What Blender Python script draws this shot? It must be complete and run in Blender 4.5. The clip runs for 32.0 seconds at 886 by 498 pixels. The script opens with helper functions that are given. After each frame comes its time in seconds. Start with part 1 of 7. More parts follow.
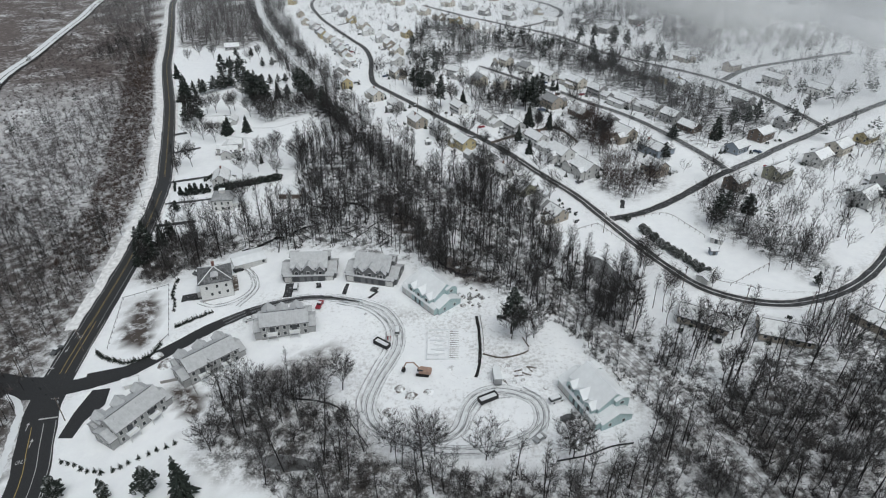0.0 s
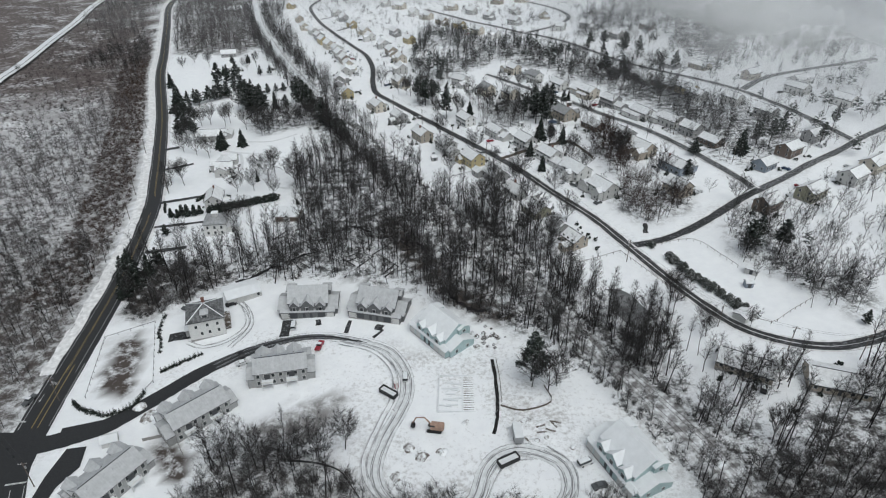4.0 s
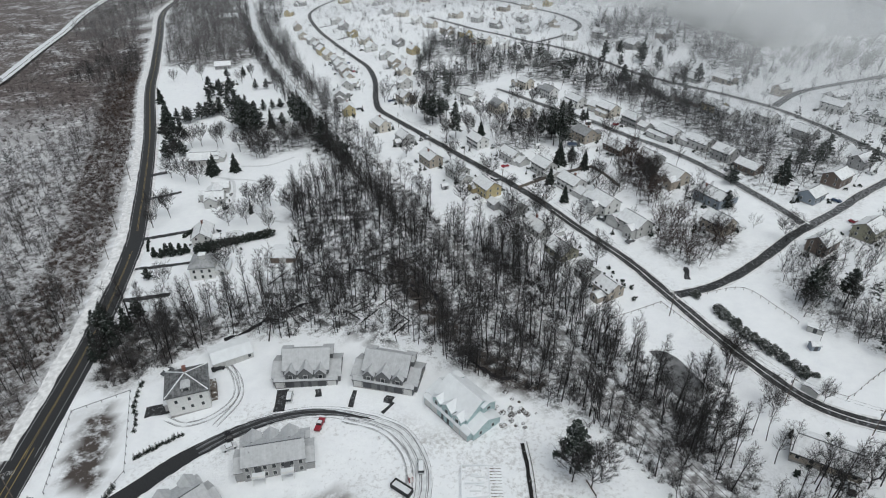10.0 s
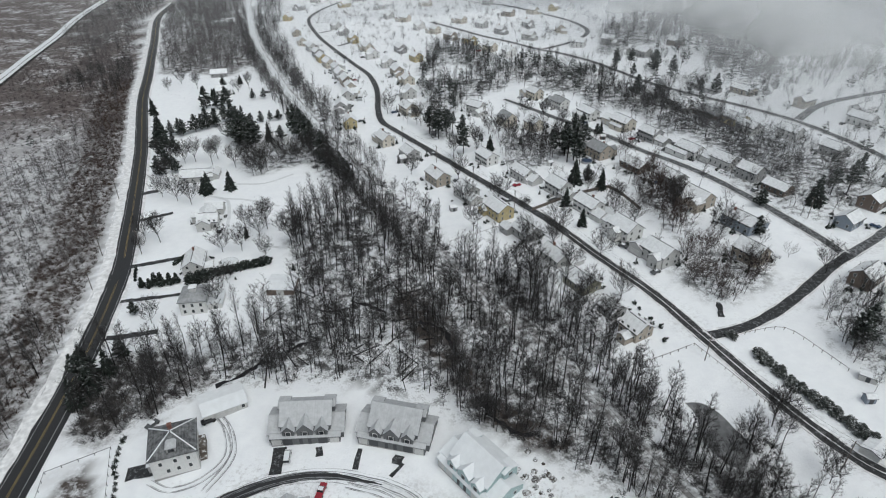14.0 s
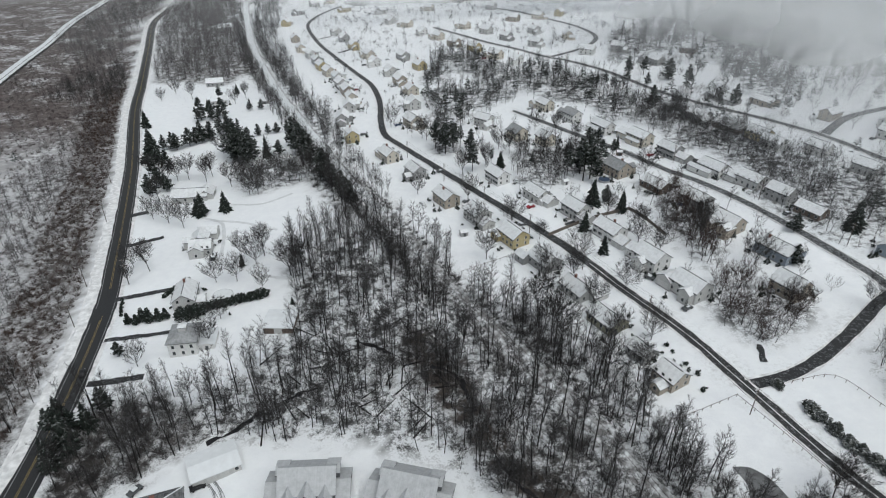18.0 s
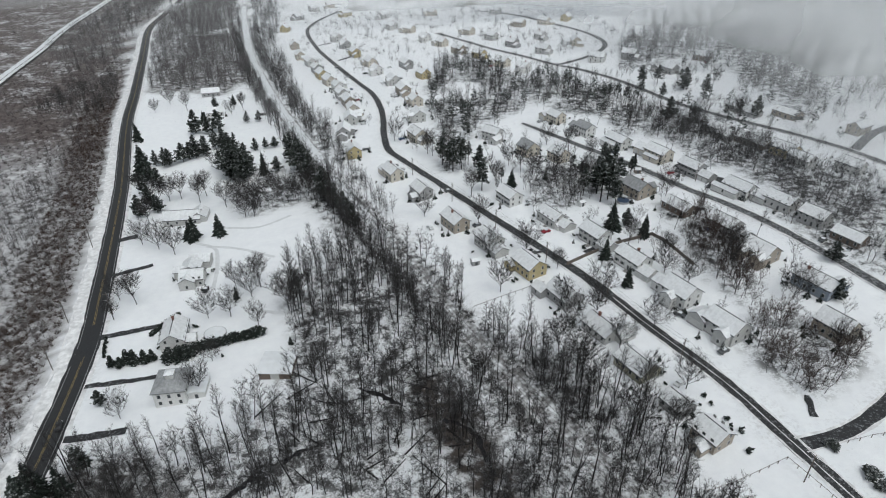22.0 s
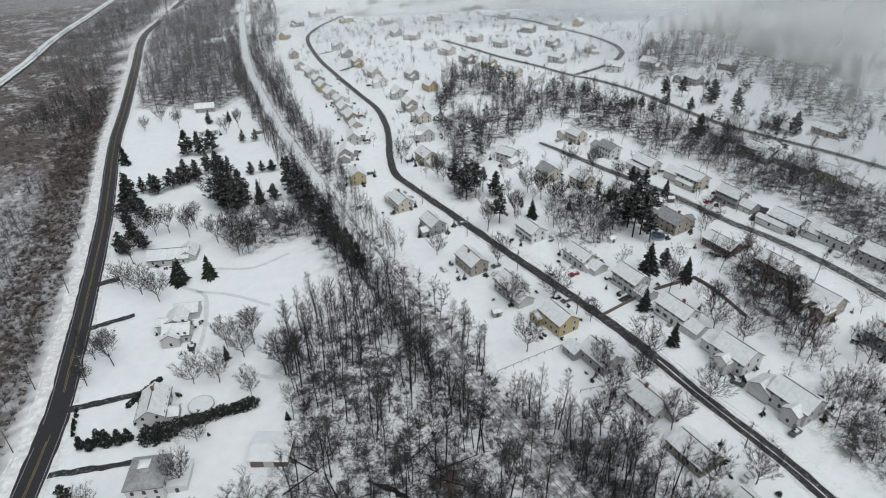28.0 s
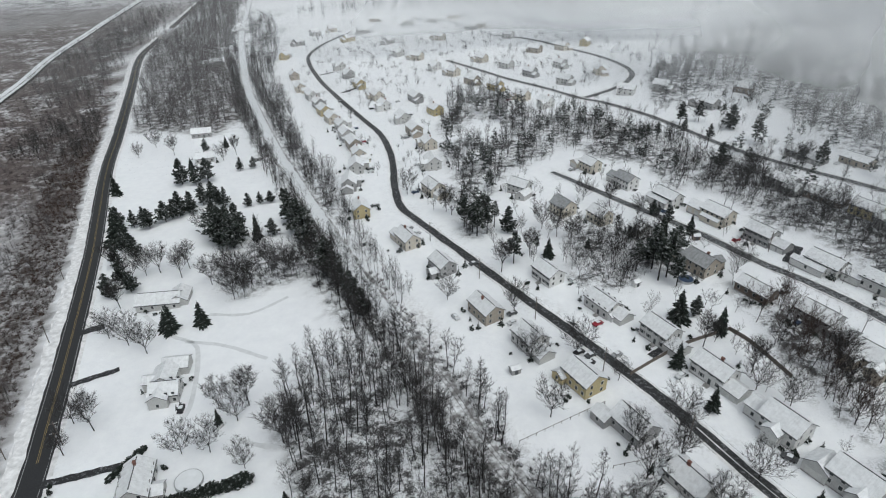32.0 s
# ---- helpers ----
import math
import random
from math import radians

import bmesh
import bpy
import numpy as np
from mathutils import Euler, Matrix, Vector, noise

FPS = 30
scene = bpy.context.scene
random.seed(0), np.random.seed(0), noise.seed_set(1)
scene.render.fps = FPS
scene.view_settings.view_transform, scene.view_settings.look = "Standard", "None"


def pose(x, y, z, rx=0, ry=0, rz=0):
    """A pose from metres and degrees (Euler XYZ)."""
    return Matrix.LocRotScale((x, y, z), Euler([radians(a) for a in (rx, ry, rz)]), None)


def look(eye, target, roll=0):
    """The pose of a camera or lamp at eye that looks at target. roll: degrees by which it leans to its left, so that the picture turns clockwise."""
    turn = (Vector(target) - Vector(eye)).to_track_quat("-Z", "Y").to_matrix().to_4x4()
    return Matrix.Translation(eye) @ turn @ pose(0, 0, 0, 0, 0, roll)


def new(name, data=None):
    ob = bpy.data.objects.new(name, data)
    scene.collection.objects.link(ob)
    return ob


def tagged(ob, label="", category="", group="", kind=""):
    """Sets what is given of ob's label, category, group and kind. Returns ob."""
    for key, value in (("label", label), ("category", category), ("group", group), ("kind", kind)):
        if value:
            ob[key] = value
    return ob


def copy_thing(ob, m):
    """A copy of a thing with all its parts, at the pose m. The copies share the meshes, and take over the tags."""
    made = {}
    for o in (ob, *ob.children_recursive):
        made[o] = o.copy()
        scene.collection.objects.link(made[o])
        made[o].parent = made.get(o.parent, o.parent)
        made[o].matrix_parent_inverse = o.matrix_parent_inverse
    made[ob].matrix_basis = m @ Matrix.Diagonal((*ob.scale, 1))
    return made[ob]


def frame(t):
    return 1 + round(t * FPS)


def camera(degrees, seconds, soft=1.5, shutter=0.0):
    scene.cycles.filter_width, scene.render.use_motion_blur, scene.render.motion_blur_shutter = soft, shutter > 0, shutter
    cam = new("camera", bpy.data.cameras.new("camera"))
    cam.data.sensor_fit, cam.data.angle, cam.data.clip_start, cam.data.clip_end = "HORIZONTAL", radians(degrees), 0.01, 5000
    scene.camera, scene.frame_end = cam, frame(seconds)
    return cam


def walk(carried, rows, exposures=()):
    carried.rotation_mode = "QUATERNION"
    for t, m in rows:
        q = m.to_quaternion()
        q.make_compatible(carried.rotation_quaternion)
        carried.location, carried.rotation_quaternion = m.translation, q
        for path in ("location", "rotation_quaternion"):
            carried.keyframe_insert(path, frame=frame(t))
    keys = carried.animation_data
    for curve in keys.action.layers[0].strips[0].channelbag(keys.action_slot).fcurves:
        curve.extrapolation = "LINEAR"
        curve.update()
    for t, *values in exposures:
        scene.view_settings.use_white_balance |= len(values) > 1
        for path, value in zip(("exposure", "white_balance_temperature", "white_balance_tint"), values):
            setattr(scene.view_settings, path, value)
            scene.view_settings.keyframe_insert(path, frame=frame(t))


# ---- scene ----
cam = camera(71.48, 32.0, 1.1)
PATH = [
    (0, (0.00, 0.00, 145.60), 31.871, 0.036, 0.530),
    (2, (-2.01, 12.38, 145.11), 31.828, 0.076, 0.346),
    (3.5, (-3.58, 21.65, 144.92), 31.811, 0.077, 0.333),
    (5.5, (-5.85, 33.72, 144.76), 31.807, 0.055, 0.367),
    (8, (-8.50, 48.86, 144.65), 31.757, 0.011, 0.235),
    (10, (-10.68, 61.21, 144.22), 31.653, 0.027, 0.197),
    (12, (-12.87, 73.12, 144.11), 31.607, -0.026, 0.215),
    (13, (-14.12, 79.06, 144.09), 31.580, -0.060, 0.237),
    (14.5, (-16.07, 87.80, 144.06), 31.563, -0.098, 0.242),
    (16.5, (-18.70, 99.70, 144.00), 31.538, -0.195, 0.270),
    (18, (-20.41, 108.81, 143.87), 31.459, -0.178, 0.182),
    (20, (-22.51, 120.63, 143.87), 31.389, -0.172, 0.149),
    (22, (-24.52, 132.50, 144.01), 31.378, -0.164, 0.050),
    (23, (-25.48, 138.47, 144.06), 31.388, -0.149, 0.017),
    (24, (-26.35, 144.47, 144.17), 31.383, -0.097, -0.044),
    (25.5, (-27.48, 153.60, 144.31), 31.421, 0.010, -0.255),
    (27.5, (-29.27, 165.80, 144.48), 31.463, 0.118, -0.460),
    (28, (-29.77, 168.77, 144.53), 31.469, 0.128, -0.474),
    (29, (-30.84, 174.66, 144.66), 31.439, 0.145, -0.520),
    (30, (-31.96, 180.57, 144.87), 31.433, 0.124, -0.517),
    (31, (-33.11, 186.55, 145.17), 31.448, 0.111, -0.499),
    (31.5, (-33.71, 189.56, 145.35), 31.467, 0.116, -0.518),
    (31.9, (-34.19, 191.98, 145.49), 31.467, 0.106, -0.538),
    (32, (-34.31, 192.59, 145.53), 30.297, 0.103, -0.544),
]
walk(cam, [(t, pose(*eye, 90 - down, 0, yaw) @ pose(0, 0, 0, 0, 0, roll)) for t, eye, down, yaw, roll in PATH], [(0, 0.14, 6280, 5), (32, 0.14, 6280, 5)])

# ---------------------------------------------------------------- light
world = bpy.data.worlds.new("overcast_sky")
scene.world = world
world.use_nodes = True
wn = world.node_tree.nodes
wl = world.node_tree.links
sky = wn.new("ShaderNodeTexSky")
sky.sky_type = "NISHITA"
sky.sun_disc = False
sky.sun_elevation = radians(60)
sky.sun_rotation = radians(150)
sky.dust_density = 4.0
grey = wn.new("ShaderNodeHueSaturation")
grey.inputs["Saturation"].default_value = 0.30
wl.new(sky.outputs[0], grey.inputs["Color"])
wl.new(grey.outputs[0], wn["Background"].inputs[0])
wn["Background"].inputs[1].default_value = 0.10
sun = new("sun", bpy.data.lights.new("sun", "SUN"))
sun.data.energy, sun.data.angle, sun.data.color = 0.8, radians(60), (1.0, 0.985, 0.96)
sun.matrix_world = look((0, 0, 400), (-70, 120, 0))


# ---------------------------------------------------------------- materials
def nodes_of(name, rough=0.8, metal=0.0, spec=0.3):
    mat = bpy.data.materials.new(name)
    mat.use_nodes = True
    nt = mat.node_tree
    b = nt.nodes["Principled BSDF"]
    b.inputs["Roughness"].default_value = rough
    b.inputs["Metallic"].default_value = metal
    b.inputs["Specular IOR Level"].default_value = spec
    return mat, nt, b


def tex(nt, kind, scale, detail=4.0, rough=0.55, coord="Object"):
    """A noise, voronoi or wave texture in real-world size."""
    co = nt.nodes.new("ShaderNodeTexCoord") if coord != "World" else nt.nodes.new("ShaderNodeNewGeometry")
    n = nt.nodes.new({"noise": "ShaderNodeTexNoise", "voronoi": "ShaderNodeTexVoronoi", "wave": "ShaderNodeTexWave"}[kind])
    n.inputs["Scale"].default_value = scale
    if kind == "noise":
        n.inputs["Detail"].default_value = detail
        n.inputs["Roughness"].default_value = rough
    nt.links.new(co.outputs["Position" if coord == "World" else coord], n.inputs["Vector"])
    return n


def ramp(nt, src, lo, hi, a=(0, 0, 0), b=(1, 1, 1)):
    r = nt.nodes.new("ShaderNodeValToRGB")
    r.color_ramp.elements[0].position, r.color_ramp.elements[1].position = lo, hi
    r.color_ramp.elements[0].color, r.color_ramp.elements[1].color = (*a, 1), (*b, 1)
    nt.links.new(src, r.inputs[0])
    return r.outputs[0]


def mix(nt, fac, a, b, mode="MIX"):
    m = nt.nodes.new("ShaderNodeMix")
    m.data_type, m.blend_type = "RGBA", mode
    for sock, v in ((m.inputs[0], fac), (m.inputs[6], a), (m.inputs[7], b)):
        if isinstance(v, (int, float)):
            sock.default_value = v
        elif isinstance(v, tuple):
            sock.default_value = (*v, 1)
        else:
            nt.links.new(v, sock)
    return m.outputs[2]


def arith(nt, op, a, b):
    m = nt.nodes.new("ShaderNodeMath")
    m.operation = op
    m.use_clamp = False
    for sock, v in ((m.inputs[0], a), (m.inputs[1], b)):
        if isinstance(v, (int, float)):
            sock.default_value = v
        else:
            nt.links.new(v, sock)
    return m.outputs[0]


def bump(nt, b, height, strength=0.4, dist=0.05):
    n = nt.nodes.new("ShaderNodeBump")
    n.inputs["Strength"].default_value, n.inputs["Distance"].default_value = strength, dist
    nt.links.new(height, n.inputs["Height"])
    nt.links.new(n.outputs[0], b.inputs["Normal"])


def upward(nt):
    g = nt.nodes.new("ShaderNodeNewGeometry")
    s = nt.nodes.new("ShaderNodeSeparateXYZ")
    nt.links.new(g.outputs["Normal"], s.inputs[0])
    return s.outputs[2]


def plain(name, col, rough=0.7, metal=0.0, vary=0.25, scale=0.6):
    mat, nt, b = nodes_of(name, rough, metal)
    n = tex(nt, "noise", scale, 5)
    dark = tuple(c * (1 - vary) for c in col)
    light = tuple(min(1, c * (1 + vary * 0.5)) for c in col)
    nt.links.new(ramp(nt, n.outputs[0], 0.3, 0.7, dark, light), b.inputs["Base Color"])
    return mat


SNOW = (0.80, 0.82, 0.84)


def snowy(name, col, lo=0.42, hi=0.58, scale=0.5, rough=0.8, need=0.35, vary=0.3):
    """A surface on whose upward faces snow lies in patches."""
    mat, nt, b = nodes_of(name, rough)
    n1 = tex(nt, "noise", scale, 6, 0.65, "World")
    n2 = tex(nt, "noise", scale * 6, 4, 0.6, "World")
    base = ramp(nt, n2.outputs[0], 0.3, 0.7, tuple(c * (1 - vary) for c in col), tuple(min(1, c * (1 + vary)) for c in col))
    up = ramp(nt, upward(nt), need, min(1, need + 0.3))
    cover = arith(nt, "MULTIPLY", ramp(nt, n1.outputs[0], lo, hi), up)
    nt.links.new(mix(nt, cover, base, SNOW), b.inputs["Base Color"])
    bump(nt, b, n2.outputs[0], 0.3, 0.03)
    return mat


def ground_material():
    mat, nt, b = nodes_of("snow_ground", 0.75, 0, 0.25)
    at = nt.nodes.new("ShaderNodeAttribute")
    at.attribute_name = "zone"
    sep = nt.nodes.new("ShaderNodeSeparateColor")
    nt.links.new(at.outputs["Color"], sep.inputs[0])
    big = tex(nt, "noise", 0.035, 4, 0.55, "World")
    mid = tex(nt, "noise", 0.22, 6, 0.7, "World")
    fine = tex(nt, "noise", 1.6, 5, 0.7, "World")
    snow = mix(nt, ramp(nt, mid.outputs[0], 0.3, 0.7), (0.77, 0.785, 0.81), (0.84, 0.855, 0.87))
    litter = ramp(nt, fine.outputs[0], 0.3, 0.7, (0.030, 0.0298, 0.0305), (0.088, 0.086, 0.0855))
    reed = mix(nt, ramp(nt, mid.outputs[0], 0.35, 0.65), (0.070, 0.056, 0.052), (0.150, 0.128, 0.122))
    # bare leaf litter shows through in the woods
    holes = arith(nt, "ADD", arith(nt, "MULTIPLY", mid.outputs[0], 0.6), arith(nt, "MULTIPLY", fine.outputs[0], 0.4))
    wood = arith(nt, "MULTIPLY", ramp(nt, arith(nt, "ADD", holes, arith(nt, "MULTIPLY", big.outputs[0], 0.25)), 0.59, 0.69), sep.outputs[0])
    col = mix(nt, wood, snow, litter)
    patch = arith(nt, "ADD", arith(nt, "MULTIPLY", mid.outputs[0], 0.5), arith(nt, "MULTIPLY", big.outputs[0], 0.5))
    marsh = arith(nt, "MULTIPLY", ramp(nt, patch, 0.51, 0.66, (1, 1, 1), (0.25, 0.25, 0.25)), arith(nt, "MULTIPLY", sep.outputs[1], arith(nt, "SUBTRACT", 1.0, arith(nt, "MULTIPLY", sep.outputs[0], 0.25))))
    col = mix(nt, marsh, col, reed)
    soil = arith(nt, "MULTIPLY", ramp(nt, arith(nt, "ADD", arith(nt, "MULTIPLY", mid.outputs[0], 0.8), arith(nt, "MULTIPLY", fine.outputs[0], 0.2)), 0.33, 0.52), sep.outputs[2])
    col = mix(nt, soil, col, (0.068, 0.056, 0.050))
    # churned and dirty snow
    rut = tex(nt, "noise", 0.75, 6, 0.75, "World")
    spot = arith(nt, "ADD", arith(nt, "MULTIPLY", rut.outputs[0], 0.6), arith(nt, "MULTIPLY", big.outputs[0], 0.4))
    col = mix(nt, arith(nt, "MULTIPLY", ramp(nt, spot, 0.50, 0.64), at.outputs["Alpha"]), col, (0.30, 0.285, 0.275))
    nt.links.new(col, b.inputs["Base Color"])
    bump(nt, b, arith(nt, "ADD", mid.outputs[0], arith(nt, "MULTIPLY", fine.outputs[0], 0.5)), 0.5, 0.7)
    return mat


def asphalt_material(name, slush):
    """Wet asphalt with slush left in streaks; slush: how much of it."""
    mat, nt, b = nodes_of(name, 0.6, 0, 0.3)
    n = tex(nt, "noise", 0.9, 6, 0.75, "World")
    f = tex(nt, "noise", 3.0, 4, 0.6, "World")
    tar = ramp(nt, f.outputs[0], 0.3, 0.7, (0.017, 0.0175, 0.019), (0.038, 0.039, 0.041))
    s = ramp(nt, n.outputs[0], 0.80 - slush, 0.92 - slush)
    nt.links.new(mix(nt, arith(nt, "MULTIPLY", s, 0.75), tar, (0.30, 0.307, 0.32)), b.inputs["Base Color"])
    return mat


def roof_material(name, col, cover, snow=(0.70, 0.715, 0.73)):
    """Shingles in courses under snow; cover: how much of the roof is white."""
    mat, nt, b = nodes_of(name, 0.8)
    n = tex(nt, "noise", 0.75, 6, 0.65, "World")
    tc = nt.nodes.new("ShaderNodeTexCoord")
    sq = nt.nodes.new("ShaderNodeVectorMath")
    sq.operation = "MULTIPLY"
    sq.inputs[1].default_value = (2.6, 0.12, 0.12)
    nt.links.new(tc.outputs["Object"], sq.inputs[0])
    f = nt.nodes.new("ShaderNodeTexNoise")
    f.inputs["Scale"].default_value, f.inputs["Detail"].default_value = 1.0, 4
    nt.links.new(sq.outputs[0], f.inputs["Vector"])
    g = nt.nodes.new("ShaderNodeNewGeometry")
    sp = nt.nodes.new("ShaderNodeSeparateXYZ")
    nt.links.new(g.outputs["Position"], sp.inputs[0])
    course = arith(nt, "FRACT", arith(nt, "MULTIPLY", sp.outputs[2], 5.5), 0.0)
    shingle = mix(nt, ramp(nt, course, 0.0, 0.25), tuple(c * 0.6 for c in col), col)
    rnd = nt.nodes.new("ShaderNodeObjectInfo")
    lift = arith(nt, "MULTIPLY", arith(nt, "SUBTRACT", rnd.outputs["Random"], 0.5), 0.10)
    s = arith(nt, "ADD", arith(nt, "ADD", n.outputs[0], arith(nt, "MULTIPLY", arith(nt, "SUBTRACT", f.outputs[0], 0.4), 0.35)), lift)
    s = arith(nt, "ADD", s, arith(nt, "MULTIPLY", ramp(nt, course, 0.0, 0.4), 0.05))
    thin = arith(nt, "ADD", arith(nt, "MULTIPLY", arith(nt, "SUBTRACT", s, 0.60), 0.75), cover)
    thin = arith(nt, "MULTIPLY", thin, ramp(nt, upward(nt), 0.25, 0.45))
    nt.links.new(mix(nt, thin, shingle, snow), b.inputs["Base Color"])
    bump(nt, b, s, 0.3, 0.08)
    return mat


def siding_material(name, col):
    mat, nt, b = nodes_of(name, 0.6)
    g = nt.nodes.new("ShaderNodeNewGeometry")
    sp = nt.nodes.new("ShaderNodeSeparateXYZ")
    nt.links.new(g.outputs["Position"], sp.inputs[0])
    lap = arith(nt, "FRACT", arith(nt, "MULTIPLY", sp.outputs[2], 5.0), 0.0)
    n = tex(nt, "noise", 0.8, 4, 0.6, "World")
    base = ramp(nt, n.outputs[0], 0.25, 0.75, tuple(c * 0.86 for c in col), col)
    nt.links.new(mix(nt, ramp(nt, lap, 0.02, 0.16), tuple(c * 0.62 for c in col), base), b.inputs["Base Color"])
    bump(nt, b, lap, 0.5, 0.03)
    return mat


GROUND = ground_material()
ASPHALT = asphalt_material("asphalt", 0.14)
ASPHALT_WET = asphalt_material("asphalt_wet", 0.10)
ASPHALT_SLUSH = asphalt_material("asphalt_slush", 0.27)
ASPHALT_SNOWY = asphalt_material("asphalt_under_snow", 0.34)
TRACK = asphalt_material("tyre_slush", 0.46)
BARK = snowy("bark", (0.013, 0.012, 0.012), 0.58, 0.78, 0.9, 0.9, 0.25)
TWIG = snowy("twigs", (0.030, 0.0275, 0.0275), 0.50, 1.0, 1.6, 0.9, 0.2)
TWIG_FROST = snowy("frosted_twigs", (0.072, 0.064, 0.064), 0.46, 0.95, 1.0, 0.9, 0.1)
BRUSH = snowy("brush", (0.060, 0.055, 0.055), 0.50, 0.74, 0.09, 0.9, 0.2)
RED_BRUSH = snowy("red_brush", (0.062, 0.040, 0.033), 0.62, 0.95, 0.4, 0.9, 0.2)
REED_BRUSH = snowy("reed_brush", (0.105, 0.088, 0.086), 0.50, 0.80, 0.05, 0.9, 0.1)
POND_ICE = plain("dark_pond_ice", (0.17, 0.172, 0.176), 0.5, 0, 0.6, 0.30)
WATER = plain("dark_water", (0.025, 0.024, 0.026), 0.15, 0, 0.3, 0.2)
BALLAST = snowy("ballast", (0.19, 0.185, 0.185), 0.42, 0.66, 0.35, 0.9, 0.3)
DIRTY_SNOW = plain("ploughed_snow", (0.76, 0.76, 0.765), 0.8, 0, 0.28, 0.5)
YELLOW = plain("yellow_line_paint", (0.38, 0.28, 0.11), 0.6, 0, 0.3, 1.5)
LINE = plain("white_line_paint", (0.50, 0.50, 0.50), 0.6, 0, 0.4, 1.5)
RUST = plain("rusty_rail", (0.10, 0.08, 0.075), 0.5, 0.4, 0.3)
TWIG_RED = snowy("reddish_twigs", (0.055, 0.040, 0.036), 0.54, 0.98, 1.6, 0.9, 0.3)
NEEDLE = snowy("needles", (0.019, 0.026, 0.021), 0.54, 0.82, 0.8, 0.9, 0.30, 0.45)
NEEDLE_PINE = snowy("pine_needles", (0.023, 0.030, 0.025), 0.52, 0.80, 0.8, 0.9, 0.25, 0.45)
JUNIPER_LEAF = snowy("juniper_needles", (0.055, 0.062, 0.056), 0.46, 0.78, 0.8, 0.9, 0.15, 0.4)
ROOF = roof_material("shingle_roof", (0.13, 0.13, 0.135), 0.90, (0.74, 0.755, 0.77))
ROOF_BARE = roof_material("bare_shingle_roof", (0.12, 0.125, 0.13), 0.34)
ROOF_DARK = roof_material("dark_slate_roof", (0.055, 0.057, 0.06), 0.16)
ROOF_FROST = roof_material("frosted_roof", (0.13, 0.13, 0.14), 0.80, (0.52, 0.532, 0.545))
ROOF_WHITE = roof_material("snowed_roof", (0.16, 0.16, 0.17), 0.96, (0.76, 0.775, 0.79))
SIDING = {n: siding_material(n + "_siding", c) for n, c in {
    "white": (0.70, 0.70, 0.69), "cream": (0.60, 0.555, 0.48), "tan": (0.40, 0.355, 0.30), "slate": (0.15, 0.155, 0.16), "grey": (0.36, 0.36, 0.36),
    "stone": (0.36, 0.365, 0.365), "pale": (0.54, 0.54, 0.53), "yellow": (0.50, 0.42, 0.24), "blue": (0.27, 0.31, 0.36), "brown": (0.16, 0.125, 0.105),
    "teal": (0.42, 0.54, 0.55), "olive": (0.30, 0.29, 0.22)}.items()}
TRIM = plain("white_trim", (0.74, 0.74, 0.73), 0.5, 0, 0.12)
GARAGE = siding_material("garage_door_paint", (0.60, 0.60, 0.59))
CONCRETE = plain("concrete", (0.34, 0.33, 0.32), 0.85, 0, 0.25)
DARKWOOD = snowy("weathered_wood", (0.13, 0.11, 0.095), 0.5, 0.62, 0.8)
BRICK = plain("brick_red", (0.20, 0.10, 0.08), 0.85, 0, 0.3, 3.0)
STEEL = plain("galvanised_steel", (0.42, 0.43, 0.44), 0.4, 0.8, 0.15)
BLACK = plain("black_paint", (0.02, 0.021, 0.023), 0.4, 0, 0.3)
RUBBER = plain("rubber", (0.018, 0.018, 0.018), 0.9, 0, 0.2)
CABLE = plain("cable_black", (0.03, 0.03, 0.03), 0.6, 0, 0.1)
FRESH_SNOW = plain("fresh_snow", (0.70, 0.72, 0.74), 0.75, 0, 0.08, 0.4)
SHUTTER = plain("dark_shutter", (0.07, 0.075, 0.08), 0.6, 0, 0.15)


def glass_material():
    mat, nt, b = nodes_of("window_glass", 0.08, 0, 0.5)
    n = tex(nt, "noise", 0.7, 2, 0.5, "World")
    nt.links.new(ramp(nt, n.outputs[0], 0.35, 0.65, (0.02, 0.024, 0.028), (0.07, 0.075, 0.08)), b.inputs["Base Color"])
    return mat


GLASS = glass_material()


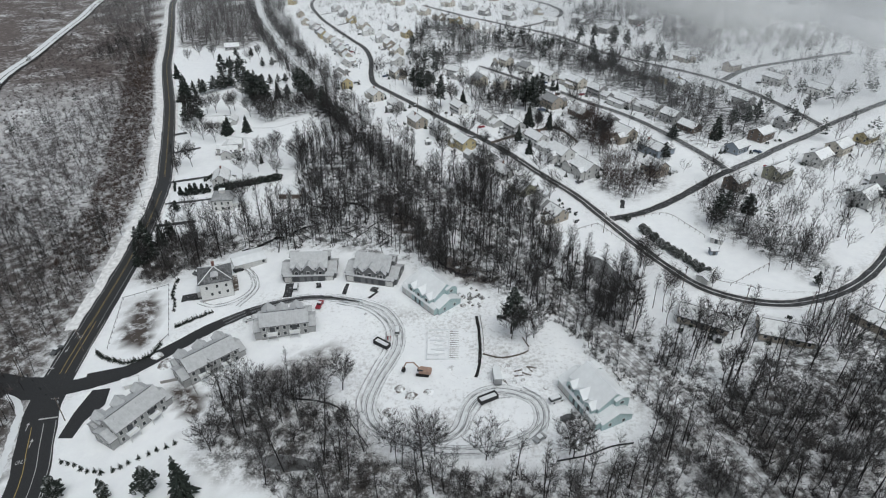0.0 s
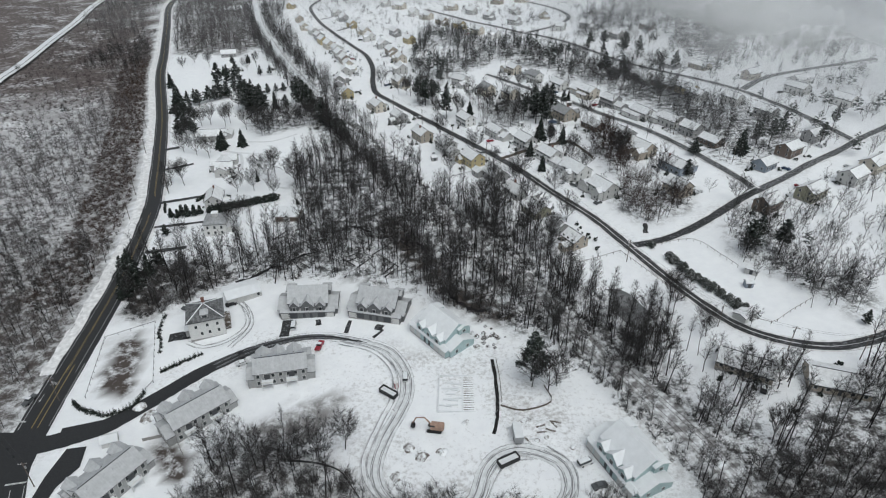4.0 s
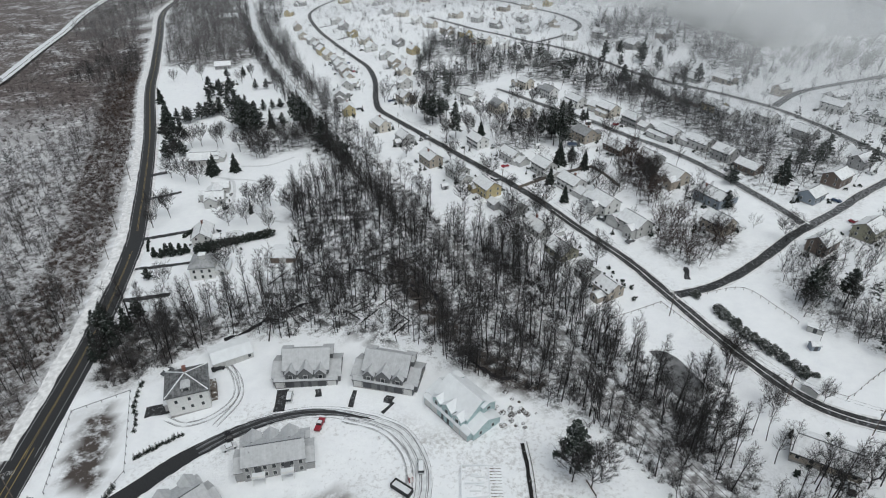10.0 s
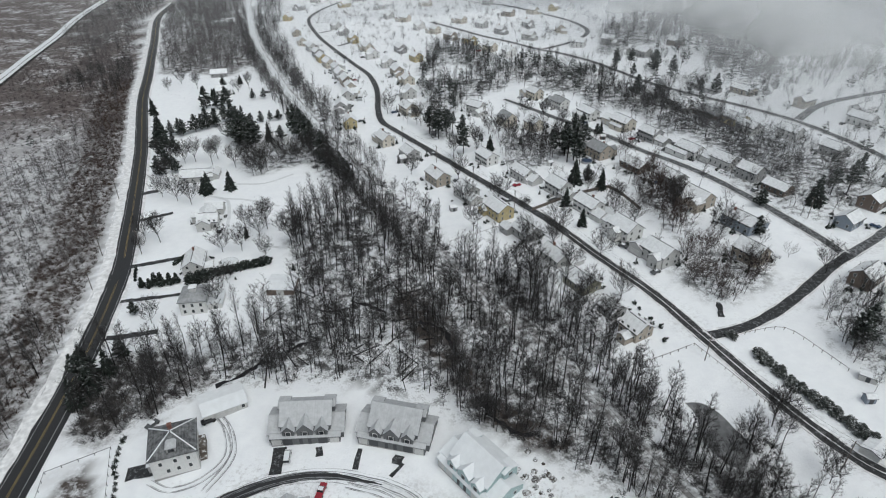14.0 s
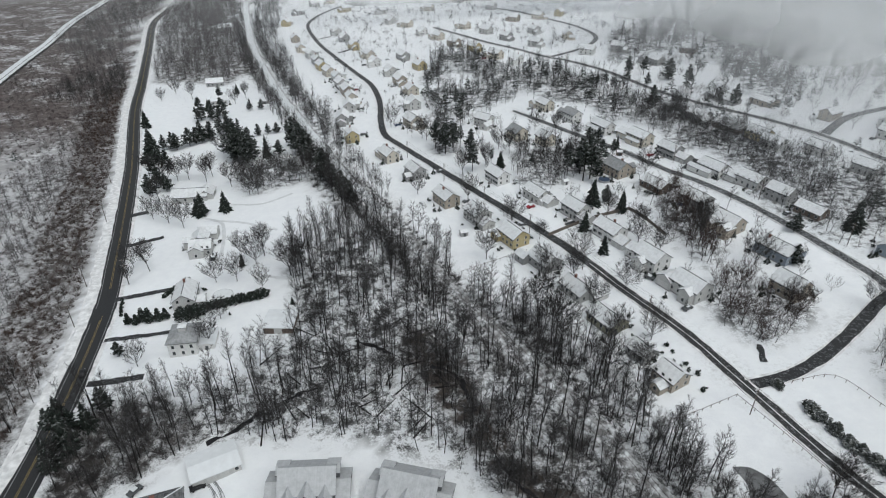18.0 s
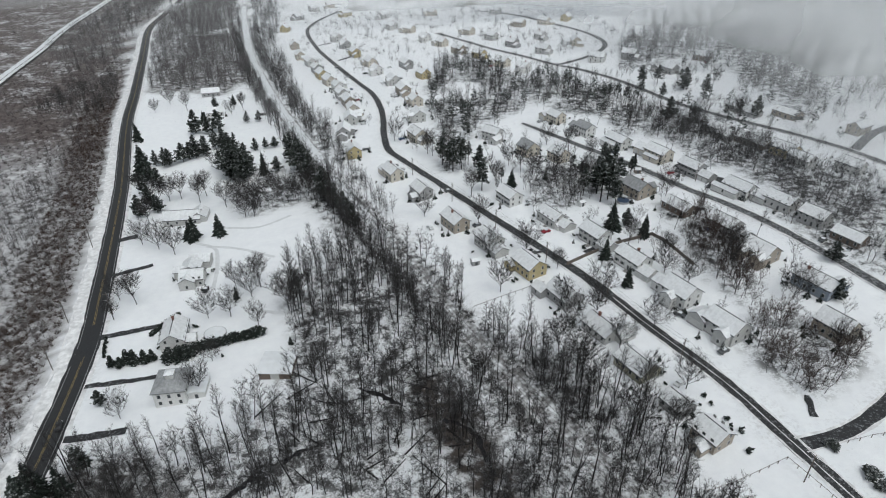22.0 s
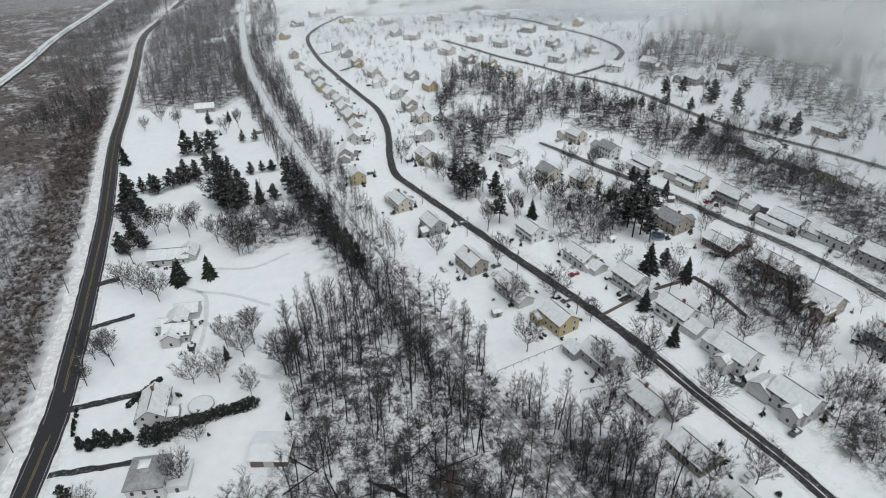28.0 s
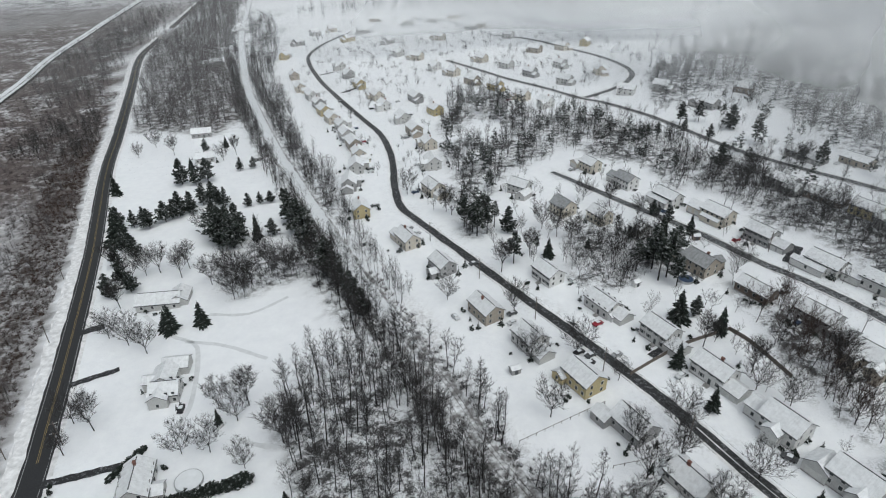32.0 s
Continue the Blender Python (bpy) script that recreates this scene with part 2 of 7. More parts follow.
# ---------------------------------------------------------------- mesh tools
class Solid:
    """Collects the faces of one part."""

    def __init__(self):
        self.v, self.f, self.m = [], [], []

    def add(self, verts, faces, mat=0):
        o = len(self.v)
        self.v.extend(verts)
        self.f.extend([tuple(i + o for i in f) for f in faces])
        self.m.extend([mat] * len(faces))
        return self

    def box(self, x0, x1, y0, y1, z0, z1, mat=0, m=None):
        c = [(x0, y0, z0), (x1, y0, z0), (x1, y1, z0), (x0, y1, z0), (x0, y0, z1), (x1, y0, z1), (x1, y1, z1), (x0, y1, z1)]
        if m is not None:
            c = [tuple(m @ Vector(p)) for p in c]
        return self.add(c, [(0, 3, 2, 1), (4, 5, 6, 7), (0, 1, 5, 4), (1, 2, 6, 5), (2, 3, 7, 6), (3, 0, 4, 7)], mat)

    def rod(self, a, b, r0, r1=None, n=6, mat=0, cap=True):
        a, b = Vector(a), Vector(b)
        r1 = r0 if r1 is None else r1
        q = (b - a).to_track_quat("Z", "Y")
        ring = [q @ Vector((math.cos(2 * math.pi * i / n), math.sin(2 * math.pi * i / n), 0)) for i in range(n)]
        vs = [tuple(a + p * r0) for p in ring] + [tuple(b + p * r1) for p in ring]
        fs = [(i, (i + 1) % n, n + (i + 1) % n, n + i) for i in range(n)]
        if cap:
            fs += [tuple(range(n - 1, -1, -1)), tuple(range(n, 2 * n))]
        return self.add(vs, fs, mat)

    def prism(self, poly, z0, z1, mat=0):
        """A flat outline drawn up from z0 to z1."""
        n = len(poly)
        return self.add([(x, y, z0) for x, y in poly] + [(x, y, z1) for x, y in poly],
                        [(i, (i + 1) % n, n + (i + 1) % n, n + i) for i in range(n)] + [tuple(range(n - 1, -1, -1)), tuple(range(n, 2 * n))], mat)

    def mesh(self, name, *mats):
        me = bpy.data.meshes.new(name)
        me.from_pydata(self.v, [], self.f)
        for m in mats:
            me.materials.append(m)
        if len(mats) > 1:
            me.polygons.foreach_set("material_index", self.m)
        return me


def part(name, data, mats, parent, label="", at=None):
    me = data if isinstance(data, bpy.types.Mesh) else data.mesh(name, *(mats if isinstance(mats, (list, tuple)) else (mats,)))
    ob = new(name, me)
    ob.parent = parent
    if at is not None:
        ob.matrix_basis = at
    if label:
        ob["label"] = label
    return ob


def thing(name, m, label, category, group="", kind=""):
    ob = new(name)
    ob.empty_display_size = 0.5
    ob.matrix_basis = m
    return tagged(ob, label, category, group, kind)


def smooth(a, b, v):
    t = min(1.0, max(0.0, (v - a) / (b - a)))
    return t * t * (3 - 2 * t)


def gz(x, y):
    """Height of the ground: it falls to the river side and flattens on the building site."""
    xl = min(max(x, -160) + 0.4 * (min(x, -160) + 160), 450)
    z = 0.065 * xl + 1.0 - 0.012 * (min(max(y, 330), 1100) - 330)
    return z - 2.0 * smooth(235, 185, y) * smooth(-60, -20, x) * smooth(90, 60, x)


def on(x, y, rot=0.0, dz=0.0):
    return pose(x, y, gz(x, y) + dz, 0, 0, rot)


def curve(pts, step=4.0):
    """A smooth line through a few points, at even steps."""
    p = [Vector((*q[:2], 0)) for q in pts]
    p = [2 * p[0] - p[1]] + p + [2 * p[-1] - p[-2]]
    out = []
    for i in range(1, len(p) - 2):
        n = max(1, int((p[i + 1] - p[i]).length / step))
        for k in range(n):
            t = k / n
            a, b, c, d = p[i - 1], p[i], p[i + 1], p[i + 2]
            out.append(0.5 * (2 * b + (c - a) * t + (2 * a - 5 * b + 4 * c - d) * t * t + (3 * b - a - 3 * c + d) * t ** 3))
    return out + [p[-2]]


def ribbon(s, line, off0, off1, dz, mat=0, wob=0.0, seed=1):
    """A strip along a line, between two offsets to its right side, dz above the ground."""
    rr = random.Random(seed)
    vs = []
    for i, p in enumerate(line):
        d = (line[min(i + 1, len(line) - 1)] - line[max(i - 1, 0)]).normalized()
        n = Vector((d.y, -d.x, 0))
        for o in (off0 + rr.uniform(-wob, wob), off1 + rr.uniform(-wob, wob)):
            q = p + n * o
            vs.append((q.x, q.y, gz(q.x, q.y) + dz))
    s.add(vs, [(2 * i, 2 * i + 1, 2 * i + 3, 2 * i + 2) for i in range(len(line) - 1)], mat)
    return s


def inside(px, py, poly):
    """Which points of two arrays lie in a polygon."""
    c = np.zeros(len(px), bool)
    n = len(poly)
    for i in range(n):
        (x0, y0), (x1, y1) = poly[i], poly[i - 1]
        if y0 == y1:
            continue
        c ^= ((y0 > py) != (y1 > py)) & (px < (x1 - x0) * (py - y0) / (y1 - y0) + x0)
    return c


def away(px, py, line):
    """Distance of points from a line of points."""
    d = np.full(len(px), 1e9)
    for a, b in zip(line[:-1], line[1:]):
        ab = np.array((b.x - a.x, b.y - a.y))
        t = np.clip(((px - a.x) * ab[0] + (py - a.y) * ab[1]) / max(ab @ ab, 1e-6), 0, 1)
        d = np.minimum(d, np.hypot(px - a.x - t * ab[0], py - a.y - t * ab[1]))
    return d


# ---------------------------------------------------------------- plan
MAIN = curve([(-113, 84), (-119.5, 114), (-126, 130), (-133, 150), (-138, 190), (-142, 226), (-147.6, 262), (-158.6, 312), (-170, 346), (-183.2, 383), (-208, 450), (-225.5, 493),
              (-260, 577), (-285, 648), (-335, 784), (-390, 934), (-411, 1038), (-440, 1199), (-490, 1500)])
SIDE = curve([(-134, 152), (-118, 157), (-106, 164), (-93, 179), (-84, 186), (-73, 194), (-60, 199), (-46, 200), (-32, 197)])
LANE = curve([(-32, 197), (-23, 192), (-17, 181), (-16, 171), (-18, 163), (-22, 152), (-23.5, 140), (-18, 130), (-4, 123.5), (10, 122), (20, 124), (28, 128), (31, 134),
              (30, 141), (25, 145), (18, 147), (12, 145), (8, 140), (5, 131), (0, 127)], 2.0)
HILL = curve([(-140, 1080), (-159, 1037), (-172, 1002), (-184, 953), (-184, 893), (-156, 801), (-125, 724), (-98, 662), (-79, 618), (-68, 571), (-63, 525), (-58, 497), (-48, 478), (-25, 440),
              (-7, 410), (18, 369), (36, 338), (51, 307), (66, 278), (76, 251), (84, 229), (92, 210), (100, 196), (110, 188), (122, 183.5), (135, 184), (150, 189), (166, 199), (182, 214), (215, 250)])
CROSS = curve([(77, 252), (92, 256), (108, 265), (126, 279), (142, 292), (166, 308), (188, 324), (211, 339), (232, 355), (258, 372), (300, 398), (420, 470)])
MIDDLE = curve([(149, 299), (147, 310), (143, 323), (136, 346), (126, 373), (114, 397), (100, 418), (83, 449), (64, 477), (46, 505), (30, 530)])
UPPER = curve([(226, 350), (222, 380), (214, 418), (203, 452), (183, 486), (164, 512), (143, 545), (124, 592), (113, 619), (99, 643), (87, 661), (76, 672), (50, 713), (25, 748), (2, 787), (-30, 840)])
LOOP = curve([(76, 672), (102, 690), (121, 711), (132, 737), (131, 769), (119, 808), (95, 856), (66, 912), (20, 960)])
SPUR = curve([(204, 452), (231, 477), (262, 490), (330, 510)])
RAIL = curve([(-400, 1460), (-366, 1317), (-307, 1065), (-256, 890), (-217, 768), (-183, 679), (-150, 598), (-122, 535), (-100, 486), (-86, 453), (-68, 416), (-49, 379),
              (-32, 344), (-22, 321), (2, 279), (27, 234), (42, 202), (53, 182), (65, 158), (74, 136), (82, 112), (95, 70)])
RIVER_RAIL = curve([(-340, 420), (-390, 533), (-412, 624), (-440, 726), (-467, 830), (-507, 965), (-552, 1175), (-602, 1436), (-700, 1900)])
ROADS = [MAIN, SIDE, LANE, HILL, CROSS, MIDDLE, UPPER, LOOP, SPUR]

WOOD_CENTRE = [(-139, 234), (-137, 248), (-136, 257), (-126, 259), (-114, 262), (-102, 256), (-90, 262), (-84, 272), (-80, 286), (-78, 306), (-82, 324), (-90, 338), (-88, 354), (-80, 364), (-66, 369), (-70, 382), (-90, 416), (-102, 448),
              ] + [(p.x, p.y) for p in RAIL if 182 < p.y < 452] + [(40, 186), (22, 197), (16, 206), (6, 211), (-11, 221),
               (-20, 228), (-33, 231), (-41, 238), (-72, 237), (-82, 240), (-92, 238), (-103, 229), (-118, 217), (-128, 213)]
WOOD_SOUTH = [(-72, 147), (-62, 153), (-50, 156), (-43, 148), (-33, 142), (-24, 126), (-10, 118), (19, 114), (37, 114), (54, 117), (65, 129), (68, 142), (60, 160), (50, 180), (44, 198), (50, 202),
              (62, 182), (75, 175), (84, 160), (92, 152), (108, 159), (134, 163), (154, 168), (190, 180), (190, 90), (-20, 90), (-30, 108), (-60, 116), (-74, 122)]
WOOD_WEST = [(-124, 100), (-140, 150), (-145, 200), (-153, 240), (-162, 275), (-182, 330), (-200, 385), (-222, 450), (-262, 470), (-300, 400), (-262, 250), (-175, 100)]
WOOD_NORTH = [(-274, 650), (-255, 655), (-208, 640), (-196, 690), (-232, 780), (-268, 890), (-318, 1065), (-378, 1317), (-470, 1400), (-425, 1190), (-398, 1035), (-376, 934), (-322, 784)]
WOOD_RAILSIDE = [(-84, 462), (-66, 409), (-39, 371), (-18, 338), (-10, 310), (4, 300), (20, 292), (33, 272), (40, 253), (44, 238), (50, 228), (57, 216), (60, 202), (70, 188)] + [(p.x, p.y) for p in reversed(RAIL) if 160 < p.y < 462]
GULLY = [(-36, 289), (-24, 288), (-13, 264), (-3, 244), (7, 225), (23, 211), (24, 205), (13, 207), (1, 215), (-11, 234), (-23, 255), (-32, 271)]
MARSH = [(p.x - 11.5, p.y) for p in MAIN] + [(-2200, 1500), (-2200, 60)]
ROAD_REEDS = [(p.x - 13, p.y) for p in MAIN if 225 < p.y < 640] + [(p.x - 38, p.y) for p in reversed(MAIN) if 225 < p.y < 640]
SITE = [(-98, 196), (-84, 200), (-70, 206), (-45, 204), (-10, 192), (6, 196), (20, 196), (34, 184), (44, 172), (58, 150), (60, 128), (40, 118), (-8, 118), (-26, 132), (-40, 150), (-60, 166), (-48, 176), (-40, 190), (-60, 192), (-92, 172), (-104, 160)]
DARK_FLOOR = [(-74, 147), (-62, 152), (-55, 151), (-43, 147), (-27, 138), (-17, 125), (5, 115), (30, 113), (50, 114), (65, 128), (84, 137), (103, 142), (134, 148), (190, 155), (190, 95), (-30, 95), (-62, 121), (-74, 126)]
TOWN_WOODS = []
TOWN_WOODS.append([(-26, 707), (7, 707), (34, 625), (57, 640), (91, 612), (112, 577), (116, 527), (91, 491), (85, 533), (61, 547), (46, 575), (20, 545), (5, 539), (-7, 508), (-14, 455), (-25, 457), (-26, 519), (-36, 590), (-22, 600), (-10, 590), (10, 594), (14, 622), (-2, 642), (-20, 630), (-24, 612), (-40, 612)])
TOWN_WOODS.append([(25, 456), (53, 458), (73, 455), (63, 414), (52, 416), (37, 437), (23, 445)])
TOWN_WOODS.append([(102, 497), (143, 522), (156, 474), (173, 452), (154, 417), (139, 419), (133, 441), (114, 449), (116, 480)])
TOWN_WOODS.append([(80, 403), (102, 393), (99, 378), (104, 358), (104, 335), (90, 314), (85, 323), (82, 337), (82, 351), (81, 380)])
TOWN_WOODS.append([(83, 309), (118, 305), (114, 284), (92, 268), (84, 275), (77, 287)])
TOWN_WOODS.append([(121, 264), (143, 273), (136, 231), (157, 224), (155, 203), (141, 200), (133, 217), (116, 242)])
TOWN_WOODS.append([(146, 732), (219, 798), (358, 749), (206, 502), (199, 539), (205, 604), (216, 692), (142, 647), (123, 652)])
TOWN_WOODS.append([(-322, 1153), (-298, 1195), (-224, 943), (-211, 832), (-166, 708), (-127, 583), (-105, 558), (-89, 478), (-105, 501), (-146, 597), (-203, 748)])
TOWN_WOODS.append([(-318, 1067), (-309, 1066), (-229, 790), (-165, 623), (-125, 535), (-102, 480), (-87, 443), (-95, 444), (-108, 481), (-132, 536), (-170, 612), (-209, 697)])
TOWN_WOODS.append([(20, 414), (28, 404), (42, 400), (50, 418), (41, 446), (27, 442)])
TOWN_WOODS.append([(-145, 445), (-131, 465), (-103, 456), (-96, 429), (-114, 421), (-122, 413), (-131, 419)])
TOWN_WOODS.append([(151, 461), (180, 437), (201, 396), (201, 363), (173, 337), (151, 326), (137, 342), (133, 383)])
TOWN_WOODS.append([(119, 550), (145, 511), (160, 479), (147, 449), (128, 478), (101, 505)])
BASIN = [(-127.1, 204.8), (-120.8, 206.8), (-113.9, 196.5), (-111.6, 185.1), (-108.2, 173.6), (-117.0, 173.4), (-122.0, 180.4), (-124.4, 191.2), (-125.4, 198.6)]
PIT = [(-94, 152), (-87, 153), (-79, 146), (-77, 139), (-81, 137), (-87, 144)]
THICKET = [(-128, 213), (-138, 232), (-137, 252), (-115, 258), (-100, 252), (-95, 241), (-104, 231), (-118, 219)]
ROUGH_PATCH = [(-72, 156), (-56, 163), (-44, 171), (-36, 172), (-38, 160), (-44, 150), (-56, 148)]


# ---------------------------------------------------------------- ground
def spaced(lo, hi, step, far):
    mid = list(np.arange(lo, hi + 0.1, step))
    grow, d, left, right = step, step, [], []
    while d < far:
        grow *= 1.35
        d += grow
        left.append(lo - d)
        right.append(hi + d)
    return np.array(left[::-1] + mid + right)


def soft_zone(px, py, poly, rough=6.0):
    """Share of a zone at each point, with an uneven edge."""
    out = np.zeros(len(px))
    rr = np.random.default_rng(7)
    for _ in range(6):
        out += inside(px + rr.normal(0, rough * 0.4, len(px)), py + rr.normal(0, rough * 0.4, len(py)), poly)
    return out / 6


def build_ground():
    xs, ys = spaced(-300, 320, 3.2, 4200), spaced(60, 700, 3.2, 4200)
    gx, gy = np.meshgrid(xs, ys)
    px, py = gx.ravel(), gy.ravel()
    pzs = np.array([gz(a, b) for a, b in zip(px, py)])
    far = np.maximum(0, np.hypot(px, py - 300) - 1500)
    pzs = pzs + far * 0.02
    nx, ny = len(xs), len(ys)
    i = np.arange(nx * ny).reshape(ny, nx)
    quads = np.stack([i[:-1, :-1], i[:-1, 1:], i[1:, 1:], i[1:, :-1]], -1).reshape(-1, 4)
    me = bpy.data.meshes.new("ground")
    me.from_pydata(np.stack([px, py, pzs], -1).tolist(), [], quads.tolist())
    zone = np.zeros((len(px), 4), np.float32)
    for w in WOODS:
        zone[:, 0] = np.maximum(zone[:, 0], soft_zone(px, py, w))
    zone[:, 0] = np.maximum(zone[:, 0], (np.hypot(px, py - 300) > 1100))
    zone[:, 1] = soft_zone(px, py, MARSH, 4) * (0.2 + 0.3 * np.clip((py - 230) / 100, 0, 1) + 0.5 * np.clip((py - 430) / 110, 0, 1))
    zone[:, 2] = np.maximum(1.2 * np.maximum(soft_zone(px, py, BASIN, 5), soft_zone(px, py, PIT, 2)), 1.25 * soft_zone(px, py, GULLY, 6))
    zone[:, 2] = np.maximum(zone[:, 2], 0.8 * soft_zone(px, py, ROUGH_PATCH, 5))
    zone[:, 2] = np.maximum(zone[:, 2], 0.7 * soft_zone(px, py, WOOD_NORTH, 12))
    zone[:, 2] = np.maximum(zone[:, 2], 0.8 * soft_zone(px, py, WOOD_WEST, 12) * np.clip((300 - py) / 70, 0, 1))
    zone[:, 2] = np.maximum(zone[:, 2], 0.6 * soft_zone(px, py, THICKET, 10))
    zone[:, 2] = np.maximum(zone[:, 2], 0.5 * soft_zone(px, py, DARK_FLOOR, 14))
    zone[:, 2] = np.maximum(zone[:, 2], 0.75 * soft_zone(px, py, ROAD_REEDS, 14))
    zone[:, 3] = np.maximum(0.75 * soft_zone(px, py, SITE, 6), 0.65 * np.clip((17 - away(px, py, RAIL)) / 6, 0, 1) * (py < 420))
    for ln in ROADS:
        zone[:, 3] = np.maximum(zone[:, 3], 0.5 * np.clip((9 - away(px, py, ln)) / 5, 0, 1))
    at = me.color_attributes.new("zone", "FLOAT_COLOR", "POINT")
    at.data.foreach_set("color", zone.ravel())
    me.polygons.foreach_set("use_smooth", [True] * len(me.polygons))
    me.materials.append(GROUND)
    return tagged(new("ground", me), "snow-covered ground with leaf litter showing in the woods", "ground", kind="structure")


# ---------------------------------------------------------------- trees as numbers
def limb_mesh(segs):
    """Tapered three-sided branches from rows of start, end, radius, end radius; nought gives a point, less than nought a thin blade."""
    vs, fs = [], []
    for i, (a, b, r0, r1) in enumerate(segs):
        d = b - a
        o = len(vs)
        if r1 < 0:
            s = d.cross(Vector((math.sin(i * 2.1), math.cos(i * 2.1), 0.4))).normalized() * r0
            vs += [a - s, a + s, b]
            fs.append((o, o + 1, o + 2))
            continue
        q = d.to_track_quat("Z", "Y")
        ring = [q @ Vector((math.cos(k * 2.0944), math.sin(k * 2.0944), 0)) for k in range(3)]
        vs += [a + p * r0 for p in ring]
        if r1 > 0:
            vs += [b + p * r1 for p in ring]
            for k in range(3):
                n = (k + 1) % 3
                fs += [(o + k, o + n, o + 3 + n), (o + k, o + 3 + n, o + 3 + k)]
        else:
            vs.append(b)
            fs += [(o + k, o + (k + 1) % 3, o + 3) for k in range(3)]
    return np.array([tuple(v) for v in vs]), np.array(fs)


def tall_tree(seed, h, leaders, branches, sprays, low=0.4, spread=0.2, reach=0.2, fat=1.0, tip=0.028):
    """Trunk rows and crown rows of a leafless forest tree: a straight stem that splits into steep leaders, ascending branches and hazes of twigs."""
    rr = random.Random(seed)
    trunk, crown = [], []
    r = h * 0.0095 * fat
    fork = Vector((rr.gauss(0, 0.02) * h, rr.gauss(0, 0.02) * h, h * low))
    trunk.append((Vector((0, 0, -0.4)), fork, r, r * 0.75))
    for i in range(leaders):
        az = i * 6.283 / leaders + rr.uniform(-0.6, 0.6)
        u = Vector((math.cos(az), math.sin(az), 0))
        th = spread * (rr.uniform(0.0, 0.35) if i == 0 else rr.uniform(0.7, 1.4))
        total = (h - fork.z) * (1.0 if i == 0 else rr.uniform(0.72, 0.98))
        p, rl = fork, r * (0.7 if i == 0 else 0.52)
        path = [p]
        for k in range(3):
            a = th * (1.4 - 0.5 * k) + rr.gauss(0, 0.06)
            q = p + (u * math.sin(a) + Vector((rr.gauss(0, .05), rr.gauss(0, .05), math.cos(a)))).normalized() * total / 3
            (trunk if k == 0 else crown).append((p, q, rl * (1 - 0.3 * k), max(0.02, rl * (0.7 - 0.3 * k))))
            p = q
            path.append(p)
        for j in range(branches):
            g = 0.05 + 0.93 * (j + rr.random()) / branches
            k = min(2, int(g * 3))
            b0 = path[k].lerp(path[k + 1], g * 3 - k)
            az2 = j * 2.4 + rr.uniform(-0.7, 0.7) + i
            out = Vector((math.cos(az2), math.sin(az2), 0)) + u * 0.35
            d = (out * rr.uniform(0.55, 1.0) + Vector((0, 0, 0.75 + 0.5 * g))).normalized()
            ln = reach * h * rr.uniform(0.7, 1.15) * (1.1 - 0.65 * g)
            c = b0 + d * ln
            crown.append((b0, c, max(0.045, rl * 0.30 * (1.1 - g)), 0))
            for _ in range(sprays):
                f = rr.uniform(0.15, 1.05)
                s0 = b0.lerp(c, f) + Vector((rr.gauss(0, .12), rr.gauss(0, .12), rr.gauss(0, .12)))
                d3 = (d * 0.7 + Vector((rr.gauss(0, 0.55), rr.gauss(0, 0.55), rr.uniform(0.0, 0.7)))).normalized()
                crown.append((s0, s0 + d3 * ln * rr.uniform(0.38, 0.75), tip, -1))
    return trunk, crown


def round_tree(seed, h, limbs, twigs, sprays, low=0.18, wide=0.75, tip=0.030):
    """A lone leafless tree: a short trunk, limbs that fan out and turn up, and a domed shell of fine twigs."""
    rr = random.Random(seed)
    trunk, crown = [], []
    r = h * 0.014
    fork = Vector((rr.gauss(0, 0.012) * h, rr.gauss(0, 0.012) * h, h * low))
    trunk.append((Vector((0, 0, -0.4)), fork, r, r * 0.85))
    for i in range(limbs):
        f = (i + 0.5) / limbs
        az = i * 2.4 + rr.uniform(-0.3, 0.3)
        u = Vector((math.cos(az), math.sin(az), 0))
        th = wide * math.sqrt(f)
        total = (h - fork.z) * (1.0 - 0.26 * f) * rr.uniform(0.9, 1.05)
        p = fork + Vector((0, 0, rr.uniform(-0.02, 0.10) * h))
        rl = r * rr.uniform(0.30, 0.42)
        path = [p]
        for k in range(3):
            a = th * (1.2 - 0.30 * k) + rr.gauss(0, 0.08)
            q = p + (u * math.sin(a) + Vector((rr.gauss(0, .07), rr.gauss(0, .07), math.cos(a)))).normalized() * total / 3
            crown.append((p, q, rl * (1 - 0.3 * k), max(0.02, rl * (0.7 - 0.32 * k))))
            p = q
            path.append(p)
        for j in range(twigs):
            g = 0.25 + 0.73 * (j + rr.random()) / twigs
            k = min(2, int(g * 3))
            b0 = path[k].lerp(path[k + 1], g * 3 - k)
            d0 = (path[k + 1] - path[k]).normalized()
            az2 = j * 2.4 + rr.uniform(-.8, .8)
            dd = (d0 + Vector((math.cos(az2), math.sin(az2), 0.25)) * rr.uniform(0.5, 0.9)).normalized()
            l2 = h * rr.uniform(0.15, 0.24) * (1.2 - 0.5 * g)
            c = b0 + dd * l2
            crown.append((b0, c, 0.036, 0))
            for _ in range(sprays):
                s0 = b0.lerp(c, rr.uniform(0.2, 1.0))
                d3 = (dd * 0.8 + Vector((rr.gauss(0, 0.55), rr.gauss(0, 0.55), rr.uniform(-0.1, 0.6)))).normalized()
                crown.append((s0, s0 + d3 * h * rr.uniform(0.08, 0.17), tip, -1))
    return trunk, crown


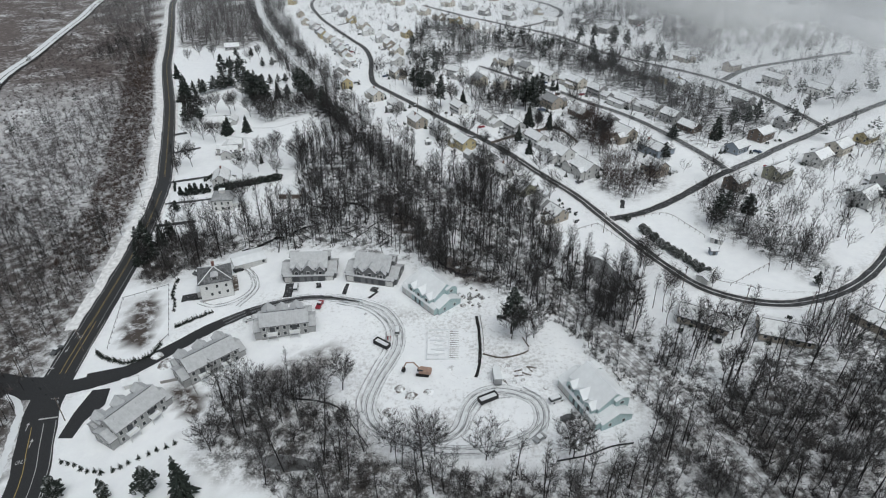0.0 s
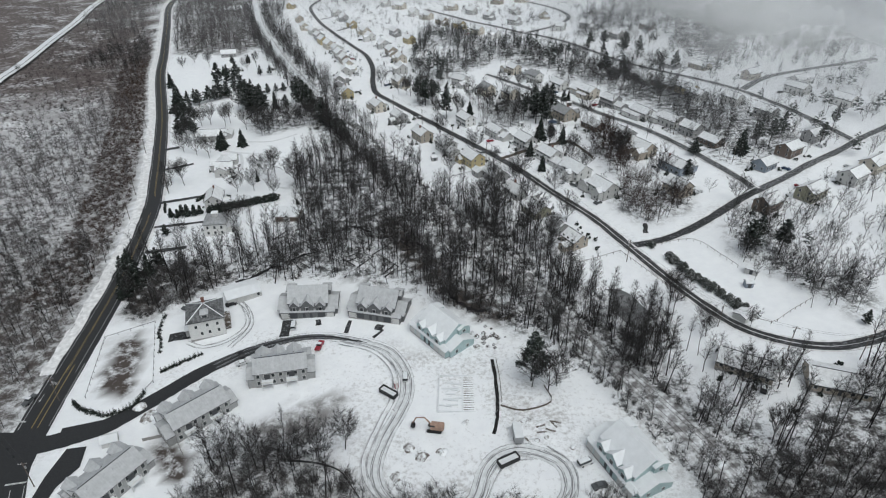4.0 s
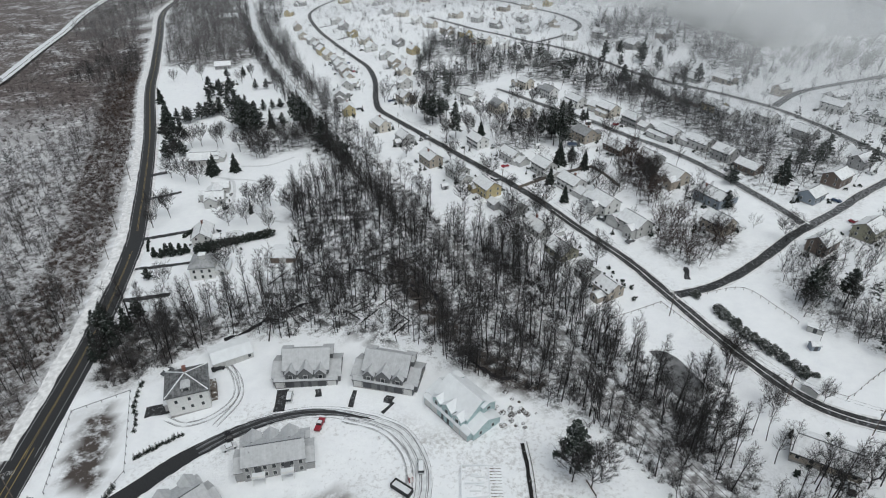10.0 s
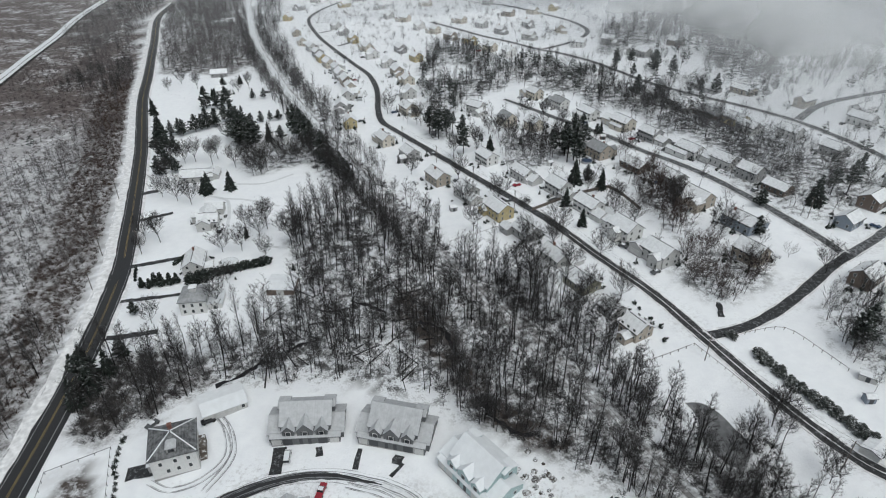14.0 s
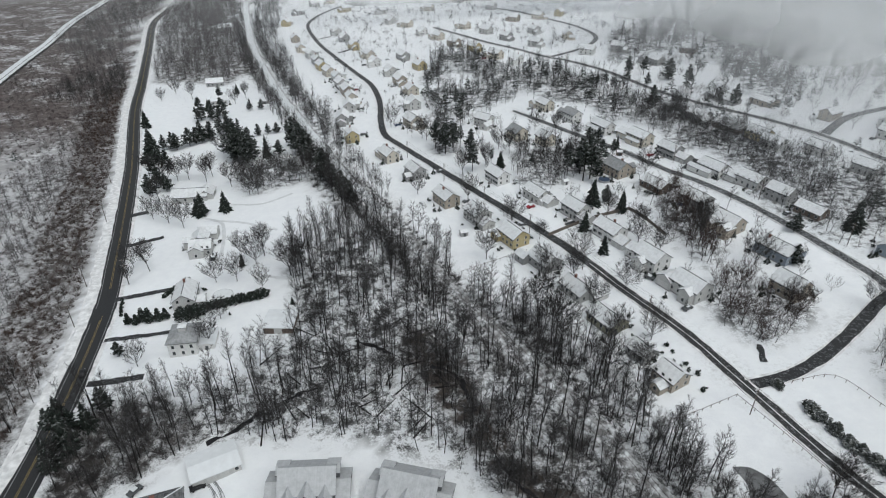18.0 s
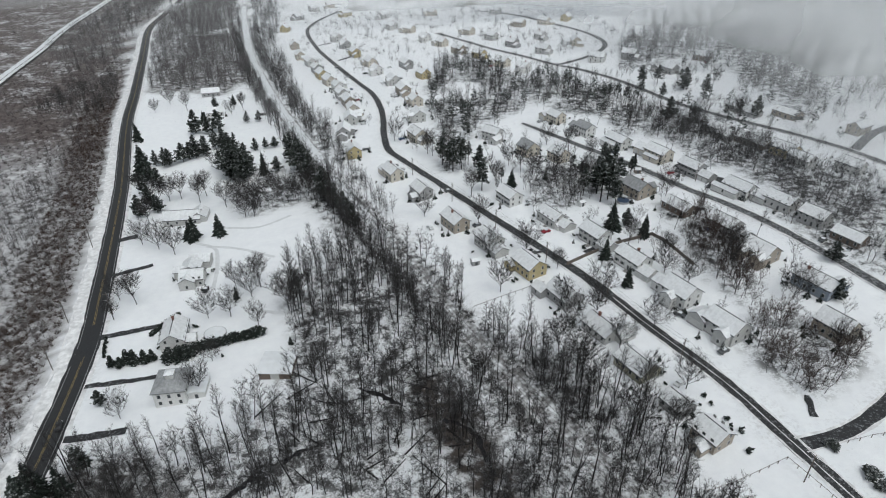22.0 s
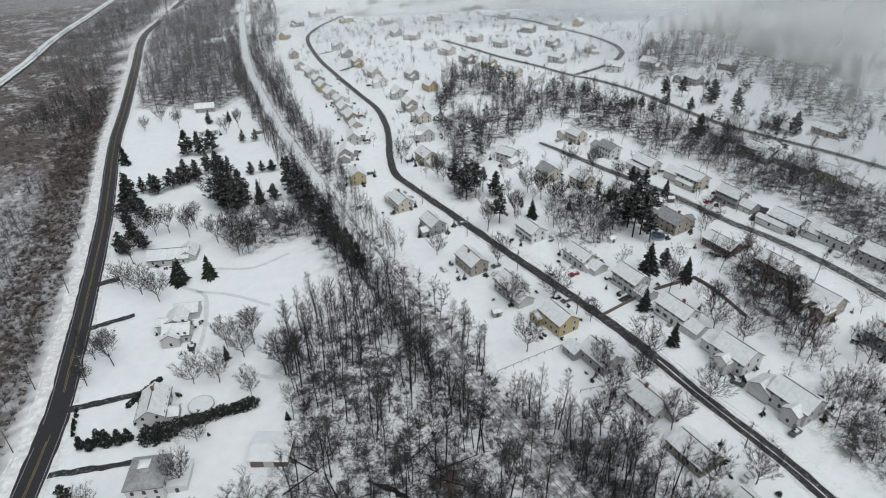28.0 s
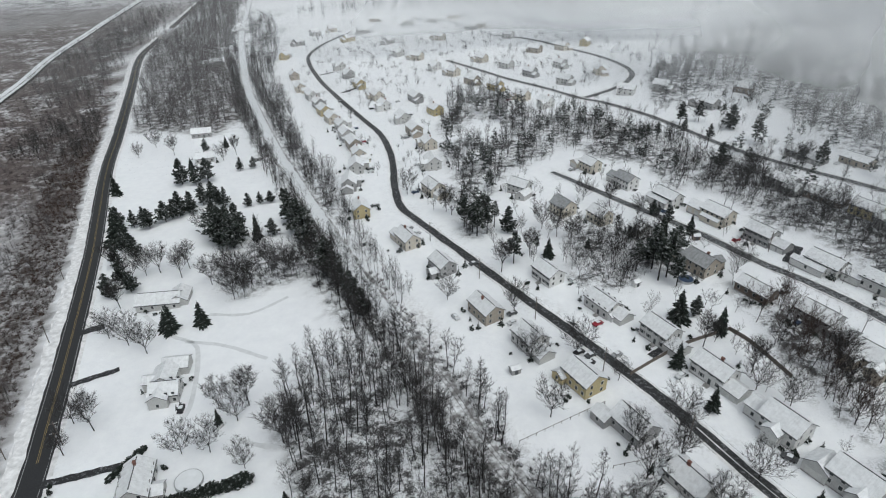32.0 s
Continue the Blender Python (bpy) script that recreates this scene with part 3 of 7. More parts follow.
def fir_rows(seed, h, base, tiers, per):
    """Triangles of drooping boughs round a stem: a conifer's needles."""
    rr = random.Random(seed)
    vs, fs = [], []
    for t in range(tiers):
        f = t / (tiers - 1)
        z = h * (0.07 + 0.90 * f)
        rad = base * (1 - f) ** 0.85 + 0.12
        for k in range(max(4, int(per * (1 - 0.6 * f)))):
            a = k * 2 * math.pi / max(4, int(per * (1 - 0.6 * f))) + rr.uniform(-0.35, 0.35) + t
            rk = rad * rr.choice((0.45, 0.7, 0.85, 1.0, 1.1, 1.3)) * rr.uniform(0.85, 1.1)
            w = 0.11 * rk + 0.08
            c, s = math.cos(a), math.sin(a)
            drop = rk * rr.uniform(0.16, 0.42)
            thick = 0.10 * rk + 0.12
            o = len(vs)
            mid = 0.58 * rk
            vs += [(0, 0, z + thick), (c * mid - s * w, s * mid + c * w, z - drop * 0.45), (c * mid + s * w, s * mid - c * w, z - drop * 0.45), (c * rk, s * rk, z - drop),
                   (c * mid, s * mid, z - drop * 0.3 + thick * 0.7), (c * mid * 0.8, s * mid * 0.8, z - drop - thick * 0.6)]
            fs += [(o, o + 1, o + 4), (o, o + 4, o + 2), (o + 1, o + 3, o + 4), (o + 4, o + 3, o + 2), (o, o + 5, o + 1), (o, o + 2, o + 5), (o + 1, o + 5, o + 3), (o + 5, o + 2, o + 3)]
    return np.array(vs), np.array(fs)


def clump_rows(seed, centres, size, per):
    """Rough tufts of needles or leaves round given centres."""
    rr = random.Random(seed)
    vs, fs = [], []
    for cx, cy, cz, r in centres:
        for _ in range(per):
            d = Vector((rr.gauss(0, 1), rr.gauss(0, 1), rr.gauss(0, 0.75))).normalized() * r * rr.uniform(0.45, 1.0)
            q = Euler((rr.uniform(-0.8, 0.8), rr.uniform(-0.8, 0.8), rr.uniform(0, 6.3))).to_matrix()
            s = size * rr.uniform(0.6, 1.4)
            o = len(vs)
            for p in ((1, 0, 0), (-0.5, 0.85, 0), (-0.5, -0.85, 0), (0, 0, 0.55), (0, 0, -0.35)):
                v = q @ Vector(p) * s
                vs.append((cx + d.x + v.x, cy + d.y + v.y, cz + d.z + v.z))
            fs += [(o, o + 1, o + 3), (o + 1, o + 2, o + 3), (o + 2, o, o + 3), (o + 1, o, o + 4), (o + 2, o + 1, o + 4), (o, o + 2, o + 4)]
    return np.array(vs), np.array(fs)


def raw_mesh(name, v, f, *mats, mi=None):
    me = bpy.data.meshes.new(name)
    me.vertices.add(len(v))
    me.vertices.foreach_set("co", np.asarray(v, np.float32).ravel())
    n = len(f)
    me.loops.add(3 * n)
    me.loops.foreach_set("vertex_index", np.asarray(f, np.int32).ravel())
    me.polygons.add(n)
    me.polygons.foreach_set("loop_start", np.arange(0, 3 * n, 3, dtype=np.int32))
    for m in mats:
        me.materials.append(m)
    if mi is not None:
        me.polygons.foreach_set("material_index", np.asarray(mi, np.int32))
    me.update(calc_edges=True)
    return me


def scatter(poly, area_per, seed, keep=(), gap=7.0, lines=()):
    """Random places in a polygon, off the roads, the railway and the given spots."""
    rr = np.random.default_rng(seed)
    q = np.array(poly, float)
    lo, hi = q.min(0), q.max(0)
    n = int((hi[0] - lo[0]) * (hi[1] - lo[1]) / area_per)
    px, py = rr.uniform(lo[0], hi[0], n), rr.uniform(lo[1], hi[1], n)
    ok = inside(px, py, poly)
    px, py = px[ok], py[ok]
    for ln, g in [(r, gap) for r in ROADS] + [(RAIL, 4.2)] + [(r, gap) for r in lines]:
        ok = away(px, py, ln) > g
        px, py = px[ok], py[ok]
    for sx, sy, r in keep:
        ok = np.hypot(px - sx, py - sy) > r
        px, py = px[ok], py[ok]
    return px, py


def grove(name, label, spots, kinds, seed, mats, lo=0.7, hi=1.2):
    """Trees that nobody could count, as one thing: kinds are (vertices, faces, face materials)."""
    rr = np.random.default_rng(seed)
    vs, fs, ms, o = [], [], [], 0
    for x, y in zip(*spots):
        v, f, mi = kinds[rr.integers(len(kinds))]
        a, s = rr.uniform(0, 6.283), rr.uniform(lo, hi)
        c, sn = math.cos(a) * s, math.sin(a) * s
        tx, ty = rr.normal(0, 0.04, 2)
        w = np.empty_like(v)
        zz = v[:, 2] * s * rr.uniform(0.9, 1.12)
        w[:, 0] = v[:, 0] * c - v[:, 1] * sn + x + tx * zz
        w[:, 1] = v[:, 0] * sn + v[:, 1] * c + y + ty * zz
        w[:, 2] = zz + gz(x, y)
        vs.append(w)
        fs.append(f + o)
        ms.append(mi)
        o += len(v)
    me = raw_mesh(name, np.concatenate(vs), np.concatenate(fs), *mats, mi=np.concatenate(ms))
    return tagged(new(name, me), label, "woods", kind="stuff")


def joined(trunk, crown):
    tv, tf = limb_mesh(trunk)
    cv, cf = limb_mesh(crown)
    return np.concatenate([tv, cv]), np.concatenate([tf, cf + len(tv)]), np.concatenate([np.zeros(len(tf), int), np.ones(len(cf), int)])

WOODS = [WOOD_CENTRE, WOOD_RAILSIDE, WOOD_SOUTH, WOOD_WEST, WOOD_NORTH] + TOWN_WOODS
build_ground()


# ---------------------------------------------------------------- roads
def road(name, line, width, mat, label, dz=0.10):
    s = Solid()
    ribbon(s, line, -width / 2, 0, dz, 0, 0)
    ribbon(s, line, 0, width / 2, dz, 0, 0)
    return tagged(new(name, s.mesh(name, mat)), label, "road", kind="structure")




def tapered(name, line, widths, mat, label, dz, seed):
    """A strip whose width runs through the given (share, width) pairs, with ragged edges."""
    rr = random.Random(seed)
    vs = []
    n = len(line)
    for i, p in enumerate(line):
        d = (line[min(i + 1, n - 1)] - line[max(i - 1, 0)]).normalized()
        t = i / (n - 1)
        for (t0, w0), (t1, w1) in zip(widths[:-1], widths[1:]):
            if t0 <= t <= t1:
                w = w0 + (w1 - w0) * (t - t0) / (t1 - t0)
        for sg in (-1, 1):
            o = sg * w / 2 + rr.uniform(-.18, .18)
            x, y = p.x + d.y * o, p.y - d.x * o
            vs.append((x, y, gz(x, y) + dz))
    s = Solid().add(vs, [(2 * i, 2 * i + 1, 2 * i + 3, 2 * i + 2) for i in range(n - 1)])
    return tagged(new(name, s.mesh(name, mat)), label, "road", kind="structure")


tapered("main_road", MAIN, ((0, 11.4), (0.09, 11.0), (0.14, 9.2), (0.25, 8.6), (1, 8.6)), ASPHALT, "wet dark asphalt main road with slushy edges", 0.10, 2)
tapered("side_street", curve([(p.x, p.y) for p in SIDE[::3]] + [(-32, 197)], 1.5), ((0, 7.4), (0.45, 6.0), (0.62, 4.6), (0.85, 2.6), (1, 0.3)), ASPHALT_WET, "wet asphalt side street that thins out into slush", 0.14, 3)
PACKED = plain("packed_snow", (0.70, 0.715, 0.73), 0.8, 0, 0.20, 0.8)
tapered("site_lane", LANE, ((0, 2.5), (0.08, 4.5), (0.5, 5.5), (1, 4.0)), PACKED, "packed grey snow of the site lane", 0.10, 4)
road("hill_street", HILL, 5.6, ASPHALT_SLUSH, "asphalt residential street with thin slush", 0.10)
road("cross_street", [p for p in CROSS if p.x < 152], 5.4, ASPHALT_SLUSH, "asphalt cross street with slush", 0.13)
road("upper_cross_street", [p for p in CROSS if p.x > 148], 5.6, ASPHALT_SNOWY, "asphalt cross street under packed slush", 0.115)
tapered("middle_street", MIDDLE, ((0, 6), (0.75, 6), (1, 2.5)), ASPHALT_SNOWY, "asphalt residential street under thin slush", 0.16, 5)
road("upper_street", UPPER, 6.0, ASPHALT_SNOWY, "asphalt residential street with thin slush", 0.10)
tapered("loop_street", LOOP, ((0, 6), (0.85, 6), (1, 1)), ASPHALT_SNOWY, "asphalt loop street under thin slush", 0.16, 6)
road("spur_street", SPUR, 5.5, ASPHALT_SNOWY, "asphalt spur street with thin slush", 0.13)


# ---------------------------------------------------------------- houses
def gable(s_wall, s_roof, L, W, z0, eave, rise, m=None, over=0.45, thick=0.28):
    """Walls with two gables, and a roof of two slabs, ridge along x."""
    a, b = L / 2, W / 2
    m = m or Matrix()
    wv = [(-a, -b, z0), (a, -b, z0), (a, b, z0), (-a, b, z0), (-a, -b, eave), (a, -b, eave), (a, b, eave), (-a, b, eave), (-a, 0, eave + rise), (a, 0, eave + rise)]
    s_wall.add([tuple(m @ Vector(p)) for p in wv], [(0, 1, 5, 4), (2, 3, 7, 6), (1, 2, 6, 9, 5), (3, 0, 4, 8, 7), (4, 5, 9, 8), (7, 8, 9, 6)])
    sl = rise / b
    A, B = a + over, b + over
    for sg in (-1, 1):
        e, r = eave - over * sl, eave + rise
        rv = [(-A, sg * B, e + 0.03), (A, sg * B, e + 0.03), (A, 0, r + 0.03), (-A, 0, r + 0.03), (-A, sg * B, e + thick), (A, sg * B, e + thick), (A, 0, r + thick), (-A, 0, r + thick)]
        fs = [(3, 2, 1, 0), (4, 5, 6, 7), (0, 1, 5, 4), (1, 2, 6, 5), (2, 3, 7, 6), (3, 0, 4, 7)]
        if sg > 0:
            fs = [tuple(reversed(f)) for f in fs]
        s_roof.add([tuple(m @ Vector(p)) for p in rv], fs)


WIN_CACHE = {}


def window_mesh(w, h, shutters=False):
    key = (w, h, shutters)
    if key not in WIN_CACHE:
        s = Solid().box(-w / 2 - .1, w / 2 + .1, -0.05, 0.02, -.1, h + .1)
        p = Solid().box(-w / 2, w / 2, -0.08, 0.02, 0, h)
        WIN_CACHE[key] = (s.mesh("window", TRIM), p.mesh("pane", GLASS), Solid().box(-.2, .2, -0.07, 0.02, 0, h).mesh("shutter", SHUTTER))
    return WIN_CACHE[key]


def window(parent, x, y, z, face=0, w=1.0, h=1.4, shutters=False, panes=True):
    turn = parent.matrix_basis.to_euler().z + radians(face)
    place = parent.matrix_basis.translation
    rank = 0 if place.y < 440 and place.x < 125 else 1 if place.y < 620 else 2
    if rank == 2 and -math.cos(turn) > 0.15 or rank == 1 and -math.cos(turn) > 0.85:
        return None
    me, pm, sm = window_mesh(w, h, shutters)
    if shutters:
        for sg in (-1, 1):
            part("shutter", sm, (), parent, at=pose(x, y, z, 0, 0, face) @ pose(sg * (w / 2 + 0.36), 0, 0))
    if rank == 0:
        ob = part("window", me, (), parent, at=pose(x, y, z, 0, 0, face))
        part("pane", pm, (), ob)
        return ob
    key = (w, h, shutters, "plain")
    if key not in WIN_CACHE:
        s = Solid().box(-w / 2 - .1, w / 2 + .1, -0.05, 0.02, -.1, h + .1).box(-w / 2, w / 2, -0.08, 0.02, 0, h, 1)
        WIN_CACHE[key] = s.mesh("window", TRIM, GLASS)
    return part("window", WIN_CACHE[key], (), parent, at=pose(x, y, z, 0, 0, face))


DOORS = {}


def door(parent, x, y, z, face=0, w=1.0, h=2.1, garage=False):
    key = (w, h, garage)
    if key not in DOORS:
        s = Solid()
        s.box(-w / 2, w / 2, -0.12, 0.02, 0, h)
        DOORS[key] = s.mesh("garage_door" if garage else "door", GARAGE if garage else SHUTTER)
    return part("garage_door" if garage else "door", DOORS[key], (), parent, at=pose(x, y, z, 0, 0, face))


def house(x, y, rot, L=13, W=8.5, eave=5.4, rise=3.0, wall="white", roof=None, wing=None, back=None, chimney=None, cols=4, label="", porch=False, shutters=False, garage=None, near=True, base=0.3):
    """A gabled house whose front looks to its own -y. wing: (dx, dy, length, width, eave, turn) of lower parts."""
    roof = roof or ROOF
    storeys = "two-storey" if eave > 4.2 else "single-storey"
    h = thing("house", on(x, y, rot, -0.1), label or f"{storeys} {wall} clapboard house with a snow-dusted gable roof", "house", "houses of the neighbourhood")
    sw, sr = Solid(), Solid()
    gable(sw, sr, L, W, base, eave, rise)
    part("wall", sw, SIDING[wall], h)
    part("roof", sr, roof, h, "shingle roof under patchy snow")
    f = Solid().box(-L / 2 + .05, L / 2 - .05, -W / 2 + .05, W / 2 - .05, -1.6, base)
    part("foundation", f, CONCRETE, h)
    if near and y < 580:
        e = eave - 0.45 * rise / (W / 2)
        # dark strips that draw the shadow line along both eaves
        for sg in (-1, 1):
            part("gutter", Solid().box(-L / 2 - .45, L / 2 + .45, sg * (W / 2 + .53) - .08, sg * (W / 2 + .53) + .08, e - 0.06, e + 0.14), SHUTTER, h, "dark strip standing in for the shade along the eaves")
        part("ridge_vent", Solid().box(-L / 2 + .4, L / 2 - .4, -.13, .13, eave + rise + 0.2, eave + rise + 0.36), SHUTTER, h)
    rows = [1.0] if eave < 4.2 else [1.0, 3.7]
    for r, z in enumerate(rows):
        for k in range(cols):
            u = -L / 2 + L * (k + 0.5) / cols
            if not (r == 0 and k == cols // 2):
                window(h, u, -W / 2 - 0.01, z + base, 0, shutters=shutters)
            window(h, u, W / 2 + 0.01, z + base, 180)
        for sg in (-1, 1):
            for v in (-W / 4, W / 4):
                window(h, sg * (L / 2 + 0.01), v, z + base, 90 * sg, 0.9, 1.3)
    door(h, -L / 2 + L * (cols // 2 + 0.5) / cols, -W / 2 - 0.01, base + 0.05)
    st = Solid()
    dx = -L / 2 + L * (cols // 2 + 0.5) / cols
    st.box(dx - 0.9, dx + 0.9, -W / 2 - 1.3, -W / 2 - 0.02, -0.6, base).box(dx - 0.9, dx + 0.9, -W / 2 - 1.9, -W / 2 - 1.3, -0.6, base - 0.2)
    part("front_step", st, CONCRETE, h)
    for wg in (wing or ()):
        wx, wy, wL, wW, we, turn = wg[:6]
        sw, sr = Solid(), Solid()
        m = pose(wx, wy, 0, 0, 0, turn)
        gable(sw, sr, wL, wW, 0.05, we, wW * 0.30, m, 0.35)
        part("wing_wall", sw, SIDING[wall], h)
        part("wing_roof", sr, roof, h, "lower snow-dusted roof")
        part("wing_foundation", Solid().box(-wL / 2 + .06, wL / 2 - .06, -wW / 2 + .06, wW / 2 - .06, -1.6, 0.05, 0, m), CONCRETE, h)
        if len(wg) > 6 and wg[6]:
            if abs(turn) < 45:
                for k in (-1, 1):
                    door(h, wx + k * wL * 0.24, wy - wW / 2 - 0.01, 0.15, 0, 2.5, 2.2, True)
            else:
                door(h, wx, wy - wL / 2 - 0.01, 0.15, 0, min(4.6, wW - 1), 2.2, True)
        else:
            window(h, wx, wy + (wW if abs(turn) < 45 else wL) / 2 + 0.01, 1.0, 180)
            window(h, wx, wy - (wW if abs(turn) < 45 else wL) / 2 - 0.01, 1.0, 0)
    if chimney:
        cx, cy = chimney
        zt = eave + rise * (1 - abs(cy) / (W / 2))
        c = Solid().box(cx - .45, cx + .45, cy - .35, cy + .35, zt - 1.0, max(zt, eave + rise * .6) + 1.3).box(cx - .55, cx + .55, cy - .45, cy + .45, max(zt, eave + rise * .6) + 1.3, max(zt, eave + rise * .6) + 1.5)
        part("chimney", c, BRICK, h)
    return h



S = -60  # the slope's streets run this way, and so do most ridges
AWAY = S + 180
# along the hill street, below it
house(-52, 453, AWAY, 12, 8, 5.2, 3.0, "cream", wing=[(8.5, 1, 6, 6, 2.8, 0, 1)], chimney=(2, 0))
house(-35, 427, AWAY, 11, 8, 5.0, 2.8, "grey", wing=[(-2, 5.5, 5, 5, 2.8, 90)])
house(-18, 391, AWAY, 13, 8.5, 5.2, 2.8, "tan", chimney=(1, 1))
house(-3, 371, AWAY, 11, 9, 5.2, 3.0, "pale", wing=[(-8, 1, 7, 7, 3.2, 0, 1)])
house(12, 348, AWAY, 12, 9, 5.4, 3.0, "yellow", wing=[(6, 3.5, 6, 5, 2.6, 90)])
house(23, 327, AWAY, 12, 9, 4.0, 3.2, "grey", wing=[(8, 5, 6, 5, 2.7, 0)], cols=3)
house(33, 306, AWAY, 12, 8.5, 3.4, 2.8, "pale", wing=[(-6, -4, 7, 6.5, 3.0, 90, 1)], chimney=(2, 0))
house(40, 286, AWAY, 12, 9, 3.6, 2.8, "olive")
house(47.5, 268, AWAY, 8, 7, 3.4, 2.4, "grey", cols=3)
house(53, 255.5, AWAY, 8.5, 8, 4.2, 2.6, "tan", cols=3, wing=[(-1, 5.5, 5, 4, 2.6, 90)])
# above it
house(-40, 512, S, 12, 9, 5.4, 3.0, "cream", wing=[(8, 0, 6, 7, 3, 0, 1)])
house(10, 414, S, 12, 8, 5.4, 2.6, "white", cols=5, shutters=True)
house(28, 390, S, 13, 8, 4.6, 2.6, "pale", wing=[(9, 1, 6, 7, 3.0, 0, 1)])
house(44, 370, S, 12, 8.5, 5.6, 2.8, "pale", wing=[(8.5, -1, 7, 7, 3.2, 0, 1)], shutters=True)
house(55, 348, S, 13, 8.5, 5.2, 2.8, "white", wing=[(9, -1, 7, 7, 3.0, 0, 1)], chimney=(1, 1), shutters=True)
house(66, 323, S, 12, 9.5, 5.6, 3.4, "white", ROOF, wing=[(-8.5, 0.5, 6, 7, 3.6, 0), (0, -5, 6, 5, 4.6, 90, 1)])
house(75, 302, S, 12.5, 9.5, 5.4, 3.2, "pale", ROOF, wing=[(-8.5, -2, 7, 7, 3.6, 90, 1), (3, -5, 5, 5, 4.8, 90)])
# the middle street, below and above
house(74, 414, S, 12.2, 9, 5.6, 3.2, "tan", ROOF_BARE, wing=[(-9.5, 0, 6, 7, 3.0, 0), (3, 5, 7, 5, 4.8, 90)], chimney=(2, 1))
house(89, 394, AWAY, 13.9, 8, 3.6, 2.4, "brown", cols=4)
house(102, 373, AWAY, 13.1, 9, 5.2, 2.8, "grey", wing=[(-10, 1, 7, 8, 3.4, 0, 1)])
house(107, 349, AWAY, 12.2, 10, 5.0, 3.4, "tan", wing=[(4, 6, 6, 5, 4.6, 90), (-4, 6, 6, 5, 4.6, 90)])
house(118, 325, AWAY, 14.8, 9, 5.0, 2.6, "blue", wing=[(-5, -5, 7, 5, 4.4, 90)], chimney=(4, 1))
house(111, 299, AWAY, 11.3, 9, 5.2, 3.4, "tan", ROOF)
house(66, 503, S, 11.3, 8, 5.6, 2.6, "white", ROOF_BARE, wing=[(-9, 1, 7, 7, 3.2, 0, 1)], cols=5)
house(81, 479, S, 13.1, 8.5, 5.4, 2.6, "white", wing=[(-2, -4.5, 13, 4, 3.0, 0)], cols=5)
house(98, 457, S, 13.9, 9, 5.6, 2.8, "cream", ROOF_WHITE, wing=[(-11, 0, 8, 8, 3.4, 0, 1), (0, -5, 10, 3, 2.8, 0)], cols=5)
house(109, 435, S, 12.2, 8.5, 5.6, 2.6, "grey", wing=[(10, 0, 7, 7, 3.2, 0, 1)], cols=5, shutters=True)
house(123, 408, S, 13.9, 9, 5.0, 2.8, "white", wing=[(-4, -5, 14, 4, 2.8, 0)], cols=5)
house(136, 392, S, 13.1, 9, 4.8, 2.6, "pale", wing=[(-9, -2, 7, 7, 3.0, 0, 1)])
house(143, 375, S, 11.3, 9, 5.2, 2.8, "grey")
house(149, 358, S, 12.2, 8, 3.4, 2.4, "brown")
# round the turning place
house(43, 464, AWAY, 10.4, 8, 5.4, 2.8, "cream", cols=4)
house(27, 476, AWAY, 10.4, 9, 5.6, 3.2, "cream", ROOF_BARE)
house(8, 505, S + 20, 11.3, 8, 5.4, 2.8, "pale", wing=[(6, -5, 8, 6, 3.2, 90)])
house(52, 529, S, 10.4, 8, 5.4, 2.8, "cream", wing=[(-9, -2, 6, 6, 3.0, 90, 1)])
house(59, 451, S, 7.8, 7, 3.2, 2.4, "grey", cols=3)
# the upper street
house(144, 489, AWAY, 13.9, 10, 5.4, 2.4, "grey", ROOF_WHITE, wing=[(-8, 3, 8, 9, 4.0, 0)])
house(155, 473, AWAY, 12.2, 9, 3.6, 2.4, "brown", wing=[(-9, 0, 8, 8, 3.2, 0)])
house(166, 452, AWAY, 13.1, 9, 5.0, 2.6, "yellow", ROOF_WHITE)
house(158, 628, S, 12.2, 9, 5.0, 2.8, "grey", ROOF_WHITE, wing=[(-9, -3, 8, 8, 3.2, 90, 1)])
house(196, 660, S + 20, 13.1, 10, 4.6, 2.8, "brown", ROOF_WHITE)
house(173, 528, S, 14.8, 9, 3.6, 2.2, "grey", ROOF_WHITE, wing=[(11, -2, 9, 8, 3.2, 0, 1)])
house(196, 512, S, 15.7, 9, 3.6, 2.2, "tan", ROOF_WHITE)
house(187, 426, AWAY, 12.2, 8, 5.2, 2.6, "pale", ROOF_WHITE)
house(168, 438, AWAY, 12.2, 8, 4.8, 2.6, "pale", ROOF_WHITE)
house(197, 398, AWAY, 12.2, 8, 5.0, 2.6, "grey", ROOF_WHITE)
house(236, 440, S, 13.9, 9, 5.0, 2.6, "pale", ROOF_WHITE)
house(246, 458, 30, 13.9, 9, 4.6, 2.6, "white", ROOF_WHITE)
house(252, 412, S, 13.1, 9, 4.8, 2.6, "white", ROOF_WHITE)
house(221, 478, 30, 12.2, 8, 5.0, 2.6, "tan", ROOF_WHITE)
house(205, 356, 30, 11.3, 8, 4.6, 2.6, "grey", ROOF_WHITE)
house(183, 338, 35, 12.2, 9, 5.0, 2.6, "brown", ROOF)
house(163, 322, 35, 10.4, 8, 4.0, 2.6, "blue", ROOF)
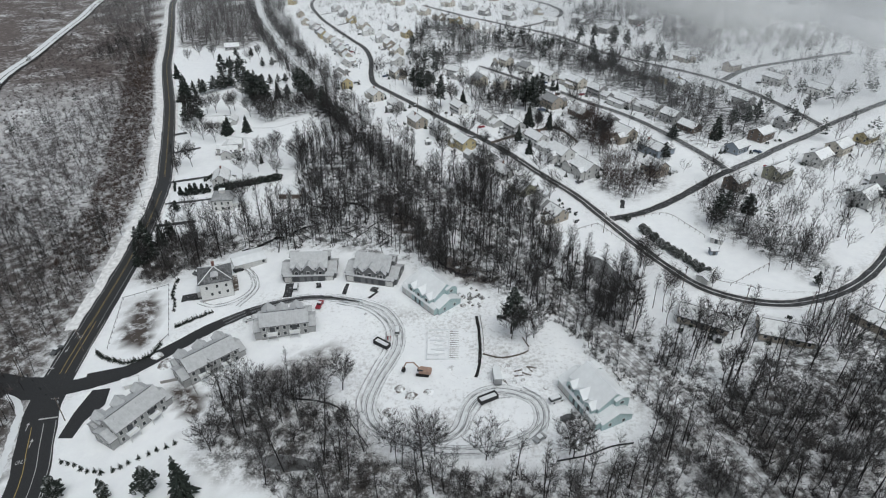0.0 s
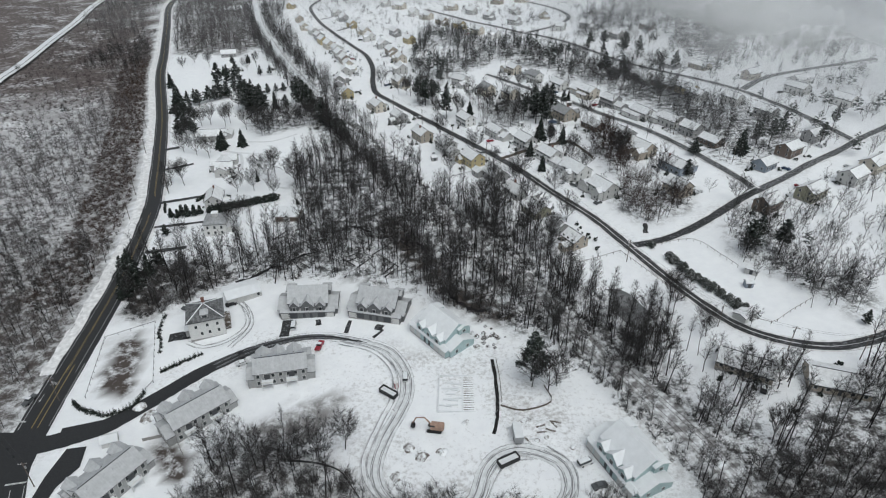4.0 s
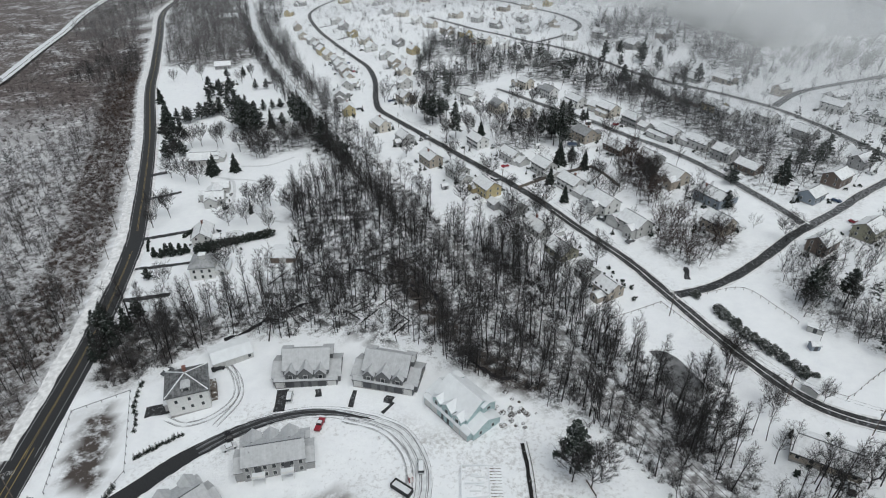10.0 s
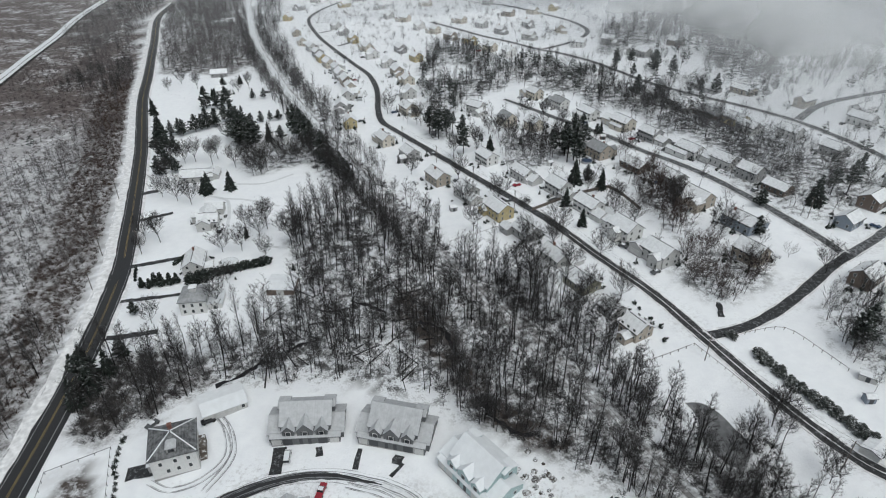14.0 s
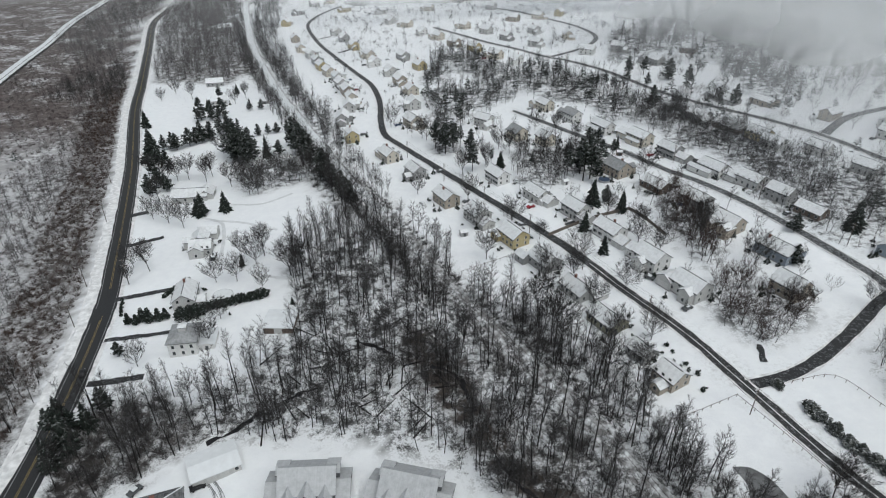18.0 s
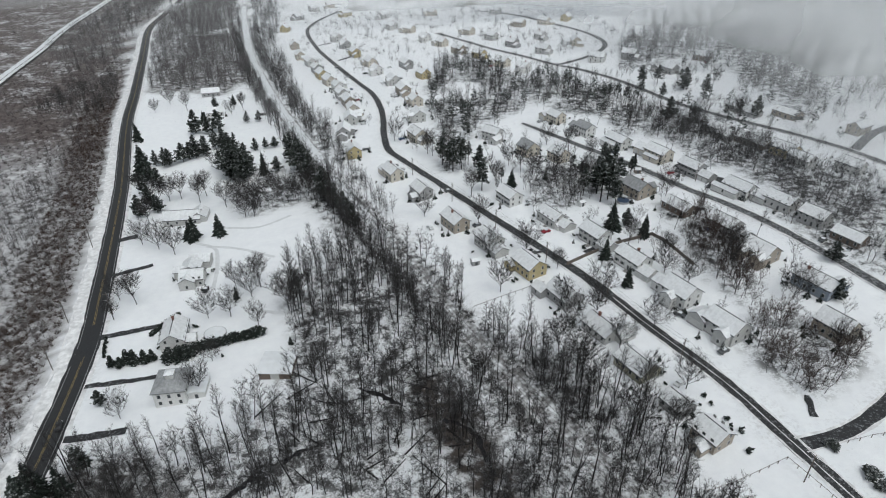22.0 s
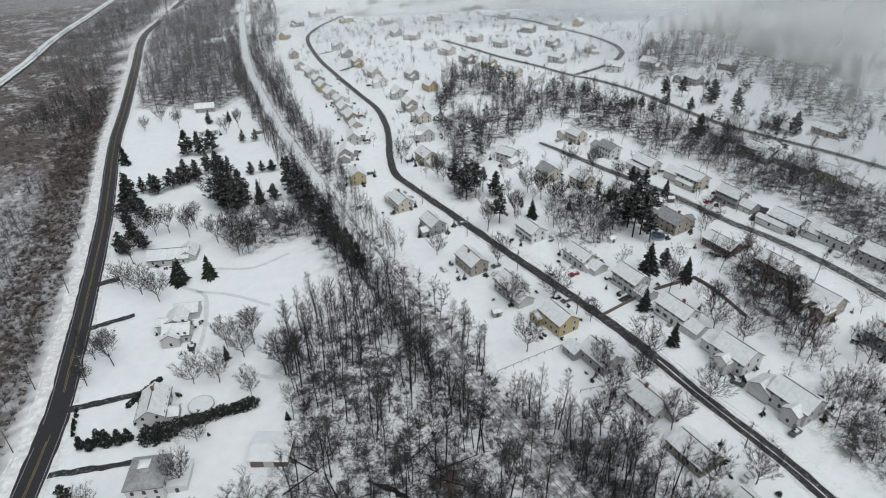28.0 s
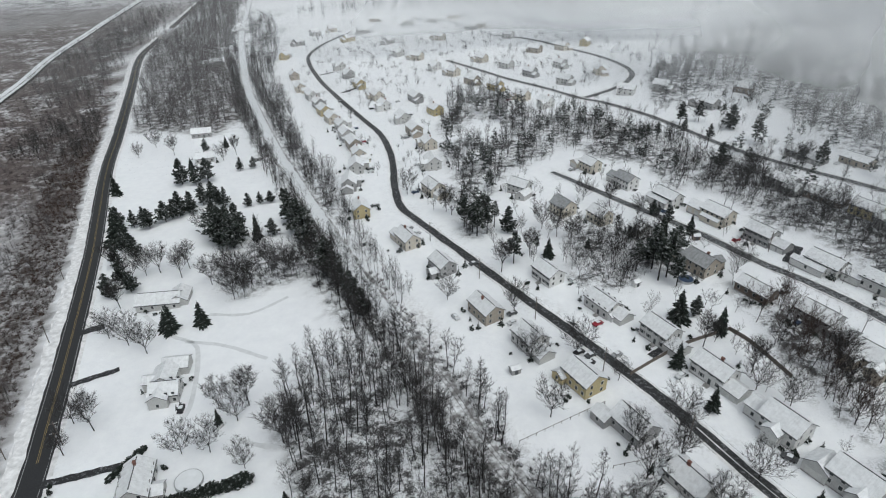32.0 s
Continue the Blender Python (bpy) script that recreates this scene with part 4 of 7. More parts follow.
# the cross street and the hollow
house(146, 279, 215, 12, 8, 5.0, 2.8, "brown", ROOF)
house(170, 288, 215, 13, 9, 5.0, 2.8, "olive", ROOF)
house(197, 302, 215, 13, 9, 5.0, 2.8, "pale", ROOF_WHITE)
house(214, 314, 215, 13, 9, 5.0, 2.8, "cream", ROOF_WHITE)
house(237, 328, 215, 13, 8, 3.6, 2.6, "yellow", ROOF_WHITE)
house(196, 257, 215, 14, 9, 5.0, 2.8, "pale", ROOF_WHITE)
house(216, 274, 215, 14, 9, 5.0, 2.8, "grey", ROOF_WHITE)
house(94, 175, -30, 17, 10, 3.0, 2.4, "tan", ROOF, cols=5)
house(118, 166, -18, 17, 11, 3.0, 2.4, "tan", ROOF, cols=5)
house(152, 168, -55, 17, 10, 3.4, 2.4, "tan", ROOF, cols=4)
# the far quarter along the bend of the hill street
FAR_COLOURS = ("tan", "cream", "pale", "grey", "yellow", "cream", "white", "pale")


def far_house(n, hx, hy, hr):
    """A house of the far quarter: one of a few plans, its colour and wing by its number."""
    wing = ([(7, -1, 6, 7, 3.0, 0, 1)], [(-7, -3, 6, 6, 3.0, 90, 1)], [(2.5, -5, 6, 5, 4.8, 90)], [(-6.5, 1, 6, 7, 3.0, 0, 1), (2.5, -4.5, 5, 4.5, 4.6, 90)])[n % 4]
    house(hx, hy, hr, 11 + n % 3, 8.5, 5.4, 3.2, FAR_COLOURS[n % 8], ROOF_WHITE, cols=3, wing=wing, near=False, chimney=(2, 0.5) if n % 3 == 0 else None)


for n, (hx, hy, hr) in enumerate(((-181, 805, 112), (-166, 759, 112), (-150, 730, 118), (-139, 703, 118), (-131, 681, 118), (-121, 659, 118), (-110, 638, 116), (-104, 617, 114), (-96, 596, 112), (-90, 575, 106), (-89, 553, 100), (-90, 527, 95), (-79, 490, 105))):
    far_house(n, hx, hy, hr)
for n, (hx, hy, hr) in enumerate(((-140, 836, -60), (-126, 799, -60), (-111, 758, -62), (-91, 714, -62), (-82, 683, -62), (-65, 647, -65), (-55, 617, -66), (-44, 586, -70), (-41, 551, -75), (-57, 700, 118), (-40, 660, 120))):
    far_house(n + 2, hx, hy, hr)
for n, (hx, hy, hr) in enumerate(((-61, 854, -40), (-42, 805, -50), (-99, 951, 60), (-130, 1113, 0), (-182, 1056, 30), (-201, 1032, 40), (-211, 972, 60), (-211, 897, 80), (-37, 950, -40), (-81, 1076, 0), (-45, 1074, 5), (16, 1010, -10), (-18, 1090, 5), (-82, 880, -40), (-139, 1029, -150), (-150, 985, -140))):
    far_house(n + 5, hx, hy, hr)
for n, (hx, hy, hr) in enumerate(((5, 823, -50), (27, 790, 130), (45, 754, 130), (11, 717, -52), (29, 682, -52), (45, 659, -52), (70, 719, 140), (-8, 742, -52), (-24, 776, -52), (42, 930, 140), (3, 1001, -20), (116, 861, 60), (105, 743, 90), (111, 676, 150), (76, 777, 120), (62, 846, 140), (90, 850, 130), (160, 745, 80), (140, 680, 140))):
    far_house(n + 1, hx, hy, hr)
# below the main road
house(-125, 314, 102, 13, 8.5, 4.6, 3.0, "white", wing=[(-3, -5.5, 5, 5, 3.0, 90)], chimney=(3, 0))
house(-132, 354, 8, 9.5, 8, 4.2, 2.8, "pale", wing=[(-1.6, -3.2, 6, 6.5, 4.0, 90), (-2, 7.5, 9, 8, 3.8, 90), (-5.5, 6, 7, 5, 3.4, 0), (0.5, 14.5, 9, 7, 3.4, 0)])
house(-158, 413, 8, 18, 9, 3.6, 3.0, "pale", wing=[(8, 2, 10, 8, 3.4, 90)])
house(-197, 587, 20, 12, 9, 3.6, 2.6, "pale", ROOF_WHITE)
house(-217, 640, 15, 14, 9, 3.6, 2.8, "grey", ROOF_WHITE)
house(-280, 875, 20, 16, 11, 5, 3.6, "grey", ROOF_WHITE, wing=[(-10, 3, 12, 8, 4, 0)])



# ---------------------------------------------------------------- woods
KINDS_NEAR = [joined(*tall_tree(s, hh, n, br, 19, lo, sp, rc, 1.15, 0.031)) for s, hh, n, br, lo, sp, rc in (
    (11, 19, 2, 13, .36, .16, .20), (12, 22, 1, 19, .42, .10, .17), (13, 17, 3, 10, .22, .26, .22), (14, 21, 2, 13, .48, .14, .17), (15, 14, 3, 10, .14, .34, .26), (16, 18, 2, 12, .40, .20, .20), (17, 23, 1, 20, .50, .08, .15), (18, 16, 2, 12, .30, .24, .22))]
KINDS_FAR = [joined(*tall_tree(s, hh, n, br, 7, lo, sp, rc, 1.1, 0.058)) for s, hh, n, br, lo, sp, rc in ((21, 16, 2, 9, .26, .22, .24), (22, 18, 1, 15, .34, .12, .22), (23, 13, 3, 6, .18, .30, .28), (28, 15, 2, 9, .30, .2, .25))]
KINDS_MID = [joined(*t) for t in (round_tree(24, 13, 6, 5, 12, .2, .7, 0.033), round_tree(26, 11, 7, 5, 11, .14, .85, 0.033), tall_tree(25, 17, 2, 11, 12, .3, .25, .24, 1.0, 0.040), tall_tree(27, 15, 3, 8, 12, .26, .3, .24, 1.0, 0.040))]
KINDS_SMALL = [joined(*round_tree(29, 8, 5, 4, 8, .2, .8, 0.05)), joined(*round_tree(30, 9, 4, 5, 8, .25, .65, 0.05))]


def brush_kind(seed, h, n):
    rr = random.Random(seed)
    rows = []
    for k in range(n):
        a, o = rr.uniform(0, 6.3), rr.uniform(0.2, 1.0)
        b = Vector((rr.uniform(-.5, .5), rr.uniform(-.5, .5), -0.1))
        rows.append((b, b + Vector((math.cos(a) * o, math.sin(a) * o, rr.uniform(0.4, 1.1))) * h, 0.05, -1))
    v, f = limb_mesh(rows)
    return v, f, np.zeros(len(f), int)


BRUSHES = [brush_kind(41, 2.4, 26), brush_kind(42, 3.2, 30), brush_kind(43, 1.6, 24)]
SPOTS = [(o.location.x, o.location.y, 9) for o in scene.objects if o.name.startswith("house")]
SPOTS += [(-99, 212, 14), (-57, 216, 16), (-30, 215, 16), (-4, 199, 15), (50, 140, 16), (-60, 182, 12), (-81, 165, 12), (-103, 139, 14), (-81, 295, 13), (-84, 283, 9), (-114, 285, 14), (-87, 229, 12), (-90, 152, 10), (-68, 170, 10), (-72, 158, 9), (52, 268, 10), (57, 258, 10)]
grove("central_wood", "leafless deciduous wood with frosted twigs beside the railway", scatter(WOOD_CENTRE, 25, 1, SPOTS, 7.0), KINDS_NEAR, 1, (BARK, TWIG), 0.6, 1.1)
grove("railside_wood", "leafless trees between the railway and the gardens", scatter(WOOD_RAILSIDE, 13, 6, SPOTS, 6.5), KINDS_NEAR, 6, (BARK, TWIG), 0.6, 1.0)
grove("railside_undergrowth", "tangled bare brush along the railway", scatter(WOOD_RAILSIDE, 9, 16, SPOTS, 6.5), BRUSHES, 16, (BRUSH,), 0.7, 1.5)
grove("southern_wood", "leafless deciduous wood below the building site", scatter(DARK_FLOOR, 34, 2, SPOTS, 6.5), KINDS_NEAR, 2, (BARK, TWIG), 0.6, 1.1)
grove("hillfoot_wood", "open leafless wood on snow below the street", scatter([(46, 184), (44, 198), (50, 202), (62, 186), (78, 186), (94, 178), (112, 172), (134, 176), (160, 180), (160, 160), (103, 143), (84, 138), (66, 130), (62, 142), (66, 150), (58, 164)], 36, 14, SPOTS, 6.5), KINDS_NEAR, 14, (BARK, TWIG), 0.6, 1.05)
WEST_SOUTH = [p for p in WOOD_WEST[:5]] + [(-265, 280), (-175, 100)]
WEST_NORTH = [(x - 22, y) for x, y in WOOD_WEST[4:8]] + WOOD_WEST[8:10] + [(-265, 280)]
grove("western_wood", "dark leafless wood along the main road", scatter(WEST_SOUTH, 27, 3, (), 9.5), KINDS_FAR, 3, (BARK, TWIG), 0.6, 1.0)
grove("frosted_wood", "open frosted wood at the marsh edge", scatter(WEST_NORTH, 52, 33, (), 12), KINDS_FAR, 33, (BARK, TWIG_FROST), 0.5, 0.9)
grove("northern_wood", "leafless wood beyond the fields", scatter(WOOD_NORTH, 40, 4, SPOTS, 7), KINDS_FAR, 4, (BARK, TWIG_FROST), 0.8, 1.15)
grove("marsh_copse", "dark leafless copse in the marsh", scatter([(-341, 596), (-348, 664), (-322, 700), (-284, 618), (-292, 585)], 34, 35, (), 11), KINDS_FAR, 35, (BARK, TWIG), 0.6, 1.0)
grove("river_wood", "leafless wood between the river railway and the main road", scatter([(-439, 795), (-485, 990), (-502, 1150), (-450, 1190), (-412, 1010), (-396, 912), (-345, 735), (-371, 712)], 60, 36, (), 11, [RIVER_RAIL]), KINDS_FAR, 36, (BARK, TWIG_FROST), 0.7, 1.1)
FEN = [(p.x, p.y) for p in MAIN if 100 < p.y < 780] + [(-440, 780), (-400, 600), (-330, 420), (-280, 250), (-220, 100)]
grove("marsh_brush", "grey and brown frosted brush in the marsh", scatter(FEN, 17, 7, (), 12), BRUSHES, 7, (REED_BRUSH,), 0.6, 1.2)
grove("roadside_reeds", "red-brown reeds and brush between marsh and road", scatter(ROAD_REEDS, 4.5, 37, (), 11), BRUSHES, 37, (RED_BRUSH,), 0.5, 1.0)
grove("marsh_trees", "thin leafless trees scattered over the marsh", scatter([(-165, 260), (-230, 450), (-300, 648), (-400, 934), (-560, 934), (-480, 700), (-420, 500), (-330, 250)], 230, 8, (), 20, [RIVER_RAIL]), KINDS_FAR, 8, (BARK, TWIG_FROST), 0.35, 0.8)
grove("marsh_edge_wood", "dark leafless trees and scrub between marsh and main road", scatter([(p.x, p.y) for p in MAIN if 300 < p.y < 700] + [(p.x - 48, p.y) for p in reversed(MAIN) if 300 < p.y < 700], 60, 19, (), 14), KINDS_FAR, 19, (BARK, TWIG_FROST), 0.35, 0.65)
grove("far_ridge_wood", "leafless wood beyond the far gardens", scatter([(-250, 1150), (-100, 1180), (100, 1120), (300, 980), (330, 1050), (110, 1220), (-100, 1280), (-260, 1250)], 200, 29, (), 8), KINDS_FAR, 29, (BARK, TWIG))
grove("far_wood", "leafless wood beyond the river railway", scatter([(-430, 800), (-400, 1000), (-430, 1250), (-560, 1300), (-480, 960), (-455, 830)], 160, 9, (), 10, [RIVER_RAIL]), KINDS_FAR, 9, (BARK, TWIG))
NEAR_BANKS = [(p.x - 11, p.y) for p in RAIL if 84 < p.y < 235] + [(p.x + 13, p.y) for p in reversed(RAIL) if 84 < p.y < 235]
grove("site_bank_trees", "slender leafless trees on the banks below the site", scatter(NEAR_BANKS, 24, 18, SPOTS, 6), KINDS_NEAR, 18, (BARK, TWIG), 0.45, 0.8)
grove("site_bank_brush", "low bare brush on the railway banks", scatter(NEAR_BANKS, 7, 28, SPOTS, 6), BRUSHES, 28, (BRUSH,), 0.5, 1.1)
grove("thicket_brush", "dark tangled brush beside the main road", scatter(THICKET, 4, 17, SPOTS, 6), BRUSHES, 17, (BRUSH,), 0.8, 1.6)
grove("gully_brush", "dark tangled brush in the gully", scatter(GULLY, 4.5, 12, SPOTS, 6), BRUSHES, 12, (BRUSH,), 0.6, 1.4)
POND_EDGE = [(52, 206), (57, 198), (64, 190), (76, 190), (80, 198), (78, 206), (74, 212), (66, 198), (60, 206), (58, 218), (52, 222)]
grove("pond_brush", "dark brush round the pond", scatter(POND_EDGE, 4, 13, (), 6), BRUSHES, 13, (BRUSH,), 0.7, 1.5)
grove("pond_trees", "leafless trees round the pond", scatter(POND_EDGE, 26, 15, (), 6), KINDS_NEAR, 15, (BARK, TWIG), 0.4, 0.75)
grove("wood_undergrowth", "tangled brush under the trees", scatter(WOOD_CENTRE, 20, 10, SPOTS, 7), BRUSHES, 10, (BRUSH,), 0.6, 1.5)
grove("southern_undergrowth", "tangled brush at the foot of the site", scatter(DARK_FLOOR, 5.5, 11, SPOTS, 6), BRUSHES, 11, (BRUSH,), 0.7, 1.7)
for i, w in enumerate(TOWN_WOODS):
    grove("neighbourhood_wood", "clump of leafless trees between the gardens", scatter(w, (40, 24, 24, 17, 20, 24, 80, 48, 48, 24, 32, 55, 40)[i], 40 + i, SPOTS, 5), KINDS_FAR if i in (0, 6, 7, 8) else KINDS_MID, 40 + i, (BARK, TWIG_RED if i in (3, 4) else TWIG), 0.6, 1.05)


# ---------------------------------------------------------------- single trees
def bare_tree_thing(seed, h, limbs, twigs, sprays, low, wide):
    t = thing("leafless_tree", pose(0, 0, 0), "leafless deciduous tree with fine frosted twigs in the snow", "tree", "leafless garden trees")
    tr, cr = round_tree(seed, h, limbs, twigs, sprays, low, wide)
    part("trunk", raw_mesh("trunk", *limb_mesh(tr), BARK), (), t)
    part("crown", raw_mesh("crown", *limb_mesh(cr), TWIG), (), t, "bare branches and twigs")
    return t


def spruce_thing(seed, base):
    t = thing("spruce", pose(0, 0, 0), "dark green conical spruce dusted with snow", "tree", "conifers")
    part("trunk", Solid().rod((0, 0, -0.4), (0, 0, 9.3), 0.2, 0.04, 6), BARK, t)
    part("crown", raw_mesh("crown", *fir_rows(seed, 10, base, 22, 17), NEEDLE), (), t, "drooping boughs of dark needles")
    return t


def boughs(seed, rows, per=13):
    """Needle sprays along boughs: rows of start, end, spread."""
    rr = random.Random(seed)
    vs, fs = [], []
    for a, e, w in rows:
        a, e = Vector(a), Vector(e)
        side = (e - a).cross(Vector((0, 0, 1))).normalized()
        for k in range(per):
            g = 0.25 + 0.75 * (k + rr.random()) / per
            p = a.lerp(e, g) + side * rr.gauss(0, w * 0.35) + Vector((0, 0, rr.gauss(0, w * 0.12)))
            d = ((e - a).normalized() * rr.uniform(0.2, 1) + side * rr.gauss(0, 0.8) + Vector((0, 0, rr.uniform(-0.2, 0.6)))).normalized() * w * rr.uniform(0.5, 1.0)
            n = d.cross(Vector((rr.gauss(0, .4), rr.gauss(0, .4), 1))).normalized() * w * rr.uniform(0.32, 0.52)
            o = len(vs)
            vs += [p - d * 0.4, p - n, p + n, p + d * 0.7, p + Vector((0, 0, w * 0.16))]
            fs += [(o, o + 1, o + 4), (o + 2, o, o + 4), (o + 1, o + 3, o + 4), (o + 3, o + 2, o + 4)]
    return np.array([tuple(v) for v in vs]), np.array(fs)


def pine_rows(seed, slim, low, n):
    rr = random.Random(seed)
    rows = []
    for k in range(n):
        f = low + (0.99 - low) * (k + rr.random()) / n
        g = (f - low) / (1 - low)
        a = k * 2.4 + rr.uniform(-.7, .7)
        r = slim * (0.35 + 1.9 * g * (1 - g) + 0.45 * (1 - g)) * rr.choice((0.5, 0.8, 1.0, 1.15)) * (1.02 - g * 0.75)
        z = 10 * f
        rows.append(((0, 0, z), (math.cos(a) * r, math.sin(a) * r, z + r * rr.uniform(0.0, 0.35)), 0.5 + 0.22 * r))
    return rows


def pine_thing(seed, slim, low=0.38, n=34):
    t = thing("pine", pose(0, 0, 0), "tall white pine with open tufted boughs dusted with snow", "tree", "conifers")
    rows = pine_rows(seed, slim, low, n)
    s = Solid().rod((0, 0, -0.4), (0.1, 0.05, 9.6), 0.17, 0.04, 6)
    for a, e, w in rows[::2]:
        s.rod(a, e, 0.045, 0.015, 4, cap=False)
    part("trunk", s, BARK, t)
    part("crown", raw_mesh("crown", *boughs(seed, rows), NEEDLE_PINE), (), t, "tufts of long needles")
    return t


LEAFLESS = [bare_tree_thing(51, 16, 12, 8, 21, .20, .62), bare_tree_thing(52, 16, 13, 8, 21, .16, .76), bare_tree_thing(53, 16, 11, 9, 21, .26, .55), bare_tree_thing(54, 16, 13, 8, 21, .14, .82)]
SPRUCES = [spruce_thing(61, 2.5), spruce_thing(62, 2.9), spruce_thing(63, 2.1)]
BUSHY = [pine_thing(74, 3.3, 0.06, 62), pine_thing(75, 2.7, 0.10, 56), pine_thing(76, 3.9, 0.12, 60)]
PINES = [pine_thing(71, 2.2), pine_thing(72, 2.7, 0.30, 40), pine_thing(73, 1.8, 0.45, 30)]


def plant(models, rows, full, seed):
    """The first rows take the models themselves, the rest copies."""
    rr = random.Random(seed)
    for i, (x, y, h) in enumerate(rows):
        k = (min(h, 9.5 + 0.26 * h) if models is LEAFLESS else h) / full
        m = on(x, y, rr.uniform(0, 360)) @ Matrix.Diagonal((k * rr.uniform(.9, 1.15), k * rr.uniform(.9, 1.15), k, 1))
        mod = models[i % len(models)]
        if mod.get("placed"):
            c = copy_thing(mod, m)
            c.matrix_basis = m
            del c["placed"]
        else:
            mod.matrix_basis = m
            mod["placed"] = 1


plant(SPRUCES, [(-233, 533, 14), (-202, 470, 22), (-130, 469, 15), (-145, 392, 14), (-134, 396, 12), (-109, 339, 7), (-80, 308, 4), (13, 433, 10), (45, 354, 11), (49, 333, 10), (54, 380, 14), (83, 450, 8), (66, 371, 12), (-148, 394, 10), (-190, 612, 9.1), (-200, 570, 9.1), (63, 433, 17), (32, 438, 6.8), (159, 342, 15.9), (-132, 257, 8), (-71.4, 108.3, 17)], 9.7, 100)
plant(BUSHY, [(-198, 547, 18), (-189, 546, 16), (-183, 551, 16), (-212, 490, 13), (-203, 489, 11), (-194, 488, 12), (-182, 501, 16), (-176, 504, 14), (-174, 516, 14), (-146, 510, 9), (-140, 513, 8), (-134, 513, 8), (-127, 514, 9), (-117, 487, 20), (-109, 473, 20), (-104, 462, 20), (-100, 456, 18), (-88, 432, 19), (-74, 408, 15), (-81, 420, 14), (-85, 427, 14), (-184, 420, 13), (-193, 447, 13), (-123, 473, 10), (-68, 396, 14), (-139, 282, 6.5)], 10.3, 150)
plant(BUSHY, [(-203, 606, 9.7), (-167, 567, 9.7), (-159, 570, 8.6), (-3, 458, 15.1), (56, 424, 14), (123, 519, 16.1), (177, 514, 15.1), (52, 443, 7.5), (70, 467, 8.6), (61, 382, 9.7), (-132, 255, 9.7), (134, 343, 9.7), (122, 318, 9.7), (192, 366, 15.1), (-139, 282, 6.5), (154, 581, 17.2), (143, 194, 6.5), (-82.2, 110.2, 11)], 10.3, 180)
plant(BUSHY, [(-108.0, 109.3, 9.5), (-93.8, 108.8, 8.5)], 10.3, 210)
plant(PINES, [(-24, 467, 19), (-18, 457, 20), (-20, 461, 17), (-13, 459, 16), (-3, 429, 17), (8, 436, 10), (55, 417, 22), (59, 410, 24), (55, 408, 21), (48, 416, 16), (61, 403, 14), (-9, 465, 15), (-12, 476, 13), (68, 427, 16), (71, 448, 15), (77, 436, 12), (126, 595, 17), (128, 551, 16), (159, 555, 19), (167, 516, 12), (96, 568, 13), (103, 570, 13), (-136, 238, 17), (-141, 242, 14), (171, 351, 15)], 10.3, 200)
plant(PINES, [(178, 350, 17), (122, 243, 16), (128, 248, 15), (134, 240, 17), (25, 175, 21), (220, 365, 17), (205, 348, 14), (140, 599, 15), (119, 568, 15), (200, 250, 15)], 10.3, 230)
plant(LEAFLESS, [(-169, 440, 22), (-175, 438, 16), (-157, 435, 22), (-161, 480, 15), (-140, 427, 20), (-126, 414, 26), (-116, 436, 19), (-107, 429, 24), (-121, 425, 20), (-97, 435, 21), (-175, 411, 17), (-170, 390, 15), (-150, 379, 16), (-160, 385, 16), (-151, 339, 22), (-160, 343, 16), (-111, 346, 15), (-103, 340, 16), (-101, 347, 24), (-117, 327, 15), (-108, 327, 13), (-95, 320, 11), (-156, 329, 10), (-107, 301, 10), (-136, 433, 18), (-127, 425, 21), (-156, 443, 18), (-104, 434, 18), (-195, 446, 14), (-180, 435, 19)], 16.0, 250)
plant(LEAFLESS, [(-85, 329, 32), (-83, 331, 32), (-9, 422, 21), (13, 364, 19), (24, 349, 9), (36, 325, 24), (57, 363, 19), (-33, 403, 12), (-1, 334, 20), (22, 289, 22), (5, 434, 15), (-243, 617, 15), (-223, 600, 18.3), (-247, 597, 10), (-178, 596, 15), (-184, 586, 13.3), (-7, 390, 21.7), (88, 410, 20), (52, 480, 15), (40, 489, 15), (61, 463, 13.3), (14, 460, 15), (20, 451, 18.3), (26, 447, 18.3), (21, 321, 15), (-4, 361, 13.3), (165, 510, 21.7), (158, 511, 23.3), (54, 433, 20), (-55, 512, 20)], 16.0, 280)
plant(LEAFLESS, [(-33, 486, 20), (-30, 482, 20), (68, 349, 16.7), (66, 341, 15), (92, 336, 18.3), (93, 347, 20), (96, 349, 20), (73, 333, 11.7), (-106, 285, 15), (-129, 275, 11.7), (-67, 287, 20), (107, 319, 23.3), (106, 288, 15), (22, 309, 20), (32, 313, 18.3), (52, 307, 13.3), (37, 296, 18.3), (53, 276, 16.7), (16, 295, 23.3), (21, 281, 23.3), (40, 275, 21.7), (34, 260, 21.7), (43, 256, 21.7), (-4, 217, 20), (36, 201, 15), (88, 196, 10), (81, 211, 20), (-74, 243, 15), (-1, 239, 20), (135, 286, 13.3)], 16.0, 310)
plant(LEAFLESS, [(104, 195, 8.3), (71, 204, 11.7), (-33, 149, 18.3), (-41, 146, 20), (-15, 123, 18.3), (-6, 121, 21.7), (-2, 121, 21.7), (13, 119, 21.7), (25, 172, 21.7), (30, 170, 20), (33, 172, 20), (37, 120, 20), (38, 119, 20), (57, 176, 20), (68, 180, 20), (91, 166, 20), (100, 165, 16.7), (99, 138, 18.3), (89, 144, 16.7), (82, 209, 15), (87, 191, 10), (-69, 124, 16.7), (134, 137, 23.3), (129, 152, 20), (121, 158, 20), (-66, 147, 18.3), (-55, 141, 20), (-48, 143, 20)], 16.0, 340)
